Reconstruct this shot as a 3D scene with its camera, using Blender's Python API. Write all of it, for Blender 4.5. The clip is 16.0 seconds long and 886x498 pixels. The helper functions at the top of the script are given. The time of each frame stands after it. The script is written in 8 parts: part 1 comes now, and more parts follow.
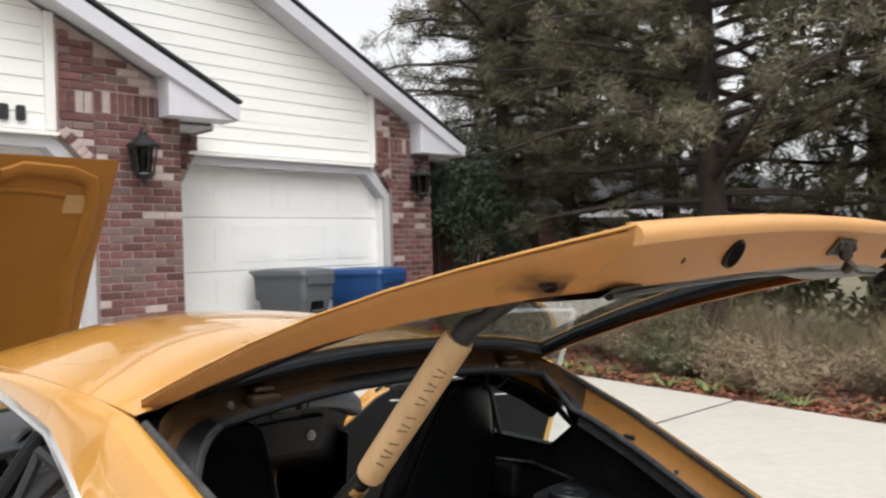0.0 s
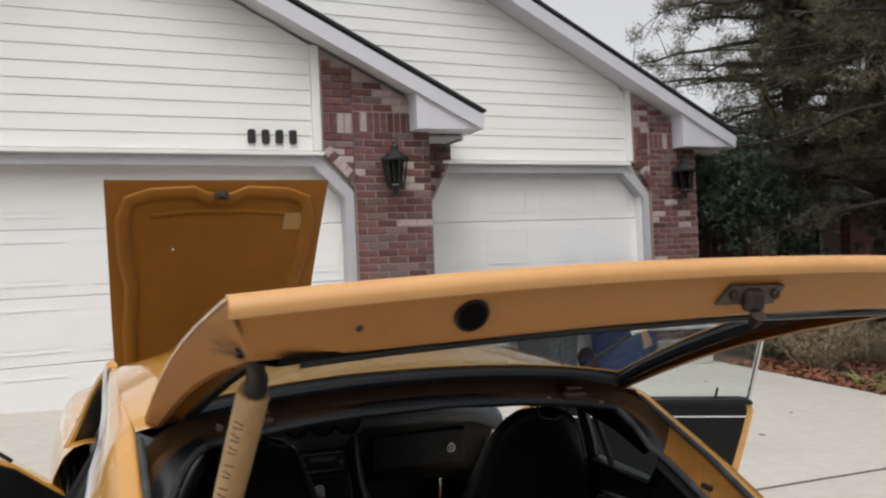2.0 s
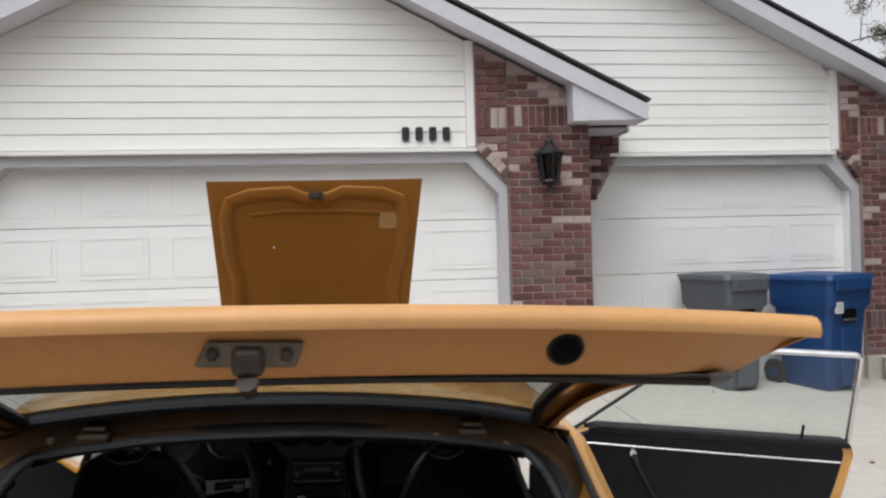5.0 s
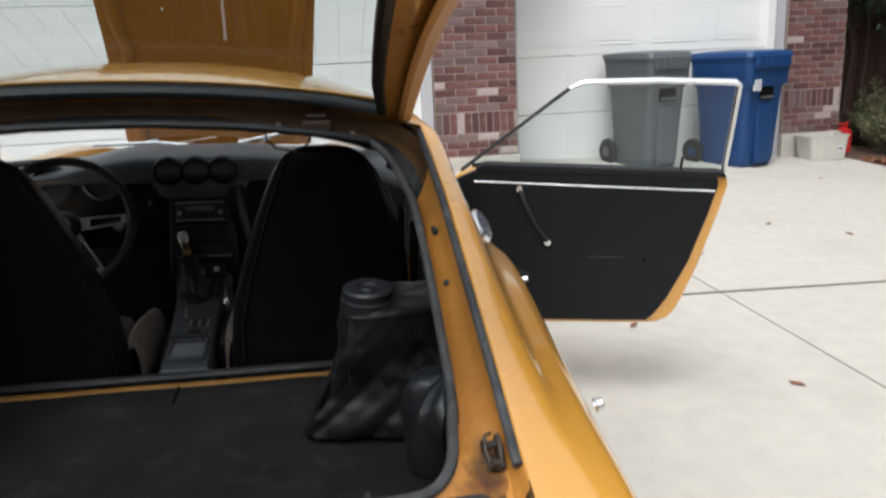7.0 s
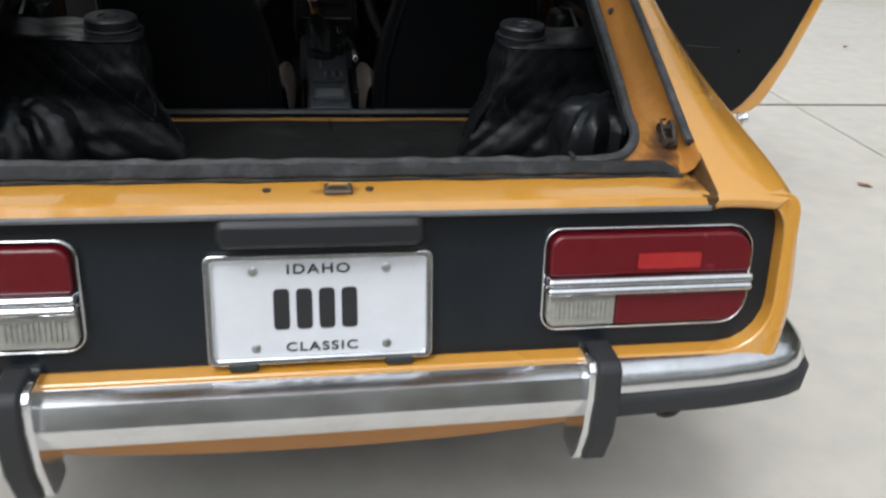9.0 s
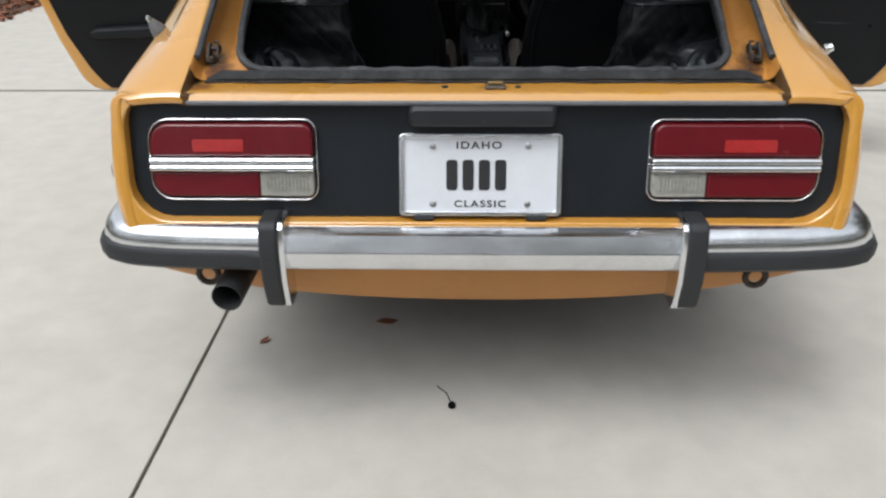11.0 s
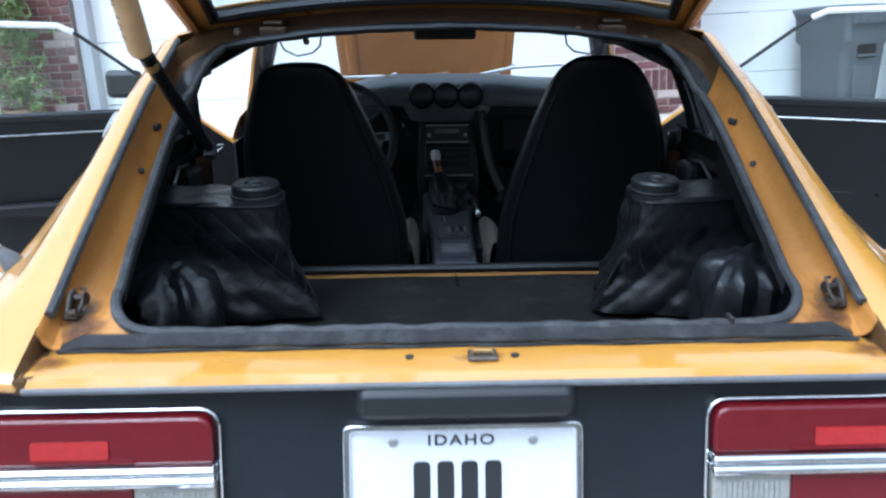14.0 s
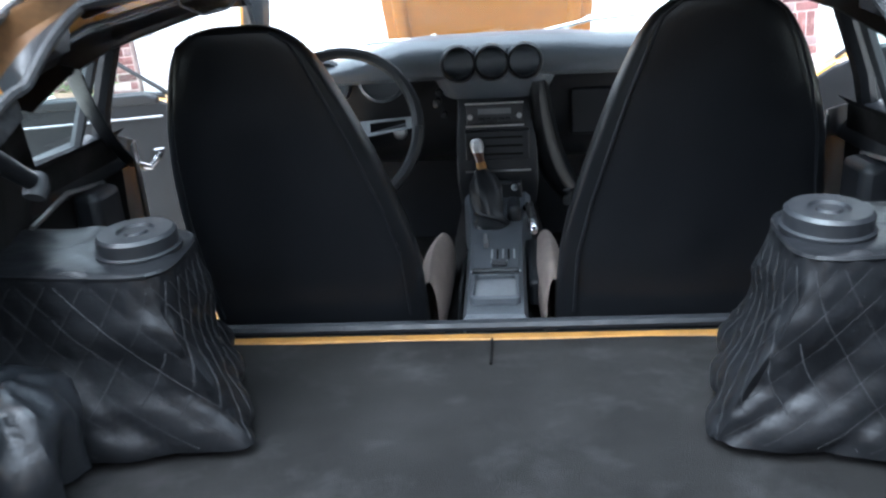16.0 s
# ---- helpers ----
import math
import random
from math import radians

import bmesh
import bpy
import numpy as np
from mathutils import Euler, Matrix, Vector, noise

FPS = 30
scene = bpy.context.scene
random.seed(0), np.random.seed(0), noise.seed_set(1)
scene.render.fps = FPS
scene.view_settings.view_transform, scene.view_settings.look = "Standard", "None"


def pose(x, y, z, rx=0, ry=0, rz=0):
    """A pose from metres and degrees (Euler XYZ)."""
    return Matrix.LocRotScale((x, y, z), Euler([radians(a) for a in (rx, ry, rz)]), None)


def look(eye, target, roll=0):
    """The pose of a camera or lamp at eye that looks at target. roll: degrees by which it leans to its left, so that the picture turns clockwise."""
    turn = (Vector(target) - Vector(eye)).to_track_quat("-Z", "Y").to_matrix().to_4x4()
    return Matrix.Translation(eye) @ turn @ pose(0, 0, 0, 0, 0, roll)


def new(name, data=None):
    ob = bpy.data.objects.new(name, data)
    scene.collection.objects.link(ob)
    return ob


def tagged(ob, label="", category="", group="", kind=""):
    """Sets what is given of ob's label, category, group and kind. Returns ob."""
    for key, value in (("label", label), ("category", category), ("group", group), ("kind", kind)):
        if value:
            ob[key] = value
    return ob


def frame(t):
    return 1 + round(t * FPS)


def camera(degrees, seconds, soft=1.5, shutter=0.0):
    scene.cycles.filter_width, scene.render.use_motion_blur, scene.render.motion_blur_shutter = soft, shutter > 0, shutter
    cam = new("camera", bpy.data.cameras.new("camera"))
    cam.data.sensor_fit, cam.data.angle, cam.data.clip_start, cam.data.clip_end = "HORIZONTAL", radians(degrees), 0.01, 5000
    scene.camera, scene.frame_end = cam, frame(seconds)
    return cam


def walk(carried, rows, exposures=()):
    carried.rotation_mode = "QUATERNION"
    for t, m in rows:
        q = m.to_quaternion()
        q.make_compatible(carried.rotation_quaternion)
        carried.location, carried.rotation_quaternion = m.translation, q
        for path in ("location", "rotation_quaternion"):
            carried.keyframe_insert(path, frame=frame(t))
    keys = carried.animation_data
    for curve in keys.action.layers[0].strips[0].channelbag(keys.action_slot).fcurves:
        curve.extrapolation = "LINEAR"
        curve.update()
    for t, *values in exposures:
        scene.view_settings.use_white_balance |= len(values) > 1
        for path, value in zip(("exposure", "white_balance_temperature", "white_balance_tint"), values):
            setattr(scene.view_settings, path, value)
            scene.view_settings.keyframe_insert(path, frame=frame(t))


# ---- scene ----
cam = camera(59.6, 16.0, soft=2.3, shutter=0.35)

# The car and the driveway lie on a gentle slope; CAR takes their axes into the world.
CAR = (Matrix.Rotation(radians(-2.30), 4, "X") @ Matrix.Rotation(radians(-2.63), 4, "Y") @ Matrix.Rotation(radians(-0.52), 4, "Z")).inverted()
PATH = [
    (0, (-1.176, -0.371, 1.469), (0.282, 0.998, 1.471), 1.90),
    (0.5, (-1.122, -0.474, 1.474), (0.186, 1.039, 1.444), 2.20),
    (1, (-1.065, -0.578, 1.489), (0.067, 1.071, 1.468), 3.00),
    (1.5, (-0.894, -0.624, 1.517), (0.067, 1.130, 1.508), 1.70),
    (2, (-0.669, -0.680, 1.548), (0.166, 1.137, 1.522), 0.90),
    (2.5, (-0.526, -0.676, 1.553), (0.219, 1.180, 1.523), 1.20),
    (3, (-0.368, -0.645, 1.567), (0.177, 1.279, 1.544), 1.50),
    (3.2, (-0.337, -0.659, 1.577), (0.150, 1.281, 1.544), 1.20),
    (5.3, (0.144, -0.713, 1.607), (0.418, 1.267, 1.543), 1.44),
    (5.5, (0.180, -0.707, 1.588), (0.476, 1.269, 1.493), 1.06),
    (6, (0.259, -0.685, 1.501), (0.625, 1.264, 1.236), -0.27),
    (6.5, (0.293, -0.699, 1.431), (0.703, 1.219, 1.038), 0.13),
    (7, (0.279, -0.740, 1.366), (0.695, 1.140, 0.827), 0.64),
    (7.5, (0.247, -0.762, 1.305), (0.657, 1.069, 0.613), 2.11),
    (8, (0.174, -0.772, 1.254), (0.596, 1.006, 0.443), 4.29),
    (8.5, (0.059, -0.843, 1.233), (0.469, 0.904, 0.351), 4.48),
    (9, (-0.006, -0.962, 1.237), (0.314, 0.772, 0.293), 3.40),
    (9.5, (0.036, -1.148, 1.236), (0.196, 0.593, 0.264), 1.40),
    (10, (0.024, -1.284, 1.255), (0.019, 0.460, 0.276), -0.60),
    (10.2, (0.008, -1.328, 1.252), (-0.022, 0.424, 0.288), -0.90),
    (12.3, (-0.057, -1.468, 1.105), (-0.113, 0.377, 0.336), -0.20),
    (12.5, (-0.047, -1.399, 1.111), (-0.098, 0.465, 0.389), -0.20),
    (13, (-0.043, -1.282, 1.124), (-0.073, 0.613, 0.485), -0.20),
    (13.5, (-0.037, -1.116, 1.198), (-0.023, 0.779, 0.558), -0.20),
    (14, (-0.054, -0.906, 1.244), (0.001, 0.999, 0.636), -0.30),
    (14.5, (-0.068, -0.728, 1.265), (0.001, 1.169, 0.635), -0.90),
    (15, (-0.015, -0.549, 1.274), (-0.025, 1.344, 0.628), -0.90),
    (15.5, (0.056, -0.399, 1.238), (-0.107, 1.483, 0.580), -3.00),
    (16, (0.074, -0.200, 1.179), (-0.103, 1.668, 0.487), -3.60),
]
EXPOSURES = [(0.0, -0.06, 6500, 10), (1.0, -0.27, 6500, 10), (2.0, -0.58, 6480, 11), (3.2, -0.55, 6450, 11), (5.5, -0.52, 6350, 11), (6.5, -0.10, 6350, 9), (8.0, -0.31, 6100, 8), (10.0, -0.40, 6150, 8), (12.5, -0.38, 6100, 8),
             (13.5, 0.00, 5700, 6), (14.0, 0.38, 5000, 5), (14.5, 0.80, 4200, 2), (15.0, 1.78, 3980, 0), (15.5, 2.26, 4800, 3), (16.0, 2.24, 5350, 6)]
walk(cam, [(t, CAR @ look(eye, target, roll)) for t, eye, target, roll in PATH], EXPOSURES)

# ---- daylight ----
world = bpy.data.worlds.new("overcast")
scene.world = world
world.use_nodes = True
wn = world.node_tree
wn.nodes.clear()
sky = wn.nodes.new("ShaderNodeTexSky")
sky.sky_type, sky.sun_disc = "NISHITA", False
sky.sun_elevation, sky.sun_rotation = radians(60), radians(210)
sky.air_density, sky.dust_density, sky.ozone_density = 1.0, 4.0, 1.0
pale = wn.nodes.new("ShaderNodeHueSaturation")
pale.inputs["Saturation"].default_value = 0.08
back = wn.nodes.new("ShaderNodeBackground")
back.inputs["Strength"].default_value = 0.15
wout = wn.nodes.new("ShaderNodeOutputWorld")
wn.links.new(sky.outputs[0], pale.inputs["Color"])
# the overcast is a little brighter overhead than at the horizon
way = wn.nodes.new("ShaderNodeTexCoord")
xyz = wn.nodes.new("ShaderNodeSeparateXYZ")
grade = wn.nodes.new("ShaderNodeMapRange")
grade.inputs["To Min"].default_value, grade.inputs["To Max"].default_value = 1.66, 2.45
veil = wn.nodes.new("ShaderNodeMix")
veil.data_type, veil.blend_type = "RGBA", "MULTIPLY"
veil.inputs["Factor"].default_value = 1.0
shade = wn.nodes.new("ShaderNodeCombineColor")
wn.links.new(way.outputs["Generated"], xyz.inputs[0])
wn.links.new(xyz.outputs["Z"], grade.inputs["Value"])
for k in range(3):
    wn.links.new(grade.outputs[0], shade.inputs[k])
wn.links.new(pale.outputs[0], veil.inputs["A"])
wn.links.new(shade.outputs[0], veil.inputs["B"])
wn.links.new(veil.outputs["Result"], back.inputs[0])
wn.links.new(back.outputs[0], wout.inputs[0])
sun = new("sun", bpy.data.lights.new("sun", "SUN"))
sun.data.energy, sun.data.angle, sun.data.color = 0.5, radians(25), (1.0, 0.97, 0.92)
sun.matrix_world = look((-3, -5, 12), (0, 0, 0))


# ---- materials ----
def material(name, color, rough=0.5, metal=0.0, vary=0.15, scale=8.0, bump=0.0, bump_scale=120.0, stain=0.0, stain_color=(0.05, 0.04, 0.03),
             stain_scale=2.0, coat=0.0, per_piece=0.0, noise_stretch=(1, 1, 1), rough_vary=0.12, ior=1.45, transmission=0.0, sheen=0.0, spec=0.5):
    """A principled material with two scales of variation, stains and fine relief."""
    m = bpy.data.materials.new(name)
    m.use_nodes = True
    nt = m.node_tree
    n, l = nt.nodes, nt.links
    p = n["Principled BSDF"]
    p.inputs["Metallic"].default_value = metal
    p.inputs["IOR"].default_value = ior
    p.inputs["Transmission Weight"].default_value = transmission
    p.inputs["Coat Weight"].default_value = coat
    p.inputs["Coat Roughness"].default_value = 0.05
    p.inputs["Coat IOR"].default_value = 1.85 if coat >= 1 else 1.5
    p.inputs["Sheen Weight"].default_value = sheen
    p.inputs["Specular IOR Level"].default_value = spec
    tc = n.new("ShaderNodeTexCoord")
    mp = n.new("ShaderNodeMapping")
    mp.inputs["Scale"].default_value = noise_stretch
    l.new(tc.outputs["Object"], mp.inputs[0])
    big = n.new("ShaderNodeTexNoise")
    big.inputs["Scale"].default_value, big.inputs["Detail"].default_value = scale, 6
    l.new(mp.outputs[0], big.inputs["Vector"])
    fine = n.new("ShaderNodeTexNoise")
    fine.inputs["Scale"].default_value, fine.inputs["Detail"].default_value = bump_scale, 4
    l.new(mp.outputs[0], fine.inputs["Vector"])
    # brightness variation at two scales
    add = n.new("ShaderNodeMath")
    add.operation = "MULTIPLY_ADD"
    add.inputs[1].default_value = 0.35
    l.new(fine.outputs["Fac"], add.inputs[0])
    sc = n.new("ShaderNodeMath")
    sc.operation = "MULTIPLY"
    sc.inputs[1].default_value = 0.65
    l.new(big.outputs["Fac"], sc.inputs[0])
    l.new(sc.outputs[0], add.inputs[2])
    rng = n.new("ShaderNodeMapRange")
    rng.inputs["From Min"].default_value, rng.inputs["From Max"].default_value = 0.3, 0.7
    rng.inputs["To Min"].default_value, rng.inputs["To Max"].default_value = 1 - vary, 1 + vary
    l.new(add.outputs[0], rng.inputs["Value"])
    last = rng.outputs[0]
    if per_piece:
        oi = n.new("ShaderNodeObjectInfo")
        pr = n.new("ShaderNodeMapRange")
        pr.inputs["To Min"].default_value, pr.inputs["To Max"].default_value = 1 - per_piece, 1 + per_piece
        l.new(oi.outputs["Random"], pr.inputs["Value"])
        mu = n.new("ShaderNodeMath")
        mu.operation = "MULTIPLY"
        l.new(last, mu.inputs[0])
        l.new(pr.outputs[0], mu.inputs[1])
        last = mu.outputs[0]
    mix = n.new("ShaderNodeMix")
    mix.data_type, mix.blend_type = "RGBA", "MULTIPLY"
    mix.inputs["Factor"].default_value = 1.0
    mix.inputs["A"].default_value = (*color, 1)
    comb = n.new("ShaderNodeCombineColor")
    for k in range(3):
        l.new(last, comb.inputs[k])
    l.new(comb.outputs[0], mix.inputs["B"])
    col = mix.outputs["Result"]
    if stain:
        st = n.new("ShaderNodeTexNoise")
        st.inputs["Scale"].default_value, st.inputs["Detail"].default_value, st.inputs["Roughness"].default_value = stain_scale, 8, 0.65
        l.new(mp.outputs[0], st.inputs["Vector"])
        sr = n.new("ShaderNodeMapRange")
        sr.inputs["From Min"].default_value, sr.inputs["From Max"].default_value = 0.52, 0.75
        sr.inputs["To Max"].default_value = stain
        l.new(st.outputs["Fac"], sr.inputs["Value"])
        sm = n.new("ShaderNodeMix")
        sm.data_type = "RGBA"
        sm.inputs["B"].default_value = (*stain_color, 1)
        l.new(sr.outputs[0], sm.inputs["Factor"])
        l.new(col, sm.inputs["A"])
        col = sm.outputs["Result"]
    l.new(col, p.inputs["Base Color"])
    rr = n.new("ShaderNodeMapRange")
    rr.inputs["To Min"].default_value, rr.inputs["To Max"].default_value = max(0.0, rough - rough_vary), min(1.0, rough + rough_vary)
    l.new(big.outputs["Fac"], rr.inputs["Value"])
    l.new(rr.outputs[0], p.inputs["Roughness"])
    if bump:
        b = n.new("ShaderNodeBump")
        b.inputs["Strength"].default_value, b.inputs["Distance"].default_value = bump, 0.01
        l.new(fine.outputs["Fac"], b.inputs["Height"])
        l.new(b.outputs[0], p.inputs["Normal"])
    return m


M_paint = material("orange_paint", (0.58, 0.275, 0.036), 0.28, vary=0.05, scale=3, bump_scale=60, coat=1.0, stain=0.05, stain_color=(0.30, 0.10, 0.02), rough_vary=0.06)
M_paint_flat = material("dulled_orange_paint", (0.46, 0.218, 0.072), 0.50, vary=0.08, scale=4, bump_scale=70, stain=0.25, stain_color=(0.26, 0.095, 0.02), stain_scale=3, spec=0.3)
M_seat = material("seat_vinyl", (0.0052, 0.0057, 0.0068), 0.36, vary=0.2, scale=12, bump=0.08, bump_scale=260, spec=0.34)
M_gloss = material("puffed_black_vinyl", (0.014, 0.0155, 0.018), 0.36, vary=0.25, scale=10, bump=0.25, bump_scale=45, spec=0.7)
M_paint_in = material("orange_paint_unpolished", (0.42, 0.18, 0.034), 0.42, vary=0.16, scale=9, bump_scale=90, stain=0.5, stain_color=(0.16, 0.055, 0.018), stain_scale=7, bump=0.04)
# a darker orange than the hatch's outer skin
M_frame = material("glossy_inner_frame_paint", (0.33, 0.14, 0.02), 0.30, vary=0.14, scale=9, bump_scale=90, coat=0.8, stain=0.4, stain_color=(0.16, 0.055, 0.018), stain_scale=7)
# orange for the hatch lip, paled by the sky reflection put into its colour
M_lip_sky = material("sky_paled_orange_paint", (0.58, 0.31, 0.12), 0.45, vary=0.08, scale=8, bump_scale=70, stain=0.2, stain_color=(0.40, 0.17, 0.05), stain_scale=6)
M_zinc = material("dull_zinc_plate", (0.13, 0.108, 0.09), 0.5, metal=0.6, vary=0.3, scale=40, stain=0.5, stain_color=(0.06, 0.045, 0.035), stain_scale=25)
# about half the value of the body orange
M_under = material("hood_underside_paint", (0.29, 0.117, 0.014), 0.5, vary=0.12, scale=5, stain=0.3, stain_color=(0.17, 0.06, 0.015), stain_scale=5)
# dirt on orange metal, with the shade under the open hatch coloured in
M_dirt_shade = material("dirty_shaded_channel", (0.026, 0.016, 0.010), 0.6, vary=0.3, scale=14, stain=0.7, stain_color=(0.045, 0.024, 0.013), stain_scale=16, bump=0.1, spec=0.15)
M_header = material("dirty_shaded_header", (0.085, 0.048, 0.027), 0.6, vary=0.3, scale=14, stain=0.7, stain_color=(0.05, 0.028, 0.018), stain_scale=16, bump=0.1, spec=0.15)
# the stain input paints the panel's bluish, upright sheen as paler blotches
M_black = material("satin_black_panel", (0.0088, 0.0118, 0.0158), 0.36, vary=0.35, scale=7, bump_scale=160, stain=0.5, stain_color=(0.036, 0.042, 0.050), stain_scale=3, noise_stretch=(1, 1, 0.4))
M_vinyl = material("black_vinyl", (0.0078, 0.0086, 0.0102), 0.38, spec=0.35, vary=0.2, scale=12, bump=0.12, bump_scale=260)
M_cover = material("quilted_black_vinyl", (0.0068, 0.0073, 0.0084), 0.36, spec=0.34, vary=0.25, scale=10, bump=0.10, bump_scale=60)
M_stitch = material("dusty_thread", (0.019, 0.020, 0.022), 0.8, vary=0.3, scale=60)
M_carpet = material("charcoal_carpet", (0.0165, 0.0158, 0.0154), 0.95, vary=0.4, scale=9, bump=0.6, bump_scale=600, stain=0.6, stain_color=(0.042, 0.041, 0.041), stain_scale=11, spec=0.1)
M_plastic = material("black_plastic", (0.010, 0.011, 0.013), 0.45, vary=0.15, scale=20)
# black vinyl lightened to carry the windscreen's light on the dash
M_dash = material("lit_dash_vinyl", (0.074, 0.084, 0.096), 0.36, spec=0.8, vary=0.15, scale=15, bump=0.2, bump_scale=300)
M_console = material("console_plastic", (0.045, 0.050, 0.057), 0.5, vary=0.15, scale=15, bump=0.2, bump_scale=300)
M_rubber = material("grey_rubber", (0.027, 0.027, 0.028), 0.7, vary=0.4, scale=25, bump=0.3, bump_scale=90, stain=0.5, stain_color=(0.115, 0.118, 0.122), stain_scale=18, spec=0.25)
M_bead = material("weathered_grey_rubber", (0.050, 0.051, 0.053), 0.65, vary=0.45, scale=30, bump=0.35, bump_scale=90, stain=0.5, stain_color=(0.14, 0.142, 0.145), stain_scale=22, spec=0.3)
M_brubber = material("black_rubber", (0.022, 0.023, 0.025), 0.6, vary=0.2, scale=20)
M_greasy = material("greasy_steel", (0.042, 0.032, 0.026), 0.5, metal=0.3, vary=0.4, scale=40, stain=0.6, stain_color=(0.03, 0.022, 0.018), stain_scale=30)
M_chrome = material("chrome", (0.76, 0.77, 0.79), 0.19, metal=1.0, vary=0.08, scale=14, stain=0.25, stain_color=(0.28, 0.28, 0.29), stain_scale=10, rough_vary=0.09)
M_steel = material("dull_steel", (0.42, 0.42, 0.42), 0.38, metal=1.0, vary=0.25, scale=30)
M_red = material("red_lens", (0.112, 0.005, 0.009), 0.22, vary=0.08, scale=40, coat=0.15, bump=0.1, bump_scale=420)
M_redb = material("red_reflector", (0.34, 0.012, 0.012), 0.2, vary=0.15, scale=90, coat=0.6, bump=0.3, bump_scale=500)
M_clear = material("ribbed_clear_lens", (0.30, 0.29, 0.26), 0.2, vary=0.2, scale=80, coat=0.5)
M_plate = material("plate_white", (0.62, 0.63, 0.66), 0.35, vary=0.04, scale=20)
M_ink = material("black_ink", (0.02, 0.02, 0.022), 0.5, vary=0.1, scale=40)
M_brass = material("tarnished_brass", (0.45, 0.30, 0.12), 0.45, metal=0.8, vary=0.2, scale=60)
M_bright = material("polished_bright_trim", (0.88, 0.88, 0.89), 0.16, metal=1.0, vary=0.04, scale=14, rough_vary=0.05)
M_strip = material("dull_bright_strip", (0.20, 0.21, 0.22), 0.5, metal=0.5, vary=0.2, scale=40)
M_worn = material("worn_grey_paint", (0.13, 0.134, 0.142), 0.5, vary=0.25, scale=20, stain=0.4, stain_color=(0.08, 0.08, 0.085), stain_scale=9)
M_bolt = material("dirty_zinc_bolt", (0.060, 0.045, 0.034), 0.7, spec=0.15, vary=0.3, scale=60)
M_label = material("yellowed_paper_label", (0.42, 0.25, 0.10), 0.8, vary=0.1, scale=40)
# dirt for the gutter's foot; in the corner the dark value is shade
M_corner = material("dirty_shaded_gutter", (0.090, 0.047, 0.018), 0.55, vary=0.3, scale=14, stain=0.7, stain_color=(0.06, 0.028, 0.014), stain_scale=14, bump=0.08, spec=0.2)
M_wood = material("pale_turned_wood", (0.50, 0.33, 0.17), 0.5, vary=0.16, scale=5, noise_stretch=(14, 14, 1.2), bump=0.05)
M_knob = material("brown_wood_knob", (0.055, 0.018, 0.009), 0.3, vary=0.3, scale=20, coat=0.5)
M_tan = material("tan_cloth", (0.17, 0.135, 0.115), 0.9, vary=0.2, scale=30, bump=0.3, bump_scale=500)
M_concrete = material("driveway_concrete", (0.468, 0.44, 0.392), 0.85, vary=0.10, scale=9, bump=0.10, bump_scale=260, stain=0.5, stain_color=(0.36, 0.33, 0.285), stain_scale=0.9, per_piece=0.03)
M_joint = material("joint_dirt", (0.07, 0.06, 0.05), 0.95, vary=0.3, scale=20)
M_white = material("white_house_paint", (0.78, 0.775, 0.75), 0.6, vary=0.03, scale=3, bump=0.08, bump_scale=60, noise_stretch=(0.4, 1, 3))
M_door = material("garage_door_white", (0.78, 0.78, 0.765), 0.5, vary=0.025, scale=5, bump=0.1, bump_scale=140, noise_stretch=(0.3, 1, 2))
M_trim = material("grey_trim_paint", (0.42, 0.42, 0.44), 0.6, vary=0.05, scale=6)
M_fascia = material("pale_grey_fascia", (0.56, 0.56, 0.60), 0.6, vary=0.05, scale=5)
M_shingle = material("dark_shingles", (0.028, 0.028, 0.032), 0.95, vary=0.4, scale=30, bump=0.5, bump_scale=120)
M_mortar = material("mortar", (0.31, 0.24, 0.22), 0.95, vary=0.2, scale=20, bump=0.3, bump_scale=150)
M_brick = [material("red_brick", (0.140, 0.060, 0.055), 0.85, vary=0.35, scale=18, bump=0.5, bump_scale=130, per_piece=0.25, stain=0.4, stain_color=(0.32, 0.24, 0.21), stain_scale=14),
           material("dark_red_brick", (0.108, 0.047, 0.044), 0.85, vary=0.35, scale=18, bump=0.5, bump_scale=130, per_piece=0.35),
           material("whitewashed_brick", (0.42, 0.35, 0.33), 0.85, vary=0.35, scale=16, bump=0.5, bump_scale=130, stain=0.6, stain_color=(0.20, 0.08, 0.06), stain_scale=10),
           material("grey_brick", (0.15, 0.10, 0.095), 0.85, vary=0.3, scale=18, bump=0.5, bump_scale=130, per_piece=0.3)]
M_iron = material("black_iron", (0.012, 0.012, 0.013), 0.45, vary=0.2, scale=30)
M_bin_g = material("grey_cart_plastic", (0.085, 0.094, 0.104), 0.5, vary=0.1, scale=5, bump=0.1, bump_scale=200)
M_bin_b = material("blue_cart_plastic", (0.010, 0.047, 0.15), 0.45, vary=0.1, scale=5, bump=0.1, bump_scale=200)
M_brown = material("brown_stained_wood", (0.055, 0.026, 0.021), 0.75, vary=0.25, scale=6, noise_stretch=(6, 6, 0.5))
M_redpl = material("red_plastic", (0.5, 0.02, 0.02), 0.4, vary=0.1, scale=10)
M_tub = material("cloudy_plastic", (0.55, 0.53, 0.48), 0.35, vary=0.08, scale=10)
M_bark = material("pine_bark", (0.042, 0.031, 0.026), 0.95, vary=0.4, scale=12, bump=0.8, bump_scale=40)
M_needle = material("pine_needles", (0.125, 0.116, 0.070), 0.75, vary=0.45, scale=0.9, bump_scale=9, stain=0.7, stain_color=(0.15, 0.092, 0.055), stain_scale=0.7)
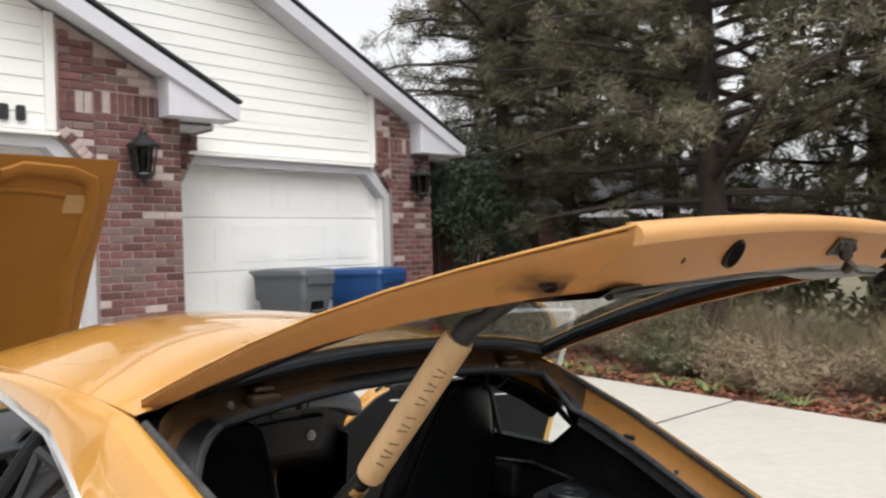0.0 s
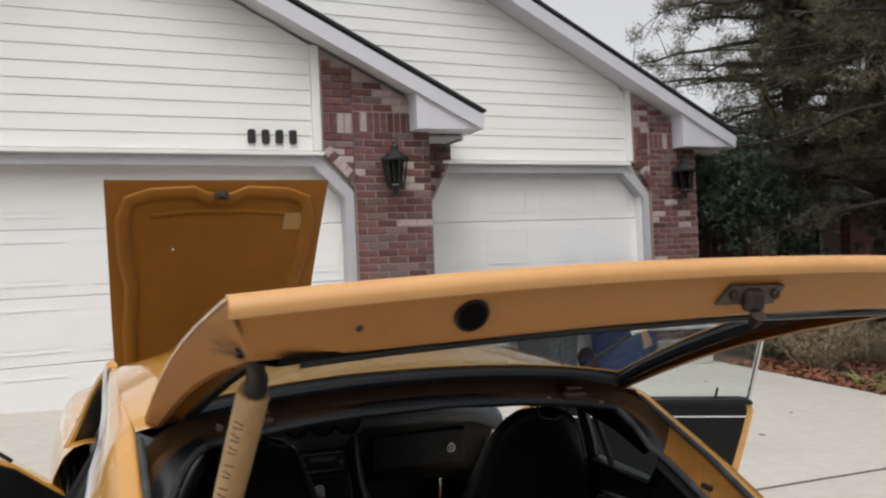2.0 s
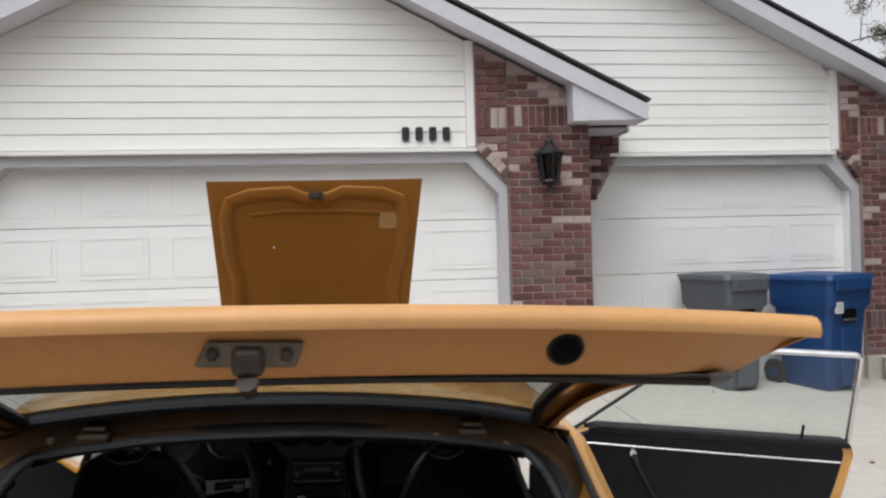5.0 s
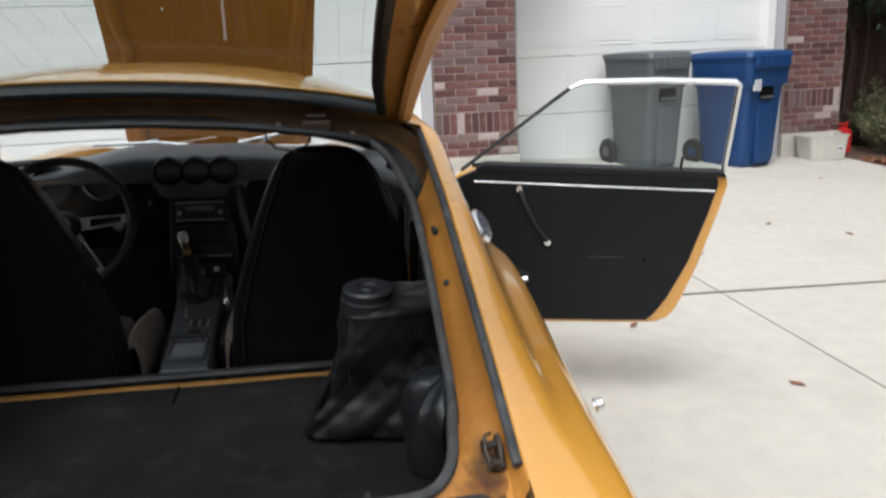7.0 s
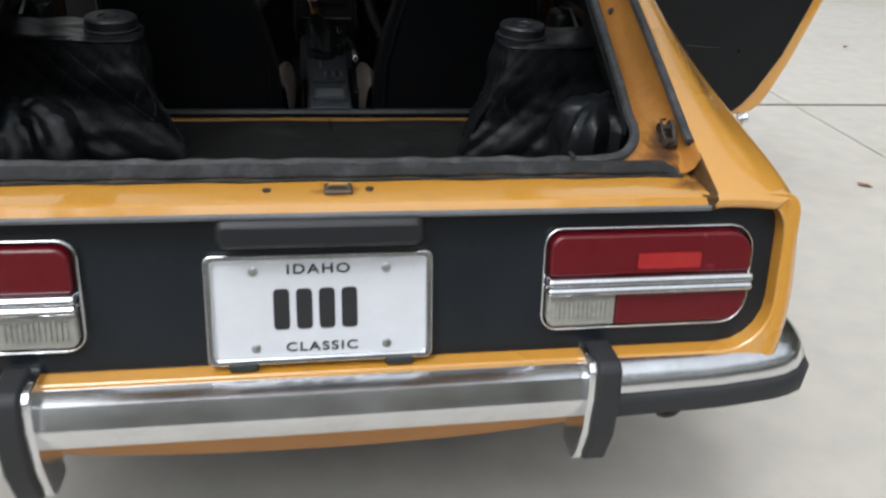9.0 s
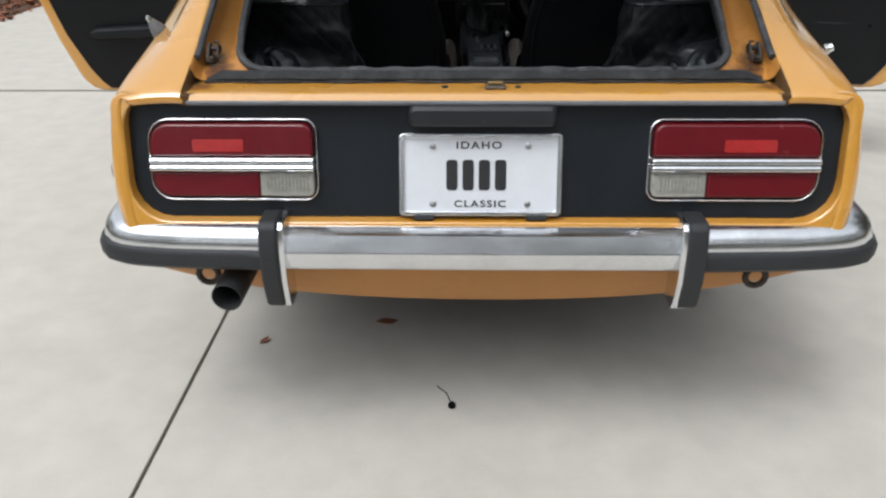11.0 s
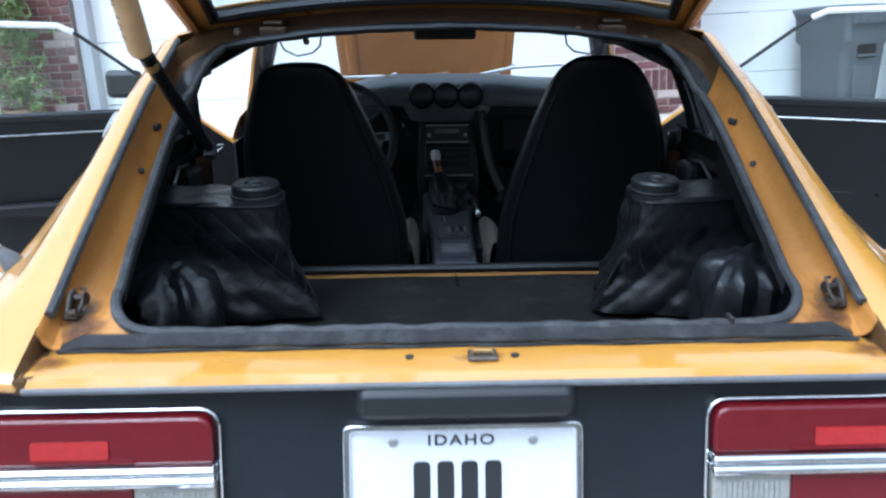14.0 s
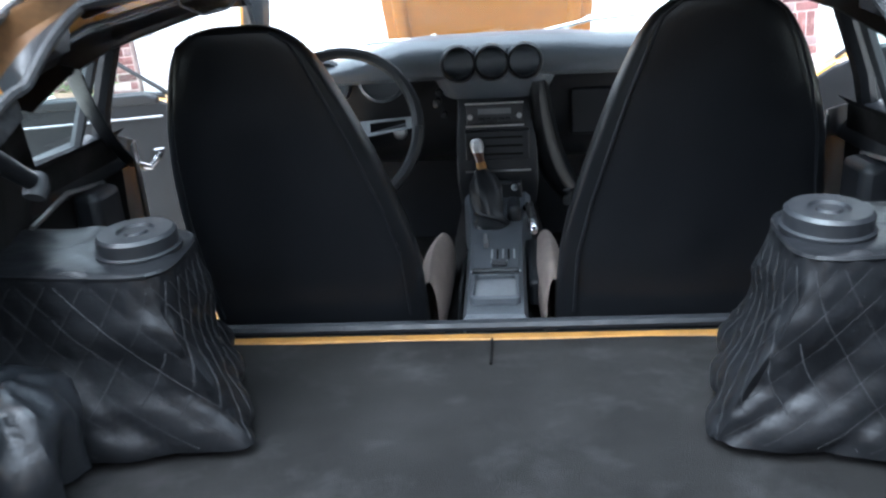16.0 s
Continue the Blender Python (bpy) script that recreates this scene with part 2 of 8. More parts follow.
M_shrub = material("shrub_leaves", (0.135, 0.135, 0.072), 0.75, vary=0.4, scale=4, bump_scale=30, stain=0.6, stain_color=(0.25, 0.19, 0.12), stain_scale=2)
M_dry = material("dry_stems", (0.27, 0.21, 0.135), 0.85, vary=0.4, scale=4, bump_scale=30)
M_straw = material("olive_straw", (0.22, 0.20, 0.10), 0.85, vary=0.4, scale=4, bump_scale=30)
M_blade = material("green_blades", (0.14, 0.19, 0.06), 0.6, vary=0.3, scale=8)
M_litter = material("fallen_leaves", (0.22, 0.085, 0.045), 0.85, vary=0.5, scale=6, bump_scale=20, stain=0.6, stain_color=(0.32, 0.18, 0.10), stain_scale=5)
M_asphalt = material("worn_asphalt", (0.055, 0.054, 0.053), 0.9, vary=0.25, scale=2, bump=0.4, bump_scale=180)
M_lip = material("scuffed_orange_lip", (0.24, 0.115, 0.022), 0.6, vary=0.3, scale=20, stain=0.5, stain_color=(0.07, 0.04, 0.02), stain_scale=14)
M_soil = material("bark_mulch", (0.10, 0.06, 0.04), 0.95, vary=0.5, scale=10, bump=0.8, bump_scale=60, stain=0.5, stain_color=(0.18, 0.08, 0.05), stain_scale=6)
M_ground = material("dry_lawn", (0.13, 0.115, 0.07), 0.95, vary=0.4, scale=3, bump=0.6, bump_scale=60)
M_ivy = material("ivy_leaves", (0.04, 0.062, 0.036), 0.6, vary=0.4, scale=5, bump_scale=30)
M_tan_wall = material("tan_stucco", (0.42, 0.36, 0.31), 0.9, vary=0.08, scale=4, bump=0.2)
# near-black: stands for shade in holes and hollows, also for dark parts
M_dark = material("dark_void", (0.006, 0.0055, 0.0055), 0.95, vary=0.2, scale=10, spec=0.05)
M_tyre = material("tyre_rubber", (0.02, 0.02, 0.02), 0.8, vary=0.2, scale=20)
M_pot = material("weathered_clay", (0.30, 0.20, 0.14), 0.8, vary=0.2, scale=10)


def glass(name, tint=(0.93, 0.97, 0.96), rough=0.0, gloss=0.05):
    """A thin pane: clear, with a mirror share that grows at grazing angles."""
    m = bpy.data.materials.new(name)
    m.use_nodes = True
    nt = m.node_tree
    nt.nodes.clear()
    o = nt.nodes.new("ShaderNodeOutputMaterial")
    tr = nt.nodes.new("ShaderNodeBsdfTransparent")
    tr.inputs[0].default_value = (*tint, 1)
    gl = nt.nodes.new("ShaderNodeBsdfGlossy")
    gl.inputs["Roughness"].default_value = rough
    lw = nt.nodes.new("ShaderNodeLayerWeight")
    lw.inputs["Blend"].default_value = 0.5
    pw = nt.nodes.new("ShaderNodeMath")
    pw.operation, pw.inputs[1].default_value = "POWER", 4.0
    fr = nt.nodes.new("ShaderNodeMath")
    fr.operation, fr.inputs[1].default_value, fr.inputs[2].default_value = "MULTIPLY_ADD", 0.85, gloss
    nt.links.new(lw.outputs["Facing"], pw.inputs[0])
    nt.links.new(pw.outputs[0], fr.inputs[0])
    mx = nt.nodes.new("ShaderNodeMixShader")
    nt.links.new(fr.outputs[0], mx.inputs[0])
    nt.links.new(tr.outputs[0], mx.inputs[1])
    nt.links.new(gl.outputs[0], mx.inputs[2])
    nt.links.new(mx.outputs[0], o.inputs[0])
    return m


def grease(name, color):
    """A stain that fades out unevenly from its middle; the disc it lies on is 1 across."""
    m = bpy.data.materials.new(name)
    m.use_nodes = True
    nt = m.node_tree
    p = nt.nodes["Principled BSDF"]
    p.inputs["Base Color"].default_value, p.inputs["Roughness"].default_value = (*color, 1), 0.55
    tc = nt.nodes.new("ShaderNodeTexCoord")
    ln = nt.nodes.new("ShaderNodeVectorMath")
    ln.operation = "LENGTH"
    nz = nt.nodes.new("ShaderNodeTexNoise")
    nz.inputs["Scale"].default_value, nz.inputs["Detail"].default_value = 3.5, 5
    ad = nt.nodes.new("ShaderNodeMath")
    ad.operation, ad.inputs[1].default_value = "MULTIPLY_ADD", 0.75
    fade = nt.nodes.new("ShaderNodeMapRange")
    fade.inputs["From Min"].default_value, fade.inputs["From Max"].default_value = 0.36, 0.80
    fade.inputs["To Min"].default_value, fade.inputs["To Max"].default_value = 0.85, 0.0
    nt.links.new(tc.outputs["Object"], ln.inputs[0])
    nt.links.new(tc.outputs["Object"], nz.inputs["Vector"])
    nt.links.new(nz.outputs["Fac"], ad.inputs[0])
    nt.links.new(ln.outputs["Value"], ad.inputs[2])
    nt.links.new(ad.outputs[0], fade.inputs["Value"])
    nt.links.new(fade.outputs[0], p.inputs["Alpha"])
    return m


M_grease = grease("dark_grease_stain", (0.035, 0.022, 0.014))
M_rust_stain = grease("rust_stain", (0.13, 0.045, 0.014))
M_glass = glass("window_glass", (0.86, 0.93, 0.92))
M_hglass = glass("hatch_glass", (0.80, 0.87, 0.88), gloss=0.09)
M_smoked = glass("smoked_lantern_glass", (0.22, 0.23, 0.23))
M_wglass = glass("windshield_glass", (0.92, 0.96, 0.96))


# ---- building helpers ----
def part(name, bm, mat, parent=None, label="", smooth=True, mods=()):
    """Links a bmesh as one mesh object under a thing or a part. mods: (kind, value) pairs."""
    me = bpy.data.meshes.new(name)
    bmesh.ops.recalc_face_normals(bm, faces=bm.faces)
    bm.to_mesh(me)
    bm.free()
    for mm in (mat if isinstance(mat, (list, tuple)) else [mat]):
        me.materials.append(mm)
    if smooth:
        for p in me.polygons:
            p.use_smooth = True
    ob = new(name, me)
    if parent is not None:
        ob.parent = parent
    for kind, value in mods:
        if kind == "solid":
            md = ob.modifiers.new("thickness", "SOLIDIFY")
            md.thickness, md.offset = value
        elif kind == "bevel":
            md = ob.modifiers.new("edges", "BEVEL")
            md.width, md.segments, md.limit_method, md.angle_limit = value, 2, "ANGLE", radians(35)
        elif kind == "sub":
            md = ob.modifiers.new("round", "SUBSURF")
            md.levels = md.render_levels = value
    if smooth:
        md = ob.modifiers.new("weighted", "WEIGHTED_NORMAL")
        md.keep_sharp = True
        me.set_sharp_from_angle(angle=radians(40))
    if label:
        tagged(ob, label)
    return ob


def empty(name, label, category, m=None, group="", kind=""):
    e = new(name)
    e.empty_display_size = 0.1
    if m is not None:
        e.matrix_world = m
    return tagged(e, label, category, group, kind)


def box(bm, c, s, m=None):
    """Adds a box of centre c and size s."""
    mm = Matrix.Translation(c) @ Matrix.Diagonal((*s, 1))
    return bmesh.ops.create_cube(bm, size=1.0, matrix=(m @ mm) if m is not None else mm)["verts"]


def new_box(c, s, m=None):
    bm = bmesh.new()
    box(bm, c, s, m)
    return bm


def grid(rows, closed=False):
    """A sheet through rows of points, all of one length."""
    bm = bmesh.new()
    vs = [[bm.verts.new(p) for p in r] for r in rows]
    for a, b in zip(vs, vs[1:]):
        k = len(a)
        for i in range(k if closed else k - 1):
            j = (i + 1) % k
            if len({a[i], a[j], b[j], b[i]}) == 4:
                bm.faces.new((a[i], a[j], b[j], b[i]))
    return bm


def tube(bm, pts, r, n=8, caps=True):
    """Adds a tube of radius r (or a radius for each point) along points."""
    pts = [Vector(p) for p in pts]
    rs = r if isinstance(r, (list, tuple)) else [r] * len(pts)
    rings, side = [], None
    for i, p in enumerate(pts):
        d = (pts[min(i + 1, len(pts) - 1)] - pts[max(i - 1, 0)]).normalized()
        if side is None:
            side = d.orthogonal().normalized()
        side = (side - d * side.dot(d)).normalized()
        up = d.cross(side)
        rings.append([bm.verts.new(p + (side * math.cos(a) + up * math.sin(a)) * rs[i]) for a in [2 * math.pi * k / n for k in range(n)]])
    for a, b in zip(rings, rings[1:]):
        for k in range(n):
            bm.faces.new((a[k], a[(k + 1) % n], b[(k + 1) % n], b[k]))
    if caps:
        bm.faces.new(rings[0][::-1])
        bm.faces.new(rings[-1])
    return bm


def new_tube(pts, r, n=8, caps=True):
    return tube(bmesh.new(), pts, r, n, caps)


def lathe(profile, n=20, m=None):
    """A turned body from (radius, height) pairs."""
    bm = bmesh.new()
    rings = [[bm.verts.new((max(r, 1e-4) * math.cos(2 * math.pi * k / n), max(r, 1e-4) * math.sin(2 * math.pi * k / n), z)) for k in range(n)] for r, z in profile]
    for a, b in zip(rings, rings[1:]):
        for k in range(n):
            bm.faces.new((a[k], a[(k + 1) % n], b[(k + 1) % n], b[k]))
    bm.faces.new(rings[0][::-1])
    bm.faces.new(rings[-1])
    if m is not None:
        bm.transform(m)
    return bm


def prism(outline, d0, d1, axis="y"):
    """A plate with an outline in two axes, from d0 to d1 along the third."""
    bm = bmesh.new()
    def at(a, b, d):
        return {"y": (a, d, b), "x": (d, a, b), "z": (a, b, d)}[axis]
    f = [bm.verts.new(at(a, b, d0)) for a, b in outline]
    g = [bm.verts.new(at(a, b, d1)) for a, b in outline]
    bm.faces.new(f)
    bm.faces.new(g[::-1])
    k = len(f)
    for i in range(k):
        bm.faces.new((f[i], g[i], g[(i + 1) % k], f[(i + 1) % k]))
    return bm


def round_rect(x0, x1, z0, z1, r, n=4):
    """The outline of a rectangle with rounded corners; r is one radius or four."""
    rr = r if isinstance(r, (list, tuple)) else [r] * 4
    out = []
    for (cx, cz, a0), q in zip(((x1 - rr[0], z1 - rr[0], 0), (x0 + rr[1], z1 - rr[1], 90), (x0 + rr[2], z0 + rr[2], 180), (x1 - rr[3], z0 + rr[3], 270)), rr):
        for k in range(n + 1):
            a = radians(a0 + 90 * k / n)
            out.append((cx + q * math.cos(a), cz + q * math.sin(a)))
    return out


def ring(outer, inner, d0, d1, axis="y"):
    """A flat frame between two outlines of the same count."""
    bm = bmesh.new()
    def at(p, d):
        return {"y": (p[0], d, p[1]), "x": (d, p[0], p[1]), "z": (p[0], p[1], d)}[axis]
    a, b, c, d = ([bm.verts.new(at(p, w)) for p in o] for o, w in ((outer, d0), (inner, d0), (inner, d1), (outer, d1)))
    k = len(a)
    for i in range(k):
        j = (i + 1) % k
        for u, v in ((a, b), (b, c), (c, d), (d, a)):
            bm.faces.new((u[i], u[j], v[j], v[i]))
    return bm


def lerp(a, b, t):
    return a + (b - a) * t


def smoothstep(t):
    t = min(1, max(0, t))
    return t * t * (3 - 2 * t)


def curve(keys, v):
    """Piecewise smooth value at v from (place, value) pairs."""
    if v <= keys[0][0]:
        return keys[0][1]
    for (a, p), (b, q) in zip(keys, keys[1:]):
        if v <= b:
            return lerp(p, q, (v - a) / (b - a))
    return keys[-1][1]


def bend(keys, v):
    """Like curve, but with no kinks at the pairs."""
    if v <= keys[0][0]:
        return keys[0][1]
    if v >= keys[-1][0]:
        return keys[-1][1]
    i = next(k for k in range(len(keys) - 1) if v <= keys[k + 1][0])
    def rise(k):
        a, b = keys[max(k - 1, 0)], keys[min(k + 1, len(keys) - 1)]
        return (b[1] - a[1]) / (b[0] - a[0])
    (a, p), (b, q) = keys[i], keys[i + 1]
    w, u = b - a, (v - a) / (b - a)
    return (2 * u ** 3 - 3 * u * u + 1) * p + (u ** 3 - 2 * u * u + u) * w * rise(i) + (3 * u * u - 2 * u ** 3) * q + (u ** 3 - u * u) * w * rise(i + 1)


def words(name, text, size, m, mat, parent, depth=0.0006):
    """Raised lettering as a mesh."""
    c = bpy.data.curves.new(name, "FONT")
    c.body, c.size, c.align_x, c.align_y, c.extrude = text, size, "CENTER", "CENTER", depth
    c.space_character, c.offset = 1.22, size * 0.018
    tmp = bpy.data.objects.new(name, c)
    scene.collection.objects.link(tmp)
    me = bpy.data.meshes.new_from_object(tmp.evaluated_get(bpy.context.evaluated_depsgraph_get()))
    bpy.data.objects.remove(tmp)
    me.materials.clear()
    me.materials.append(mat)
    ob = new(name, me)
    ob.parent = parent
    ob.matrix_local = m
    return ob


def slope_z(x, y):
    """The height of the driveway's plane at a place."""
    n = CAR.to_3x3() @ Vector((0, 0, 1))
    return -(n.x * x + n.y * y) / n.z


# ---- ground, driveway ----
def ground_sheet():
    xs = [-300, -120, -60, -30, -16, -9, -6, -4.5, -3.9, -2, 0, 2, 4, 6, 6.9, 8, 10, 13, 18, 30, 60, 120, 300]
    ys = [-300, -120, -60, -30, -14, -8, -4, -2, 0, 2, 4, 6, 8, 10, 14, 20, 30, 60, 120, 300]
    rows = []
    for y in ys:
        row = []
        for x in xs:
            z = slope_z(max(-9, min(10, x)), max(-8, min(9, y))) - 0.05
            row.append((x, y, z))
        rows.append(row)
    ob = part("ground", grid(rows), M_ground, smooth=False)
    return tagged(ob, "dry autumn lawn and soil round the driveway", "ground", kind="structure")


ground_sheet()
drive = empty("driveway", "pale concrete driveway in large jointed slabs", "driveway", CAR, kind="structure")
part("joint_bed", new_box((1.5, 2.5, -0.036), (10.6, 10.1, 0.06)), M_joint, drive, "dark dirt in the joints", smooth=False)
for x0, x1 in ((-3.85, -0.732), (-0.723, 2.652), (2.664, 6.85)):
    for y0, y1 in ((-2.6, 2.880), (2.918, 7.62)):
        bm = new_box(((x0 + x1) / 2, (y0 + y1) / 2, -0.05), (x1 - x0, y1 - y0, 0.1))
        part("slab", bm, M_concrete, drive, smooth=False, mods=(("bevel", 0.003),))

# unseen dark ground, added so less light bounces onto the car's tail
tagged(part("street", grid([[(x, y, slope_z(max(-9, min(10, x)), max(-6, y)) - 0.03) for x in (-30, -9, 0, 10, 30)] for y in (-11.0, -6.0, -2.62)]), M_asphalt), "unseen grey asphalt added past the driveway to lower bounced light", "street", kind="structure")

# ---- the house ----
Y1, Y2 = 6.70, 7.40        # fronts of the two garages
BH, BL, MO = 0.074, 0.212, 0.012


def rake1(x):
    return 2.79 + 0.495 * (3.15 - x)


def rake2(x):
    return 2.77 + 0.495 * (7.306 - x)


house = empty("house", "white-sided brick house with two garage doors and shingle roofs", "house")


def wall_piece(name, outline, y, mat, depth=0.2, label=""):
    return part(name, prism(outline, y, y + depth), mat, house, label, smooth=False)


# garage 1: white wall above and beside a wide chamfered opening
wall_piece("gable_wall", [(-5.3, -0.4), (-3.25, -0.4), (-3.25, 2.2), (-2.93, 2.5), (1.43, 2.5), (1.75, 2.2), (1.75, -0.4), (2.60, -0.4), (2.60, rake1(2.60) - 0.02), (-0.72, rake1(-0.72) - 0.02), (-5.3, rake1(-0.72) - 0.495 * 4.58 - 0.02)], Y1 + 0.02, M_white, label="white painted gable over the wide garage door")
wall_piece("gable_wall", [(2.62, -0.4), (2.86, -0.4), (2.86, 2.13), (3.19, 2.52), (5.63, 2.52), (5.94, 2.2), (5.94, -0.4), (6.79, -0.4), (6.79, rake2(6.79) - 0.02), (0.5, rake2(0.5) - 0.02), (-1.6, rake2(0.5) - 1.06), (-1.6, 3.2), (2.62, 2.7)], Y2 + 0.02, M_white, label="white painted gable over the single garage door")
part("side_wall", new_box((2.52, 10.9, 1.3), (0.2, 8.0, 3.0)), M_white, house, smooth=False)
part("side_wall", new_box((6.69, 11.5, 1.3), (0.2, 7.7, 3.2)), M_white, house, smooth=False)
part("side_wall", new_box((-5.2, 10.9, 1.3), (0.2, 8.0, 3.2)), M_white, house, smooth=False)


def siding(y, top, x0, x1, z0, peak):
    z, k = z0, 0
    while z < peak:
        zt = z + 0.146
        # each board is cut to the rake
        pts = []
        for zz in (z, zt):
            xa, xb = x0, x1
            while xa < xb and top(xa) < zz:
                xa += 0.02
            while xb > xa and top(xb) < zz:
                xb -= 0.02
            pts.append((xa, xb))
        (a, b), (c, d) = pts
        if b - a > 0.05:
            bm = bmesh.new()
            f = [bm.verts.new(p) for p in ((a, y - 0.015, z), (b, y - 0.015, z), (max(d, c + 0.02), y - 0.008, zt), (c, y - 0.008, zt), (a, y + 0.016, z), (b, y + 0.016, z), (max(d, c + 0.02), y + 0.016, zt), (c, y + 0.016, zt))]
            for q in ((0, 1, 2, 3), (7, 6, 5, 4), (0, 4, 5, 1), (3, 2, 6, 7), (0, 3, 7, 4), (1, 5, 6, 2)):
                bm.faces.new([f[i] for i in q])
            part("siding_board", bm, M_white, house, smooth=False)
        z, k = zt + 0.003, k + 1


def top1(x):
    return rake1(x) if x > -0.72 else rake1(-0.72) + 0.495 * (x + 0.72)


def top2(x):
    return rake2(x) if x > 0.5 else rake2(0.5) + 0.495 * (x - 0.5)


siding(Y1, top1, -4.9, 1.395, 2.60, 4.85)
siding(Y2, top2, 2.64, 5.715, 2.62, 3.0)
siding(Y2, top2, 0.3, 5.715, 3.0, 5.9)
for x, y, z0, z1 in ((1.44, Y1, 2.60, rake1(1.44)), (5.76, Y2, 2.62, rake2(5.76))):
    part("corner_board", new_box((x, y - 0.018, (z0 + z1) / 2), (0.085, 0.05, z1 - z0)), M_white, house, smooth=False, mods=(("bevel", 0.004),))


def door_trim(x0, x1, zt, y, base):
    """Grey casing with cut corners, white ledge on top."""
    c, w = 0.315, 0.088
    out = [(x0 - w, base), (x0 - w, zt - c + 0.06), (x0 + c - 0.06, zt + 0.10), (x1 - c + 0.06, zt + 0.10), (x1 + w, zt - c + 0.06), (x1 + w, base)]
    inn = [(x0, base), (x0, zt - c), (x0 + c, zt), (x1 - c, zt), (x1, zt - c), (x1, base)]
    bm = bmesh.new()
    layers = [[bm.verts.new((a, yy, b)) for a, b in o] for o, yy in ((out, y - 0.035), (inn, y - 0.035), (inn, y + 0.20), (out, y + 0.05))]
    for u, v in ((0, 1), (1, 2), (3, 0)):
        for i in range(5):
            bm.faces.new((layers[u][i], layers[u][i + 1], layers[v][i + 1], layers[v][i]))
    part("door_casing", bm, M_trim, house, "grey painted garage door casing with cut corners", smooth=False)
    part("ledge", new_box(((x0 + x1) / 2, y - 0.045, zt + 0.115), (x1 - x0 - 2 * c + 0.20, 0.09, 0.035)), M_white, house, smooth=False, mods=(("bevel", 0.004),))


door_trim(-3.16, 1.702, 2.450, Y1, -0.4)
door_trim(2.86, 5.950, 2.468, Y2, -0.4)


def garage_door(x0, x1, z0, z1, y, panels, label):
    g = empty("garage_door", label, "garage door", pose(0, 0, 0))
    n = 4
    h = (z1 - z0) / n
    for i in range(n):
        za, zb = z0 + i * h, z0 + (i + 1) * h - 0.007
        sec = part("section", new_box(((x0 + x1) / 2, y + 0.02, (za + zb) / 2), (x1 - x0, 0.04, zb - za)), M_door, g, smooth=False, mods=(("bevel", 0.005),))
        w = (x1 - x0) / panels
        for k in range(panels):
            a, b = x0 + k * w + 0.10, x0 + (k + 1) * w - 0.10
            o, q = round_rect(a, b, za + 0.10, zb - 0.09, 0.012, 1), round_rect(a + 0.022, b - 0.022, za + 0.122, zb - 0.112, 0.01, 1)
            p = part("panel", ring(o, q, y - 0.006, y + 0.003), M_door, sec, smooth=False)
            part("panel_field", prism(round_rect(a + 0.045, b - 0.045, za + 0.145, zb - 0.135, 0.01, 1), y - 0.005, y + 0.003), M_door, sec, smooth=False)
    return g


garage_door(-3.2, 1.76, 0.12, 2.49, Y1 + 0.14, 6, "wide white panelled sectional garage door, closed")
garage_door(2.83, 5.95, 0.03, 2.52, Y2 + 0.14, 4, "single white panelled sectional garage door, closed")


# roofs, rake boards and cornice returns
def roof(x_ridge, z_ridge, x_eave, y0, y1, side):
    z_eave = z_ridge - 0.495 * abs(x_eave - x_ridge)
    part("roof_slope", grid([[(x_ridge, y0, z_ridge), (x_eave, y0, z_eave)], [(x_ridge, y1, z_ridge), (x_eave, y1, z_eave)]]), M_shingle, house, "dark shingle roof slope", smooth=False, mods=(("solid", (0.028, 1)),))
    d = 0.165
    q = 0.03
    part("rake_board", prism([(x_ridge, z_ridge - q), (x_eave, z_eave - q), (x_eave - 0.03 * side, z_eave - q - d + 0.02), (x_ridge, z_ridge - q - d)], y0 + 0.02, y0 + 0.05), M_fascia, house, "pale grey rake board", smooth=False)
    part("soffit", grid([[(x_ridge, y0 + 0.05, z_ridge - q - d + 0.03), (x_eave, y0 + 0.05, z_eave - q - d + 0.03)], [(x_ridge, y0 + 0.42, z_ridge - q - d + 0.03), (x_eave, y0 + 0.42, z_eave - q - d + 0.03)]]), M_fascia, house, smooth=False, mods=(("solid", (0.02, 1)),))


ZR1 = 2.98 + 0.495 * (3.15 + 0.72)
ZR2 = 2.96 + 0.495 * (7.306 - 0.5)
roof(-0.72, ZR1, 3.15, 6.35, 14.8, 1)
roof(-0.72, ZR1, -5.6, 6.35, 14.8, -1)
roof(0.5, ZR2, 7.306, 7.05, 15.2, 1)
roof(0.5, ZR2, -4.0, 7.05, 15.2, -1)
part("cornice_return", prism([(2.40, 2.80), (3.10, 2.815), (3.12, 2.90), (2.40, 3.27)], 6.405, 6.72), M_fascia, house, "boxed pale grey cornice return", smooth=False)
part("cornice_return", prism([(6.42, 2.79), (7.25, 2.80), (7.27, 2.88), (6.42, 3.30)], 7.105, 7.42), M_fascia, house, "boxed pale grey cornice return", smooth=False)
part("gutter_board", new_box((3.13, 10.9, 2.86), (0.03, 8.0, 0.18)), M_fascia, house, smooth=False)
part("gutter_board", new_box((7.285, 11.2, 2.84), (0.03, 7.6, 0.18)), M_fascia, house, smooth=False)
part("side_soffit", new_box((2.87, 10.8, 2.80), (0.5, 7.9, 0.02)), M_fascia, house, smooth=False)
part("side_soffit", new_box((7.03, 11.2, 2.78), (0.5, 7.6, 0.02)), M_fascia, house, smooth=False)


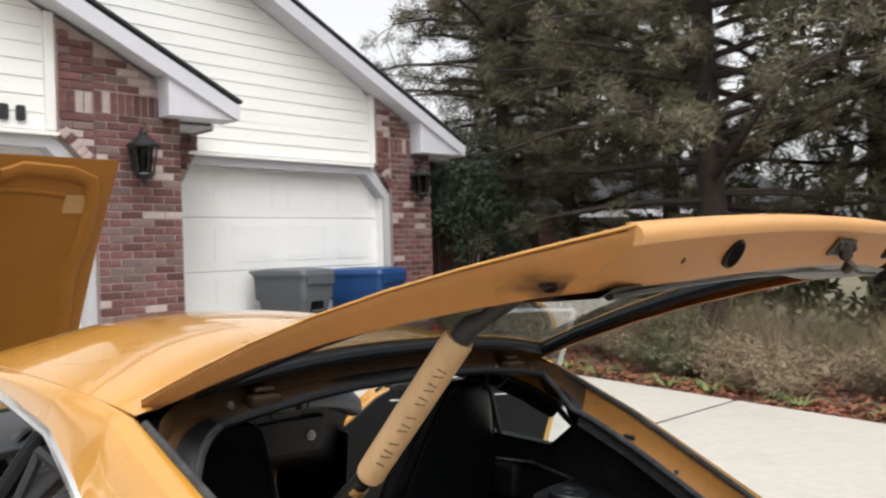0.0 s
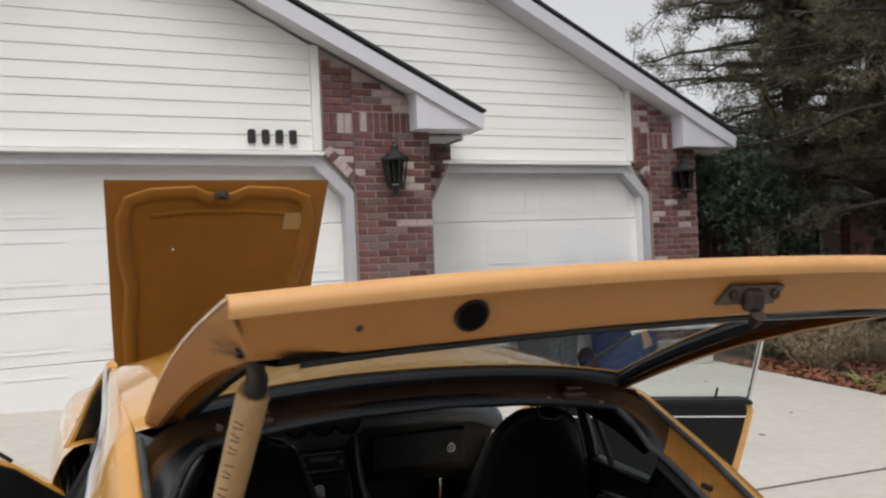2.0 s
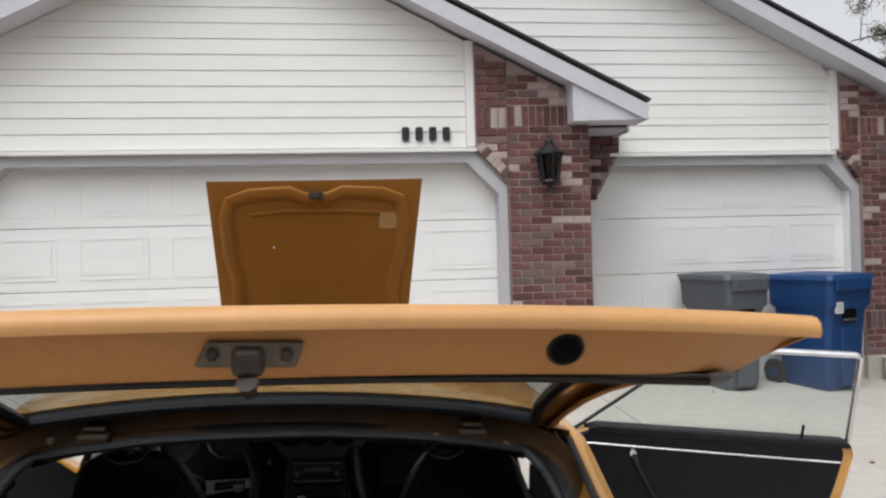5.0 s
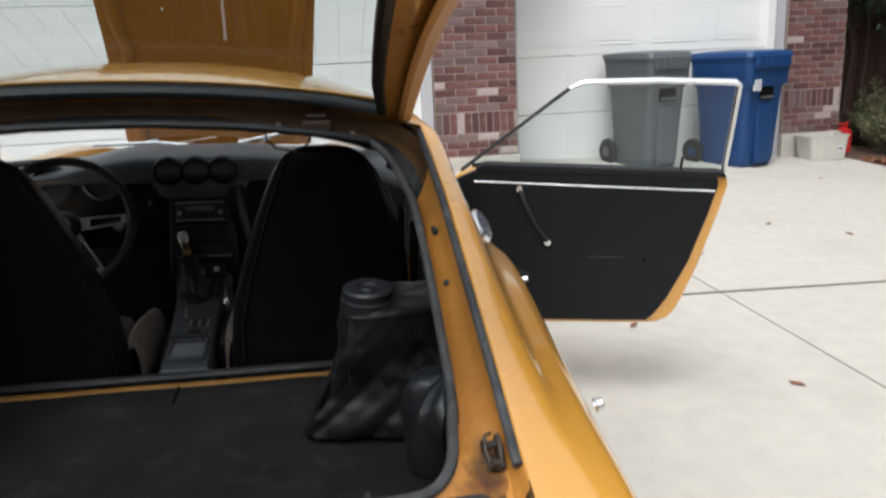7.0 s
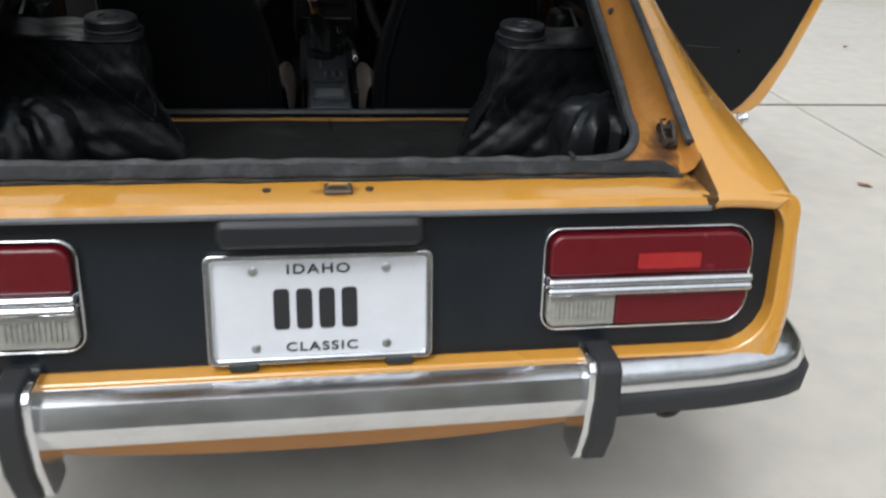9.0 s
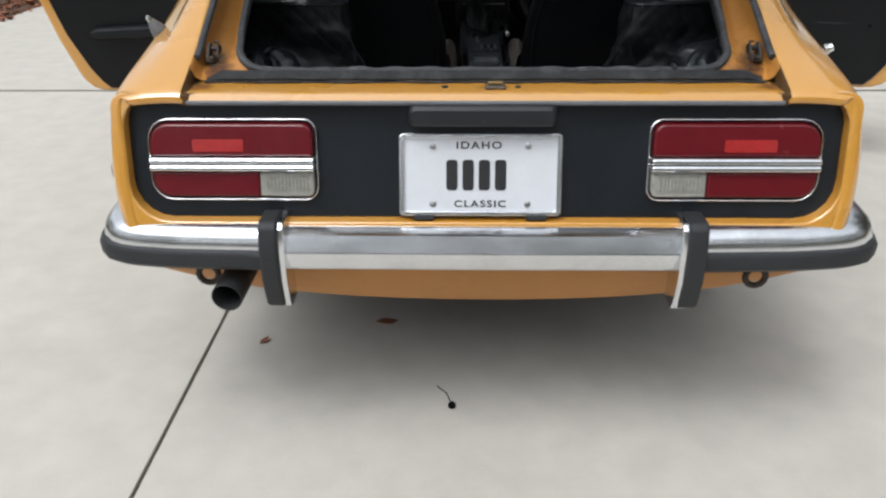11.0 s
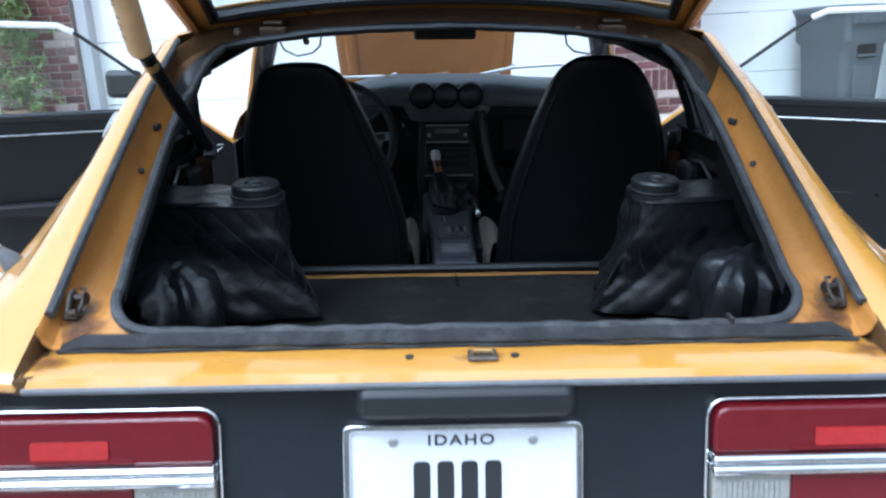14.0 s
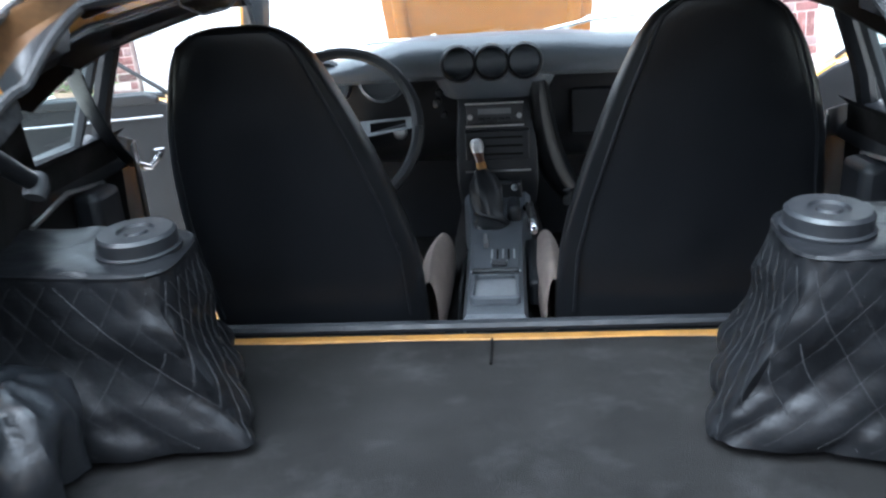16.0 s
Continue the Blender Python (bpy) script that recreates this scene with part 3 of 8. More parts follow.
# lanterns
def lantern(x, y, z):
    """z is the middle of the lantern."""
    e = empty("wall_lantern", "black iron carriage lantern with smoky panes on the brick pillar", "lamp", pose(x, y, z) @ Matrix.Diagonal((1.32, 1.3, 1.16, 1)), "garage lanterns")
    part("back_plate", new_box((0, 0.09, 0.02), (0.075, 0.02, 0.22)), M_iron, e, mods=(("bevel", 0.006),))
    part("bracket", new_tube([(0, 0.09, 0.08), (0, 0.03, 0.17), (0, -0.03, 0.245), (0, -0.03, 0.21)], 0.009), M_iron, e)
    part("hook", new_tube([(0, -0.03, 0.21), (0.03, -0.03, 0.245), (0.0, -0.03, 0.28), (-0.02, -0.03, 0.255)], 0.006), M_iron, e)
    m = pose(0, -0.03, 0)
    part("cap", lathe([(0.02, 0.215), (0.03, 0.20), (0.03, 0.17), (0.095, 0.115), (0.118, 0.095), (0.118, 0.08), (0.09, 0.078)], 8, m), M_iron, e, smooth=False)
    for k in range(6):
        a = 2 * math.pi * (k + 0.5) / 6
        part("bar", new_tube([(0.092 * math.cos(a), -0.03 + 0.092 * math.sin(a), 0.08), (0.066 * math.cos(a), -0.03 + 0.066 * math.sin(a), -0.13)], 0.008, 5), M_iron, e)
    part("pane", lathe([(0.085, 0.08), (0.060, -0.13)], 6, m), M_smoked, e, "smoky bevelled panes", smooth=False)
    part("candle", lathe([(0.012, -0.12), (0.012, 0.0), (0.018, 0.02), (0.010, 0.055)], 8, m), M_tan, e)
    part("base", lathe([(0.07, -0.125), (0.075, -0.14), (0.045, -0.165), (0.02, -0.18), (0.022, -0.20), (0.006, -0.225)], 8, m), M_iron, e, smooth=False)


lantern(2.165, Y1 - 0.20, 2.39)
lantern(6.46, Y2 - 0.20, 2.38)

# number on the siding as plain bars
num = empty("house_sign", "four dark raised bars on the white siding", "sign", pose(1.017, Y1 - 0.03, 2.727))
for k in range(4):
    part("bar", prism(round_rect(-0.215 + k * 0.132 - 0.036, -0.215 + k * 0.132 + 0.036, -0.066, 0.066, 0.018, 3), -0.012, 0.012), M_ink, num, smooth=False)


# carts
def cart(x, y, z, turn, mat, mirror, label, w=0.72, h=1.20):
    e = empty("wheeled_cart", label, "trash cart", pose(x, y, z, 0, 0, turn), "carts at the garage door")
    d = 0.80
    rows = []
    for t, kx, ky in ((0.0, 0.74, 0.70), (0.06, 0.78, 0.74), (0.5, 0.85, 0.82), (0.68, 0.88, 0.87), (0.72, 0.98, 0.97), (0.93, 1.0, 1.0)):
        o = round_rect(-w / 2 * kx, w / 2 * kx, -d / 2 * ky, d / 2 * ky, 0.07, 3)
        rows.append([(a, b, t * h) for a, b in o])
    bm = grid(rows, closed=True)
    body = part("body", bm, mat, e, mods=(("solid", (0.012, -1)),))
    o = round_rect(-w / 2 * 1.02, w / 2 * 1.02, -d / 2 * 1.02, d / 2 * 1.02, 0.07, 3)
    part("rim", ring(o, round_rect(-w / 2 * 0.97, w / 2 * 0.97, -d / 2 * 0.97, d / 2 * 0.97, 0.06, 3), 0.91 * h, 0.945 * h, "z"), mat, e)
    lid_rows = [[(a * s, b * s, zz) for a, b in o] for s, zz in ((1.03, 0.935 * h), (1.03, 0.955 * h), (0.97, 0.985 * h), (0.6, 1.0 * h), (0.05, 1.005 * h))]
    lid = part("lid", grid(lid_rows, closed=True), mat, e)
    part("lid_lip", new_box((0, -d / 2 * 1.03, 0.90 * h), (w * 0.80, 0.035, 0.13)), mat, lid, mods=(("bevel", 0.012),))
    for k in range(7):
        part("rib", new_box((-w * 0.36 + k * w * 0.12, -d / 2 * 1.03 - 0.02, 0.90 * h), (0.018, 0.012, 0.11)), mat, lid, smooth=False)
    part("handle", new_tube([(-w * 0.42, d / 2, 0.96 * h), (-w * 0.40, d / 2 + 0.07, 0.97 * h), (w * 0.40, d / 2 + 0.07, 0.97 * h), (w * 0.42, d / 2, 0.96 * h)], 0.016), mat, e)
    part("grip_recess", prism(round_rect(-0.10, 0.10, 0.58 * h, 0.69 * h, 0.02, 2), -d / 2 * 0.9, -d / 2 * 0.80), M_dark, e, smooth=False)
    part("catch_bar", new_tube([(-0.10, -d / 2 * 0.9, 0.60 * h), (0.10, -d / 2 * 0.9, 0.60 * h)], 0.012), M_steel if mirror else mat, e)
    part("front_rib", new_box((0, -d / 2 * 0.80, 0.28 * h), (0.22, 0.05, 0.5 * h)), mat, e, mods=(("bevel", 0.012),))
    for s in (-1, 1):
        wh = part("wheel", lathe([(0.06, -0.03), (0.125, -0.03), (0.14, -0.015), (0.14, 0.015), (0.125, 0.03), (0.06, 0.03)], 18, pose(s * (w / 2 * 0.9), d / 2 * 0.82, 0.14, 0, 90, 0)), M_tyre, e)
        part("hub", lathe([(0.055, -0.035), (0.055, 0.035)], 12, pose(s * (w / 2 * 0.9), d / 2 * 0.82, 0.14, 0, 90, 0)), mat, wh)
    part("axle", new_tube([(-w * 0.45, d / 2 * 0.82, 0.14), (w * 0.45, d / 2 * 0.82, 0.14)], 0.012), M_steel, e)
    if mirror:
        part("label_panel", prism(round_rect(-w * 0.36, -w * 0.36 + 0.11, 0.66 * h, 0.78 * h, 0.008, 2), -d / 2 * 0.965 - 0.004, -d / 2 * 0.965 + 0.02), M_plate, e, "pale worn label", smooth=False)
        for k in range(3):
            part("label_bar", new_box((-w * 0.36 + 0.055, -d / 2 * 0.965 - 0.006, 0.685 * h + k * 0.03), (0.08, 0.003, 0.012)), M_trim, e, smooth=False)
    return e


cart(4.17, 7.00, slope_z(4.17, 7.00), 12, M_bin_g, False, "grey plastic wheeled refuse cart with closed lid", 0.55)
cart(5.25, 6.98, slope_z(5.25, 6.98), 20, M_bin_b, True, "blue plastic wheeled recycling cart with ribbed lid", 0.70, 1.22)

# tub and red can beside the pillar
tub = empty("storage_tub", "cloudy translucent plastic tub by the brick pillar", "tub", pose(6.42, 7.10, slope_z(6.42, 7.10)))
part("body", grid([[(a * s, b * s, z) for a, b in round_rect(-0.25, 0.25, -0.16, 0.16, 0.05, 3)] for s, z in ((0.05, 0.0), (0.86, 0.0), (0.90, 0.03), (1.0, 0.26), (1.04, 0.265), (1.04, 0.28), (0.98, 0.28), (0.9, 0.05), (0.05, 0.04))], closed=True), M_tub, tub)
part("sticker", lathe([(0.045, 0), (0.045, 0.003)], 16, pose(0.12, -0.155, 0.13, 96, 0, 0)), M_plate, tub, "round pale sticker")
part("sticker_bar", new_box((0.12, -0.163, 0.13), (0.05, 0.003, 0.015), pose(0, 0, 0)), M_red, tub, smooth=False)
can = empty("fuel_can", "red plastic can on the concrete beside a clear tub", "can", pose(6.98, 7.55, slope_z(6.98, 7.55)))
part("body", grid([[(a * s, b * s, z) for a, b in round_rect(-0.13, 0.13, -0.10, 0.10, 0.03, 3)] for s, z in ((0.05, 0), (0.95, 0), (1, 0.03), (1, 0.24), (0.9, 0.28), (0.4, 0.30), (0.05, 0.30))], closed=True), M_redpl, can)
part("handle", new_tube([(-0.07, 0, 0.28), (-0.06, 0, 0.34), (0.06, 0, 0.34), (0.07, 0, 0.28)], 0.014), M_redpl, can)
part("spout", new_tube([(0.09, 0, 0.27), (0.12, 0, 0.36)], 0.018), M_redpl, can)

# brown board gate beyond the second pillar
gate = empty("board_gate", "dark brown stained board gate beside the brick pillar", "gate", pose(7.75, 8.3, -0.12))
for k in range(13):
    part("board", new_box((-0.95 + k * 0.15, 0, 1.18 + 0.01 * (k % 3)), (0.142, 0.025, 2.36)), M_brown, gate, smooth=False)
for z in (0.35, 1.2, 2.1):
    part("rail", new_box((-0.05, 0.035, z), (1.95, 0.04, 0.09)), M_brown, gate, smooth=False)

# neighbouring house beyond the pine
nb = empty("neighbour_house", "low tan house with brick pillars behind the pine", "house", pose(17.5, 12.2, -0.4, 0, 0, -30))
part("wall", new_box((0, 3, 1.4), (14, 6, 2.8)), M_tan_wall, nb, smooth=False)
part("roof", grid([[(-7.6, -0.9, 2.7), (7.6, -0.9, 2.7)], [(-7.6, 3, 4.6), (7.6, 3, 4.6)], [(-7.6, 6.9, 2.7), (7.6, 6.9, 2.7)]]), M_shingle, nb, smooth=False, mods=(("solid", (0.12, 1)),))
part("fascia", new_box((0, -0.92, 2.66), (15.2, 0.04, 0.2)), M_fascia, nb, smooth=False)
for x in (-6.6, -3.6, -1.0, 2.2, 6.0):
    part("pillar", new_box((x, -0.35, 1.3), (0.55, 0.6, 2.6)), M_brick[0], nb, "red brick porch pillar", smooth=False)
for x, w in ((-5.1, 1.3), (-2.3, 1.2), (4.1, 2.2)):
    win = part("window", new_box((x, -0.02, 1.5), (w, 0.06, 1.4)), M_white, nb, smooth=False)
    part("pane", new_box((x, -0.055, 1.5), (w - 0.16, 0.02, 1.24)), M_dark, win, smooth=False)
part("door", new_box((0.6, -0.03, 1.05), (1.0, 0.06, 2.1)), M_dark, nb, smooth=False)
part("garage_door", new_box((4.1, -0.1, 1.05), (2.9, 0.05, 2.1)), M_door, nb, smooth=False)


# ---- the car ----
car = empty("sports_car", "mustard-orange vintage two-door fastback with hatch, hood and doors open", "car", CAR)
K_HX = [(-0.03, 0.720), (0.05, 0.740), (0.2, 0.769), (0.4, 0.804), (0.6, 0.824), (0.8, 0.828), (1.3, 0.80), (2.0, 0.79), (2.8, 0.80), (3.4, 0.79), (3.8, 0.72), (4.0, 0.62)]
# the crest of the haunch, its shoulder and the valley between haunch and pillar
K_XB = [(-0.03, 0.688), (0.05, 0.697), (0.2, 0.699), (0.4, 0.702), (0.6, 0.704), (0.75, 0.708), (0.85, 0.728), (1.0, 0.735), (1.3, 0.735)]
K_ZB = [(-0.03, 0.790), (0.05, 0.808), (0.2, 0.840), (0.3, 0.861), (0.4, 0.884), (0.5, 0.911), (0.6, 0.938), (0.7, 0.952), (0.75, 0.950), (0.85, 0.916), (1.0, 0.897), (1.3, 0.893)]
K_XT = [(-0.03, 0.705), (0.05, 0.722), (0.2, 0.735), (0.3, 0.741), (0.4, 0.744), (0.6, 0.748), (0.7, 0.752), (0.85, 0.756), (1.0, 0.758), (1.3, 0.756)]
K_ZT = [(-0.03, 0.772), (0.05, 0.783), (0.2, 0.797), (0.3, 0.813), (0.4, 0.834), (0.5, 0.864), (0.6, 0.894), (0.7, 0.914), (0.8, 0.906), (1.0, 0.875), (1.3, 0.870)]
K_ZV = [(-0.03, 0.7955), (0.05, 0.824), (0.2, 0.864), (0.3, 0.891), (0.4, 0.919), (0.5, 0.953), (0.6, 0.986), (0.7, 1.007), (0.8, 1.038), (0.85, 1.073), (0.9, 1.104)]
K_XE = [(-0.03, 0.565), (0.2, 0.572), (0.6, 0.580), (0.88, 0.585)]
K_ZE = [(-0.03, 0.799), (0.10, 0.850), (0.35, 0.968), (0.6, 1.080), (0.88, 1.180)]


def lean(p):
    """Leans a place near the tail with the tail panel."""
    x, y, z = p
    return (x, y + (z - 0.76) * 0.20 * smoothstep((0.25 - y) / 0.25), z)


def quarter_section(y, inset=0.0):
    """Flank from the sill up to the crest of the haunch."""
    h, xb, zb = bend(K_HX, y) - inset, bend(K_XB, y) - inset * 0.3, bend(K_ZB, y)
    xt, zt = bend(K_XT, y) - inset * 0.6, bend(K_ZT, y)
    k = smoothstep((0.22 - y) / 0.25)
    return [lean(p) for p in [(h - lerp(0.11, 0.016, k), y, lerp(0.33, 0.525, k)), (h - lerp(0.03, 0.008, k), y, lerp(0.43, 0.555, k)), (h - lerp(0.008, 0.003, k), y, lerp(0.54, 0.595, k)), (h, y, 0.64), (h - 0.004, y, 0.70),
            (lerp(h, xt, 0.55), y, lerp(0.70, zt, 0.56)), (xt, y, zt), (lerp(xb, xt, 0.45), y, lerp(zb, zt, 0.36)), (xb, y, zb)]]


def pillar_section(y, drop=0.0, back=0.0):
    """From the crest of the haunch over the valley and the flat of the pillar to the gutter's edge."""
    xe, ze = curve(K_XE, y), curve(K_ZE, y)
    xb = bend([(0.75, 0.708), (0.80, 0.700), (0.85, 0.682), (0.92, 0.660)], y) if y > 0.75 else bend(K_XB, y)
    zb = bend([(0.75, 0.950), (0.80, 0.973), (0.85, 1.012), (0.92, 1.066)], y) if y > 0.75 else bend(K_ZB, y)
    xv, zv = bend([(0.7, 0.652), (0.8, 0.656), (0.9, 0.645)], y), bend(K_ZV, y)
    xp, zp = xe + bend([(-0.03, 0.05), (0.2, 0.046), (0.5, 0.040), (0.9, 0.034)], y), ze - bend([(-0.03, 0.001), (0.05, 0.002), (0.2, 0.006), (0.4, 0.008), (0.9, 0.010)], y)
    pts = [(xb, y, zb), (lerp(xv, xb, 0.5), y, lerp(zv, zb, 0.53)), (xv, y, zv), (lerp(xp, xv, 0.55) + 0.002, y, lerp(zp, zv, 0.48)), (xp, y, zp), (xe + 0.010, y, ze), (xe, y, ze - 0.003)]
    return [(x, yy - back, z - drop) for x, yy, z in (lean(p) for p in pts)]


def mirrored(rows):
    return [[(-x, y, z) for x, y, z in r] for r in rows]


def both(name, rows, mat, parent, label="", mods=(), smooth=True):
    return [part(name, grid(r), mat, parent, label, smooth, mods) for r in (rows, mirrored(rows))]


QY = [0.01, 0.05, 0.1, 0.15, 0.2, 0.25, 0.3, 0.35, 0.4, 0.45, 0.5, 0.55, 0.6, 0.65, 0.7, 0.75]
# chrome drip moulding round the side windows, and the roof's edge above it
DRIP = [(0.614, 1.845, 1.140), (0.618, 1.6, 1.146), (0.624, 1.33, 1.128), (0.634, 1.1, 1.110), (0.653, 0.975, 1.080), (0.663, 0.880, 1.044), (0.672, 0.842, 1.006), (0.690, 0.812, 0.970), (0.715, 0.800, 0.935)]
EAVE = [(0.592, 1.150), (0.592, 1.170), (0.600, 1.190), (0.597, 1.190), (0.590, 1.186)]


def roof_section(drip, eave):
    """From the drip moulding over the shoulder to the roof panel's edge."""
    (x, y, z), (xr, zr) = drip, eave
    return [(x, y, z), (lerp(xr + 0.018, x, 0.85), y, lerp(zr - 0.012, z, 0.78)), (lerp(xr + 0.018, x, 0.6), y, lerp(zr - 0.012, z, 0.48)), (lerp(xr + 0.018, x, 0.3) + 0.003, y, lerp(zr - 0.012, z, 0.2)), (xr + 0.018, y, zr - 0.012), (xr + 0.008, y, zr - 0.003), (xr, y, zr)]


def body_side(s):
    """Flank, haunch, pillar and roof side in one pressing; the two upper sheets part at the quarter window."""
    ends = ((-0.020, 0.034, -0.027, 0.020), (-0.024, 0.016, -0.029, 0.007), (-0.014, 0.004, -0.020, 0.0))
    low = [quarter_section(y, i) for y, i, _, _ in ends] + [quarter_section(y) for y in QY]
    high = [pillar_section(yp, drop) for _, _, yp, drop in ends] + [pillar_section(y) for y in QY]
    shared = len(low)
    low += [quarter_section(y) for y in (0.8, 0.85, 0.92, 1.0, 1.15, 1.24)]
    high += [pillar_section(y) for y in (0.78, 0.81, 0.84, 0.87, 0.90)] + [roof_section(d, e) for d, e in zip(DRIP[4::-1], EAVE[::-1])]
    bm = bmesh.new()
    a = [[bm.verts.new((s * x, y, z)) for x, y, z in r] for r in low]
    b = [[a[k][-1] if j == 0 and k < shared else bm.verts.new((s * p[0], p[1], p[2])) for j, p in enumerate(r)] for k, r in enumerate(high)]
    for rows in (a, b):
        for r, q in zip(rows, rows[1:]):
            for j in range(len(r) - 1):
                bm.faces.new((r[j], r[j + 1], q[j + 1], q[j]))
    return part("quarter_panel", bm, M_paint, car, "orange painted rear quarter panel, roof pillar and roof side", mods=(("sub", 1), ("solid", (0.004, -1))))


body_side(1)
body_side(-1)
# filler lock and marker lamps on the flanks
part("filler_lock", lathe([(0.011, 0), (0.012, 0.004), (0.009, 0.008), (0.009, 0.015), (0.004, 0.017)], 14, pose(0.742, 0.265, 0.815, 0, 66, -12)), M_chrome, car, "chrome filler lock")
for s in (-1, 1):
    mk = part("side_marker", new_box((s * 0.768, 0.14, 0.60), (0.03, 0.11, 0.035)), M_red, car, "red side marker lamp", mods=(("bevel", 0.008),))
    part("marker_bezel", new_box((s * 0.764, 0.14, 0.60), (0.025, 0.13, 0.05)), M_chrome, mk, mods=(("bevel", 0.008),))
    part("pillar_emblem", lathe([(0.034, 0.0), (0.036, 0.006), (0.030, 0.012), (0.012, 0.010)], 18, pose(s * 0.650, 0.625, 1.014, 0, s * 58, s * -22) @ Matrix.Diagonal((0.95, 1.3, 1, 1))), M_chrome, car, "oval chrome vent emblem")

an = part("antenna_base", lathe([(0.019, -0.010), (0.018, 0.004), (0.014, 0.016), (0.008, 0.030), (0.004, 0.036)], 14, pose(-0.697, 0.270, 0.853, 14, -28, 0)), M_worn, car, "weathered grey aerial base")
part("antenna_nut", lathe([(0.006, 0.026), (0.007, 0.034), (0.004, 0.043)], 8, pose(-0.697, 0.270, 0.853, 14, -28, 0)), M_chrome, an)

# tail: orange surround, black panel
def sheared(bm, z0=0.76, k=0.20, dy=0.024):
    for v in bm.verts:
        v.co.y += (v.co.z - z0) * k + dy
    return bm


fr = ring(round_rect(-0.708, 0.708, 0.532, 0.798, (0.03, 0.03, 0.07, 0.07), 5), round_rect(-0.686, 0.686, 0.553, 0.791, (0.058, 0.058, 0.075, 0.075), 5), -0.028, 0.03)
part("tail_surround", sheared(fr, dy=0.008), M_paint, car, "orange lip round the black tail panel", mods=(("bevel", 0.003),))
part("tail_panel", sheared(prism(round_rect(-0.688, 0.688, 0.551, 0.793, (0.060, 0.060, 0.075, 0.075), 5), -0.018, 0.01)), M_black, car, "satin black tail panel", smooth=False, mods=(("bevel", 0.004),))
part("panel_top_trim", new_box((0, -0.0215, 0.781), (1.118, 0.008, 0.009)), M_worn, car, "thin worn grey strip over the tail panel", mods=(("bevel", 0.003),))


def tail_lamp(s):
    def bx(a, b):
        return (min(s * a, s * b), max(s * a, s * b))
    x0, x1 = bx(0.318, 0.648)
    r_in, r_out = 0.026, 0.042
    rr = (r_out, r_in, r_in, r_out) if s > 0 else (r_in, r_out, r_out, r_in)
    lamp = part("tail_lamp", sheared(prism(round_rect(x0 + 0.004, x1 - 0.004, 0.594, 0.743, rr, 4), -0.022, 0.0)), M_brubber, car, "tail lamp with red and clear lenses and chrome bands")
    part("bezel", sheared(ring(round_rect(x0, x1, 0.590, 0.747, rr, 4), round_rect(x0 + 0.004, x1 - 0.004, 0.594, 0.743, [q - 0.005 for q in rr], 4), -0.030, -0.012)), M_chrome, lamp, mods=(("bevel", 0.002),))
    part("upper_lens", sheared(prism(round_rect(x0 + 0.008, x1 - 0.008, 0.678, 0.739, (rr[0] - 0.006, rr[1] - 0.006, 0.004, 0.004), 4), -0.040, -0.015)), M_red, lamp, "dark red upper lens", mods=(("bevel", 0.007),))
    a, b = bx(0.425, 0.557)
    part("lens_ledge", sheared(prism(round_rect(a, b, 0.683, 0.6875, 0.002, 2), -0.0430, -0.030)), M_red, lamp, smooth=False)
    # the reflector's glint, which shifts with the view, fixed as brighter red
    a, b = bx(0.458, 0.557)
    part("reflector", sheared(prism(round_rect(a, b, 0.688, 0.711, 0.003, 2), -0.0425, -0.030)), M_redb, lamp, "red reflector, its glint coloured brighter red", smooth=False)
    for zz in (0.6715, 0.6580):
        part("chrome_band", sheared(new_box(((x0 + x1) / 2, -0.036, zz), (x1 - x0 - 0.010, 0.026, 0.0118))), M_chrome, lamp, "chrome band", mods=(("bevel", 0.004),))
    part("band_groove", sheared(new_box(((x0 + x1) / 2, -0.030, 0.665), (x1 - x0 - 0.016, 0.02, 0.004))), M_ink, lamp, smooth=False)
    a, b = bx(0.432, 0.640)
    part("lower_lens", sheared(prism(round_rect(a, b, 0.600, 0.648, (0.004, 0.004, 0.004, rr[3] - 0.008) if s > 0 else (0.004, 0.004, rr[2] - 0.008, 0.004), 4), -0.038, -0.015)), M_red, lamp, "dark red lower lens", mods=(("bevel", 0.006),))
    a, b = bx(0.326, 0.431)
    rev = part("reverse_lens", sheared(prism(round_rect(a, b, 0.600, 0.648, (0.004, 0.004, 0.012, 0.004) if s > 0 else (0.004, 0.004, 0.004, 0.012), 4), -0.038, -0.015)), M_clear, lamp, "ribbed clear reversing lens", mods=(("bevel", 0.006),))
    for k in range(12):
        part("lens_rib", sheared(new_box((a + 0.014 + k * (b - a - 0.028) / 11, -0.039, 0.627), (0.004, 0.004, 0.026))), M_clear, rev, smooth=False)


tail_lamp(1)
tail_lamp(-1)

# plate, plate lamp
pl = part("plate_lamp", sheared(prism(round_rect(-0.140, 0.140, 0.738, 0.779, 0.014, 4), -0.060, -0.015)), M_plastic, car, "black plate lamp housing", mods=(("bevel", 0.01),))
part("screw", lathe([(0.003, 0), (0.004, 0.002)], 8, pose(0, -0.062, 0.758, 90, 0, 0)), M_ink, pl)
PT = Matrix.Translation((-0.003, -0.024, 0.639)) @ Matrix.Rotation(radians(-15), 4, "X")
plate = part("number_plate", prism(round_rect(-0.150, 0.150, -0.074, 0.074, 0.008, 3), -0.004, 0.0), M_plate, car, "white number plate with dark bars in a chrome frame", smooth=False)
plate.matrix_local = PT
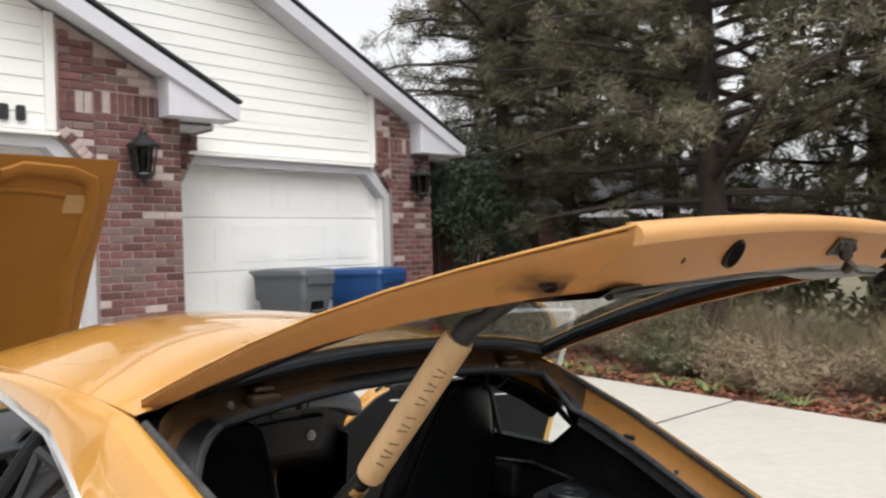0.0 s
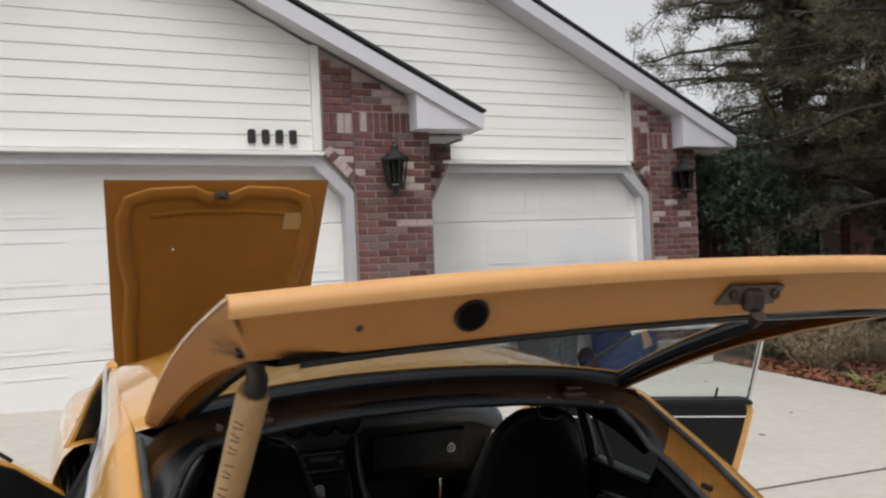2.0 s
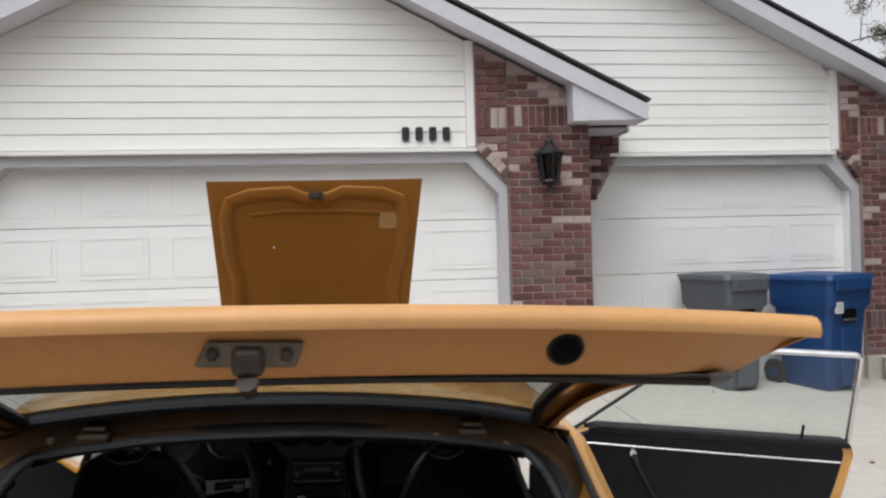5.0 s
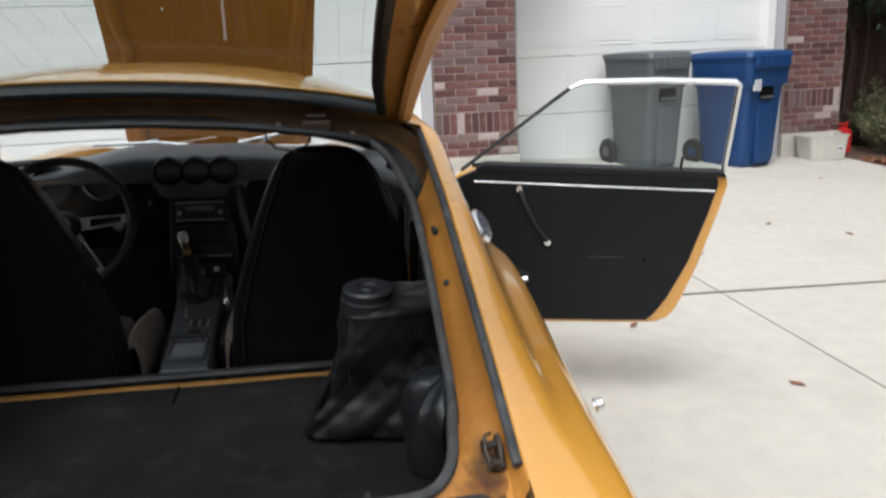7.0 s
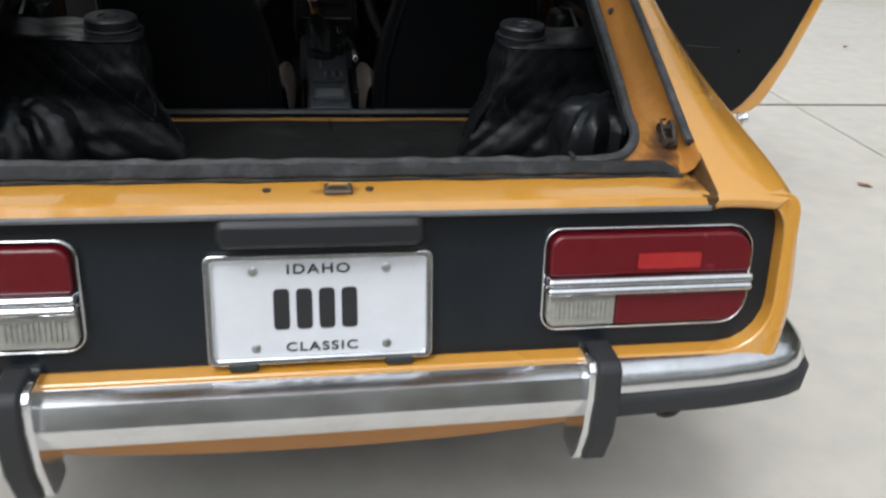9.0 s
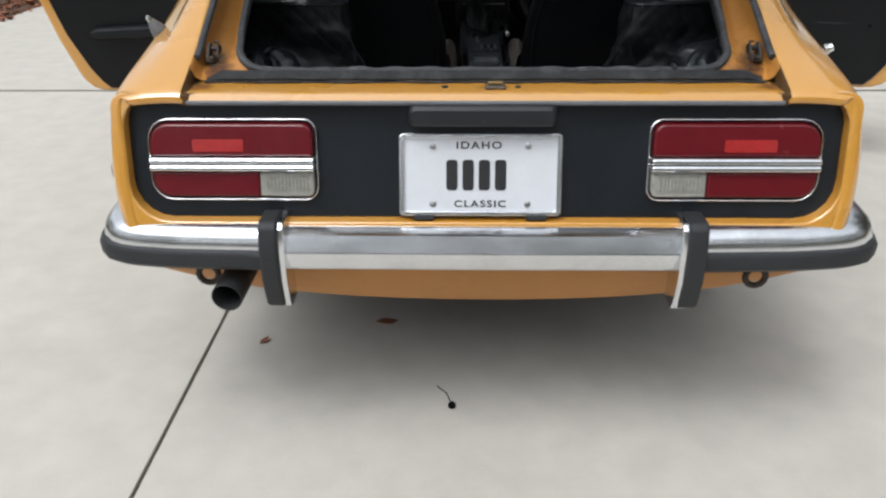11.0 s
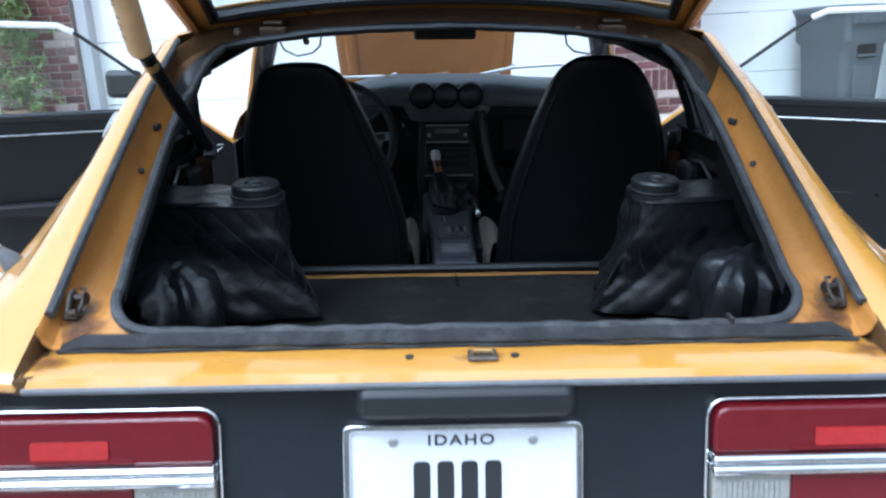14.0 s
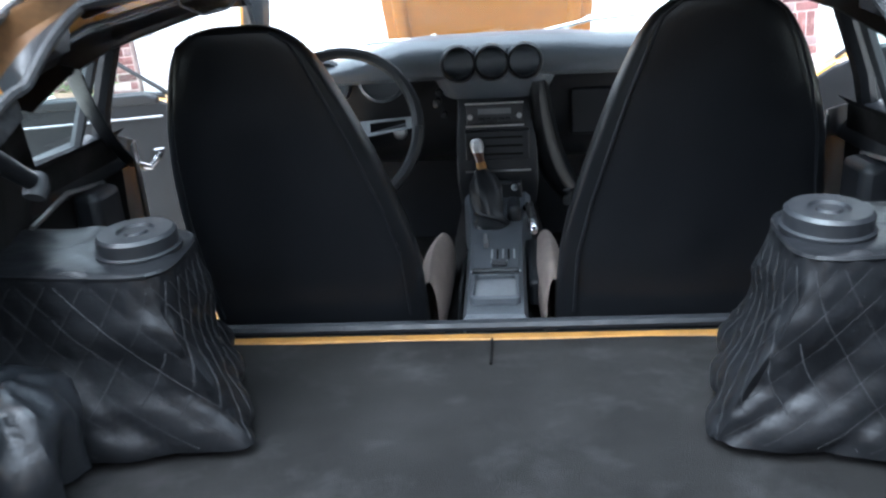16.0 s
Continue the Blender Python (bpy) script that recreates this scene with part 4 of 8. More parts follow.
part("plate_frame", ring(round_rect(-0.158, 0.158, -0.080, 0.080, 0.010, 3), round_rect(-0.148, 0.148, -0.0705, 0.0705, 0.006, 3), -0.010, 0.004), M_chrome, plate, "thin chrome plate frame", mods=(("bevel", 0.002),))
for k in range(4):
    part("bar", prism(round_rect(-0.055 + k * 0.0315 - 0.011, -0.055 + k * 0.0315 + 0.011, -0.030, 0.029, 0.006, 3), -0.0055, -0.003), M_ink, plate, smooth=False)
words("lettering", "IDAHO", 0.0195, pose(-0.003, -0.0045, 0.0565, 90, 0, 0) @ Matrix.Diagonal((1.25, 1, 1, 1)), M_ink, plate)
words("lettering", "CLASSIC", 0.0185, pose(0.0, -0.0045, -0.0575, 90, 0, 0) @ Matrix.Diagonal((1.25, 1, 1, 1)), M_ink, plate)
for x, z in ((-0.092, 0.0555), (0.092, 0.0555), (-0.092, -0.057), (0.092, -0.057)):
    part("plate_screw", lathe([(0.0065, 0), (0.0065, 0.002), (0.003, 0.0035)], 10, pose(x, -0.004, z, 90, 0, 0)), M_steel, plate)
for x in (-0.11, 0.11):
    part("plate_pad", new_box((x, -0.006, -0.083), (0.04, 0.012, 0.012)), M_brubber, plate, mods=(("bevel", 0.003),))

# lower valance
rows = []
for z, dy in ((0.545, -0.050), (0.50, -0.030), (0.45, -0.014), (0.40, 0.006), (0.355, 0.035)):
    rows.append([(x, dy + 0.05 * (abs(x) / 0.7) ** 4, lerp(0.545, lerp(0.322, 0.365, (abs(x) / 0.68) ** 2), (0.545 - z) / 0.19)) for x in [0.70 * (2 * i / 16 - 1) for i in range(17)]])
part("rear_valance", grid(rows), M_paint_flat, car, "orange rear valance under the bumper", mods=(("solid", (0.006, 1)),))


# bumper: swept bars
def plan(t):
    """Half of the bumper's plan: place and outward way at t from the middle (0) to the end (1)."""
    keys = [(0.0, (0.0, -0.070)), (0.42, (0.41, -0.068)), (0.60, (0.600, -0.061)), (0.70, (0.706, -0.049)), (0.745, (0.740, -0.037)), (0.775, (0.756, -0.016)), (0.80, (0.762, 0.014)), (0.9, (0.768, 0.11)), (1.0, (0.774, 0.20))]
    for (a, p), (b, q) in zip(keys, keys[1:]):
        if t <= b:
            u = (t - a) / (b - a)
            return Vector((lerp(p[0], q[0], u), lerp(p[1], q[1], u), 0))
    return Vector((*keys[-1][1], 0))


def bar(name, t0, t1, profile, mat, label, s=1, n=22, parent=None):
    rows = []
    for i in range(n + 1):
        t = lerp(t0, t1, i / n)
        p, d = plan(abs(t)), (plan(min(1, abs(t) + 0.02)) - plan(max(0, abs(t) - 0.02))).normalized()
        out = Vector((d.y, -d.x, 0))
        if t < 0:
            p, out = Vector((-p.x, p.y, 0)), Vector((-out.x, out.y, 0))
        rise = 0.004 * smoothstep((abs(t) - 0.62) / 0.3)
        rows.append([(s * (p.x + out.x * o - (0.014 * smoothstep((abs(t) - 0.62) / 0.15) if s < 0 else 0.0)), p.y + out.y * o, z + rise) for o, z in profile])
    return part(name, grid(rows), mat, parent or car, label, mods=(("solid", (0.003, -1)),))


bar("bumper_centre", -0.42, 0.42, [(-0.035, 0.548), (0.0, 0.546), (0.020, 0.537), (0.032, 0.506), (0.033, 0.499), (0.028, 0.472), (0.018, 0.462), (-0.02, 0.459)], M_chrome, "scuffed chrome centre bumper bar")
for s in (1, -1):
    bar("bumper_corner", 0.42, 1.0, [(-0.05, 0.552), (-0.02, 0.553), (0.006, 0.548), (0.020, 0.538), (0.029, 0.520), (0.028, 0.500), (0.015, 0.494)], M_chrome, "chrome wraparound bumper corner", s)
    bar("bumper_rubber", 0.43, 1.0, [(0.022, 0.506), (0.035, 0.505), (0.041, 0.497), (0.040, 0.474), (0.026, 0.462), (-0.01, 0.459)], M_brubber, "black rubber bumper strip", s)
    ov = part("overrider", prism([(-0.040, 0.572), (-0.100, 0.572), (-0.112, 0.562), (-0.121, 0.520), (-0.122, 0.450), (-0.106, 0.392), (-0.092, 0.379), (-0.040, 0.379)], s * 0.411 - 0.0185, s * 0.411 + 0.0185, "x"), M_brubber, car, "black rubber-faced overrider", mods=(("bevel", 0.006),))
    part("overrider_chrome", prism([(-0.035, 0.566), (-0.092, 0.566), (-0.103, 0.556), (-0.111, 0.518), (-0.112, 0.450), (-0.098, 0.390), (-0.085, 0.374), (-0.035, 0.374)], s * 0.405 - 0.0228, s * 0.405 + 0.0228, "x"), M_chrome, ov, "chrome edge", mods=(("bevel", 0.003),))
    part("tow_eye", new_tube([(s * 0.572 + 0.021 * math.cos(a), -0.012, 0.409 + 0.021 * math.sin(a)) for a in [2 * math.pi * k / 14 for k in range(15)]], 0.0068, 8), M_greasy, car, "rusty tow eye")

# exhaust
ex = part("exhaust_pipe", new_tube([(-0.49, 0.65, 0.36), (-0.50, 0.2, 0.405), (-0.505, 0.02, 0.411), (-0.511, -0.100, 0.402)], 0.0285, 18, False), M_brubber, car, "blackened exhaust tailpipe", mods=(("solid", (0.003, 1)),))
part("exhaust_bore", lathe([(0.0265, 0), (0.0265, 0.002)], 16, pose(-0.508, -0.03, 0.407, 90, 0, 0)), M_dark, ex)

# hatch sill, channels and seals
sill_rows = []
for i in range(49):
    x = 0.553 * (2 * i / 48 - 1)
    sill_rows.append([(x, y, min(z, lerp(0.8, z, smoothstep((1 - abs(x) / 0.553) * 12)))) for y, z in ((-0.022, 0.785), (-0.016, 0.796), (-0.004, 0.799), (0.044, 0.799), (0.050, 0.801), (0.056, 0.811), (0.070, 0.816), (0.078, 0.80), (0.080, 0.60))])
part("hatch_sill", grid(sill_rows), M_paint, car, "orange rear sill below the hatch opening")
part("sill_rubber", grid([[(0.543 * (2 * i / 60 - 1), y + 0.0012 * math.sin(i * 0.9), lerp(0.800, z + 0.0045, smoothstep((1 - abs(2 * i / 60 - 1)) * 16))) for y, z in ((0.0495, 0.8015), (0.053, 0.8055), (0.057, 0.8115), (0.062, 0.816))] for i in range(61)]), M_rubber, car, "perished grey rubber along the sill", mods=(("solid", (0.003, 1)),))
part("sill_seal", new_tube([(0.540 * (2 * i / 20 - 1), 0.049 + 0.0015 * math.sin(i * 2.1), 0.8020) for i in range(21)], 0.0034, 7), M_rubber, car, "flattened grey rubber strip")
lt = part("latch_plate", new_box((0.024, 0.018, 0.802), (0.038, 0.030, 0.006)), M_zinc, car, "rusty steel hatch catch", mods=(("bevel", 0.002),))
part("latch_loop", new_tube([(0.010, 0.016, 0.803), (0.012, 0.016, 0.809), (0.036, 0.016, 0.809), (0.038, 0.016, 0.803)], 0.003, 6), M_brass, lt)
st_ = part("rust_stain", grid([[(-0.5, -0.5, 0), (0.5, -0.5, 0)], [(-0.5, 0.5, 0), (0.5, 0.5, 0)]]), M_rust_stain, car, "rust round the catch", smooth=False)
st_.matrix_local = Matrix.Translation((0.024, 0.019, 0.8003)) @ Matrix.Diagonal((0.085, 0.050, 1, 1))
for x in (-0.072, 0.067):
    part("rubber_plug", lathe([(0.0055, 0), (0.006, 0.0025), (0.003, 0.004)], 10, pose(x, 0.02, 0.799)), M_brubber, car)


def channel_w(y):
    return curve([(-0.03, 0.090), (0.1, 0.092), (0.6, 0.075), (0.9, 0.072)], y) - 0.032 * steep(y)


def steep(y):
    """How far the gutter has turned into an inward-facing wall."""
    return smoothstep((y - 0.06) / 0.22)


def channel_d(y):
    return 0.030 + 0.055 * steep(y)


ch, chw = [], []
for y in [0.2, 0.25, 0.3, 0.4, 0.5, 0.6, 0.68, 0.74]:
    xe, ze, w, d, k = curve(K_XE, y), curve(K_ZE, y), channel_w(y), channel_d(y), steep(y)
    ch.append([(xe, y, ze - 0.002), (xe - 0.005, y, ze - 0.006), (xe - 0.010, y, ze - 0.036), (xe - lerp(0.026, 0.018, k), y, ze - lerp(0.046, 0.060, k)), (xe - w + lerp(0.022, 0.012, k), y, ze - d - lerp(0.014, 0.002, k)), (xe - w + lerp(0.010, 0.004, k), y, ze - d)])
    chw.append([(xe - w + lerp(0.011, 0.005, k), y, ze - d - 0.001), (xe - w + 0.004, y, ze - d + 0.014), (xe - w + 0.002, y, ze - d + 0.015), (xe - w - 0.001, y, ze - d - 0.02)])
# the gutter widens into a shallow corner above the sill
foot = []
for y, (xi, yi, zi) in ((0.050, (0.400, 0.066, 0.8165)), (0.062, (0.425, 0.070, 0.8180)), (0.078, (0.450, 0.077, 0.8205)), (0.100, (0.477, 0.098, 0.832)), (0.130, (0.489, 0.130, 0.845)), (0.165, (0.498, 0.165, 0.839))):
    xe, ze = curve(K_XE, y), curve(K_ZE, y)
    a, sag = (xe - 0.010, y, max(0.8010, ze - 0.036)), (y / 0.2) ** 2
    foot.append([(xe, y, ze - 0.002), (xe - 0.005, y, ze - 0.006), a] + [(lerp(a[0], xi, u), lerp(y, yi, u), lerp(a[2], zi, u) - sag * q) for u, q in ((0.33, 0.008), (0.67, 0.016), (1.0, 0.0))])
ch = foot + ch
both("channel_end", [[(curve(K_XE, y) + 0.002, y, curve(K_ZE, y) - 0.003), (curve(K_XE, y) - 0.003, y, curve(K_ZE, y) - 0.008), (curve(K_XE, y) - 0.006, y, 0.799), (0.556, y, 0.7970), (0.550, y, 0.7975), (0.545, y, 0.7980)] for y in (-0.018, -0.005, 0.01, 0.025, 0.045, 0.064)], M_corner, car, "dirty orange foot of the gutter")
for s in (-1, 1):
    part("gutter_foot", new_box((s * 0.5605, -0.010, 0.786), (0.019, 0.020, 0.022)), M_corner, car, "dirty end of the gutter", mods=(("bevel", 0.003),))
both("seal_skirt", chw, M_rubber, car, "grey rubber skirt of the seal")
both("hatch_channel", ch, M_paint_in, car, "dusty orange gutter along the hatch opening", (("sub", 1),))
HEAD = ((0.875, 0.0), (0.868, -0.012), (0.862, -0.034), (0.845, -0.037), (0.822, -0.039), (0.806, -0.041))


def header_z(x):
    return 1.238 - 0.060 * (abs(x) / 0.575) ** 2.2


corner, start = [], ch[-1]
turn = [(curve(K_XE, 0.87) - dx, yy, curve(K_ZE, 0.87) - 0.004 + dz) for (yy, dz), dx in zip(HEAD, (0.0, 0.004, 0.010, 0.026, 0.048, 0.066))]
stop = [(0.468, yy, header_z(0.468) + dz) for yy, dz in HEAD]
for k in range(9):
    u = k / 8
    corner.append([tuple((1 - u) ** 2 * a[c] + 2 * u * (1 - u) * b[c] + u * u * d[c] for c in range(3)) for a, b, d in zip(start, turn, stop)])
# the corner's shade is in the colours: dark orange wall, black ledge
both("channel_corner", [r[:4] for r in corner], M_corner, car, "scuffed orange corner of the gutter, darkened for shade")
both("corner_ledge", [r[3:] for r in corner], M_vinyl, car, "ledge in the gutter corner, its shade coloured black")
top_ch = []
for i in range(15):
    x = 0.468 * (2 * i / 14 - 1)
    top_ch.append([(x, yy, header_z(x) + dz) for yy, dz in HEAD])
# brown above, near black below: dirt plus the header's shade as colour
part("hatch_header", grid([r[:4] for r in top_ch]), M_header, car, "dirty orange gutter under the hatch hinges, browned for shade")
part("header_ledge", grid([r[3:] for r in top_ch]), M_dirt_shade, car, "dirty ledge below the gutter, shade in its dark colour")
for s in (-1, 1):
    hb = part("hinge_cover", new_box((s * 0.365, 0.826, 1.182), (0.058, 0.036, 0.028)), M_dirt_shade, car, "painted hinge block", mods=(("bevel", 0.006),))
    part("hinge_arm", new_box((s * 0.365, 0.86, 1.203), (0.042, 0.08, 0.010)), M_dirt_shade, hb, mods=(("bevel", 0.004),))
    for dx in (-0.075, 0.070):
        part("bolt", lathe([(0.008, 0), (0.008, 0.004), (0.005, 0.006)], 6, pose(s * 0.365 + dx, 0.817, header_z(0.365 + dx) - 0.040, 80, 0, 0)), M_bolt, hb)


def seal_path(n=10):
    pts = [(-0.41 + 0.82 * i / 24, 0.067 + 0.003 * math.sin(i * 1.7), 0.819 + 0.0025 * math.sin(i * 2.9)) for i in range(25)]
    side = [(0.450, 0.074, 0.822), (0.476, 0.096, 0.835), (0.488, 0.128, 0.848)]
    for y in [0.18, 0.25, 0.35, 0.45, 0.55, 0.65, 0.72]:
        side.append((curve(K_XE, y) - channel_w(y) - 0.002, y, curve(K_ZE, y) - channel_d(y) + 0.020))
    for r in corner[1:]:
        side.append((r[5][0] - 0.002, r[5][1] - 0.003, r[5][2] - 0.004))
    path = [(-x, y, z) for x, y, z in side[::-1]] + pts + side
    for _ in range(2):
        cut = [path[0]]
        for a, b in zip(path, path[1:]):
            cut += [tuple(lerp(p, q, k) for p, q in zip(a, b)) for k in (0.25, 0.75)]
        path = cut + [path[-1]]
    return path


part("hatch_seal", new_tube(seal_path(), 0.0078, 8), M_bead, car, "grey perished rubber seal round the opening")
part("seal_tab", new_box((0.370, 0.070, 0.824), (0.007, 0.020, 0.014)), M_ink, car, "black tab on the seal", mods=(("bevel", 0.002),))
rt = random.Random(4)
part("header_trim", new_tube([(0.468 * (2 * i / 30 - 1), 0.803, header_z(0.468 * (2 * i / 30 - 1)) - 0.044 + rt.uniform(-0.001, 0.001)) for i in range(31)], [0.008 + rt.uniform(-0.001, 0.002) for i in range(31)], 8), M_vinyl, car, "ragged black trim edge under the header")
for s in (-1, 1):
    part("gutter_seal", new_tube([(s * (curve(K_XE, y) - 0.007), y, curve(K_ZE, y) - 0.003) for y in [0.085, 0.1, 0.2, 0.3, 0.4, 0.5, 0.6, 0.7, 0.8, 0.85]], 0.0072, 8), M_bead, car, "thin grey rubber bead")
    bp = part("strut_bracket", prism([(0.098, 0.828), (0.108, 0.822), (0.134, 0.836), (0.142, 0.852), (0.134, 0.862), (0.118, 0.856)], s * 0.5475 - 0.004, s * 0.5475 + 0.004, "x"), M_greasy, car, "rusty greasy hatch strut bracket", mods=(("bevel", 0.003),))
    part("bracket_base", new_box((s * 0.541, 0.116, 0.829), (0.020, 0.034, 0.006), pose(0, 0, 0)), M_dirt_shade, bp, mods=(("bevel", 0.003),))
    part("stud", new_tube([(s * 0.550, 0.128, 0.850), (s * 0.530, 0.124, 0.850), (s * 0.526, 0.123, 0.850)], [0.0055, 0.0055, 0.009], 10), M_greasy, bp)
    part("stud", new_tube([(s * 0.550, 0.108, 0.832), (s * 0.534, 0.104, 0.836), (s * 0.530, 0.103, 0.837)], [0.005, 0.005, 0.008], 10), M_bolt, bp)
    part("bracket_clip", new_tube([(s * 0.533, 0.100, 0.832), (s * 0.527, 0.112, 0.848), (s * 0.529, 0.130, 0.862), (s * 0.540, 0.138, 0.860)], 0.0022, 6), M_greasy, bp)
    # grease and rust round the bracket and in the foot of the gutter
    for (x, y, z), (sx, sy), mat, what in (((0.530, 0.116, 0.834), (0.075, 0.115), M_grease, "grease"), ((0.522, 0.086, 0.8185), (0.10, 0.07), M_rust_stain, "rust"), ((0.545, 0.060, 0.8045), (0.07, 0.045), M_grease, "grease"), ((0.540, 0.018, 0.8022), (0.075, 0.060), M_rust_stain, "rust")):
        st_ = part(what + "_stain", grid([[(-0.5, -0.5, 0), (0.5, -0.5, 0)], [(-0.5, 0.5, 0), (0.5, 0.5, 0)]]), mat, car, "dark " + what + " in the gutter", smooth=False)
        st_.matrix_local = Matrix.Translation((s * x, y, z)) @ Matrix.Rotation(s * (0.17 if y > 0.03 else 0.0), 4, "Y") @ Matrix.Rotation(radians(26 if y > 0.07 else 12 if y > 0.03 else 0), 4, "X") @ Matrix.Diagonal((sx, sy, 1, 1))
    for y in (0.47,):
        part("channel_buffer", lathe([(0.006, 0), (0.006, 0.002), (0.003, 0.003)], 10, pose(s * (curve(K_XE, y) - 0.024), y, curve(K_ZE, y) - 0.062, 25, -s * 40, 0)), M_brubber, car)
    part("channel_catch", new_box((s * 0.560, 0.60, 1.018), (0.010, 0.03, 0.012), None), M_brubber, car, mods=(("bevel", 0.003),))

# roof
rr = []
for y, zc, xw, ze in ((0.872, 1.240, 0.585, 1.180), (0.95, 1.256, 0.590, 1.186), (1.1, 1.274, 0.597, 1.190), (1.3, 1.284, 0.600, 1.190), (1.5, 1.282, 0.598, 1.182), (1.65, 1.270, 0.590, 1.165), (1.76, 1.250, 0.578, 1.142)):
    bow = 0.085 * smoothstep((y - 1.55) / 0.2)
    rr.append([(xw * (2 * i / 16 - 1) * (1 + 0.25 * bow * abs(2 * i / 16 - 1) ** 6), y + bow * abs(2 * i / 16 - 1) ** 5, ze + (zc - ze) * (1 - abs(2 * i / 16 - 1) ** 2.3)) for i in range(17)])
rf = part("roof", grid(rr), M_paint, car, "glossy orange roof panel", mods=(("solid", (0.006, -1)),))
hl = [[(x * 0.985, y + 0.004, z - 0.028 - 0.012 * (abs(x) < 0.5)) for x, y, z in r] for r in rr]
hl[0] = [(x * 0.80, 0.806, z - 0.042) for x, y, z in rr[0]]
part("headliner", grid(hl), M_vinyl, car, "black quilted headliner")
for s in (-1, 1):
    dr = [(s * x, y, z) for x, y, z in DRIP]
    part("drip_moulding", new_tube(dr, 0.0105, 8), M_bright, car, "bright chrome drip moulding")
    part("roof_rail", grid([[(s * x * k, y, z + dz) for k, dz in ((0.985, 0.008), (1.0, -0.006), (0.97, -0.03), (0.93, -0.035))] for x, y, z in [(abs(a), b, c) for a, b, c in dr[:6]]]), M_vinyl, car, mods=(("solid", (0.004, -1)),))
    part("window_ledge", grid([[(s * 0.734, y, 0.908), (s * 0.700, y, 0.903), (s * 0.655, y, 0.850)] for y in (0.81, 0.9, 1.05, 1.22)]), M_vinyl, car, "black ledge below the quarter window", mods=(("solid", (0.004, 0)),))
    # quarter window
    q = [(0.650, 1.13, 1.075), (0.656, 0.97, 1.065), (0.672, 0.89, 1.035), (0.694, 0.842, 0.985), (0.707, 0.836, 0.950), (0.716, 0.85, 0.918), (0.718, 0.89, 0.906), (0.724, 1.13, 0.900)]
    gw = bmesh.new()
    gw.faces.new([gw.verts.new((s * (x - 0.012), y, z)) for x, y, z in q])
    g = part("quarter_glass", gw, M_glass, car, "fixed quarter window pane", smooth=False)
    g.visible_shadow = False
    part("quarter_frame", new_tube([(s * (x - 0.012), y, z) for x, y, z in q + [q[0]]], 0.011, 6), M_brubber, car, "black quarter window rubber")
    part("centre_pillar", new_tube([(s * 0.710, 1.225, 0.90), (s * 0.688, 1.21, 0.965), (s * 0.640, 1.185, 1.06), (s * 0.618, 1.17, 1.10)], 0.018, 8), M_vinyl, car, "black trimmed door pillar")
    part("door_jamb", grid([[(s * 0.79, 1.245, z), (s * 0.765, 1.252, z), (s * 0.74, 1.255, z)] for z in (0.28, 0.45, 0.65, 0.80, 0.845)]), M_paint_in, car, "orange door jamb", mods=(("solid", (0.004, 1)),))
    part("pillar_trim", grid([[(s * 0.739, 1.255, z), (s * 0.70, 1.245, z), (s * 0.66, 1.215, z), (s * 0.628, 1.185, z), (s * 0.612, 1.14, z)] for z in (0.30, 0.45, 0.65, 0.86, 0.902)]), M_vinyl, car, "black vinyl pillar trim", mods=(("solid", (0.004, 1)),))
    # front pillar
    fp = [(0.598, 1.86, 1.150), (0.622, 1.93, 1.105), (0.652, 2.00, 1.035), (0.676, 2.06, 0.957), (0.705, 2.13, 0.870), (0.735, 2.19, 0.785)]
    part("front_pillar", new_tube([(s * x, y, z) for x, y, z in fp], [0.016, 0.013, 0.013, 0.014, 0.018, 0.020], 8), M_paint, car, "orange windscreen pillar")
    part("pillar_lining", grid([[(s * (x - 0.002), y - 0.012, z - 0.004), (s * (x - 0.022), y - 0.014, z - 0.010), (s * (x - 0.048), y - 0.004, z - 0.016), (s * (x - 0.056), y + 0.03, z - 0.010)] for x, y, z in fp]), M_vinyl, car, "black lining of the windscreen pillar", mods=(("solid", (0.006, -1)),))
    part("rocker_sill", grid([[(s * x, y, z) for x, z in ((0.60, 0.24), (0.74, 0.235), (0.775, 0.27), (0.775, 0.335), (0.73, 0.35), (0.62, 0.35))] for y in (1.2, 1.6, 2.06)]), M_paint, car, "orange rocker sill", mods=(("solid", (0.004, -1)),))

# windscreen, cowl, front wings
ws = []
for k in range(7):
    u = k / 6
    ws.append([(lerp(0.565, 0.69, u) * (2 * i / 12 - 1), lerp(1.76, 2.42, u) - 0.16 * (2 * i / 12 - 1) ** 2 * u, lerp(1.245 - 0.105 * abs(2 * i / 12 - 1) ** 2.3, 0.895, u)) for i in range(13)])
g = part("windscreen", grid(ws), M_wglass, car, "raked windscreen")
g.visible_shadow = False
part("screen_rubber", new_tube(ws[0] + [r[-1] for r in ws[1:]] + ws[-1][::-1][1:] + [r[0] for r in ws[::-1][1:]], 0.010, 6), M_brubber, car, "black windscreen rubber")
part("cowl", grid([[(0.72 * (2 * i / 12 - 1), y - 0.14 * (2 * i / 12 - 1) ** 2, z - 0.06 * (2 * i / 12 - 1) ** 2) for i in range(13)] for y, z in ((2.40, 0.885), (2.50, 0.890), (2.60, 0.885), (2.62, 0.84))]), M_paint, car, "orange cowl")
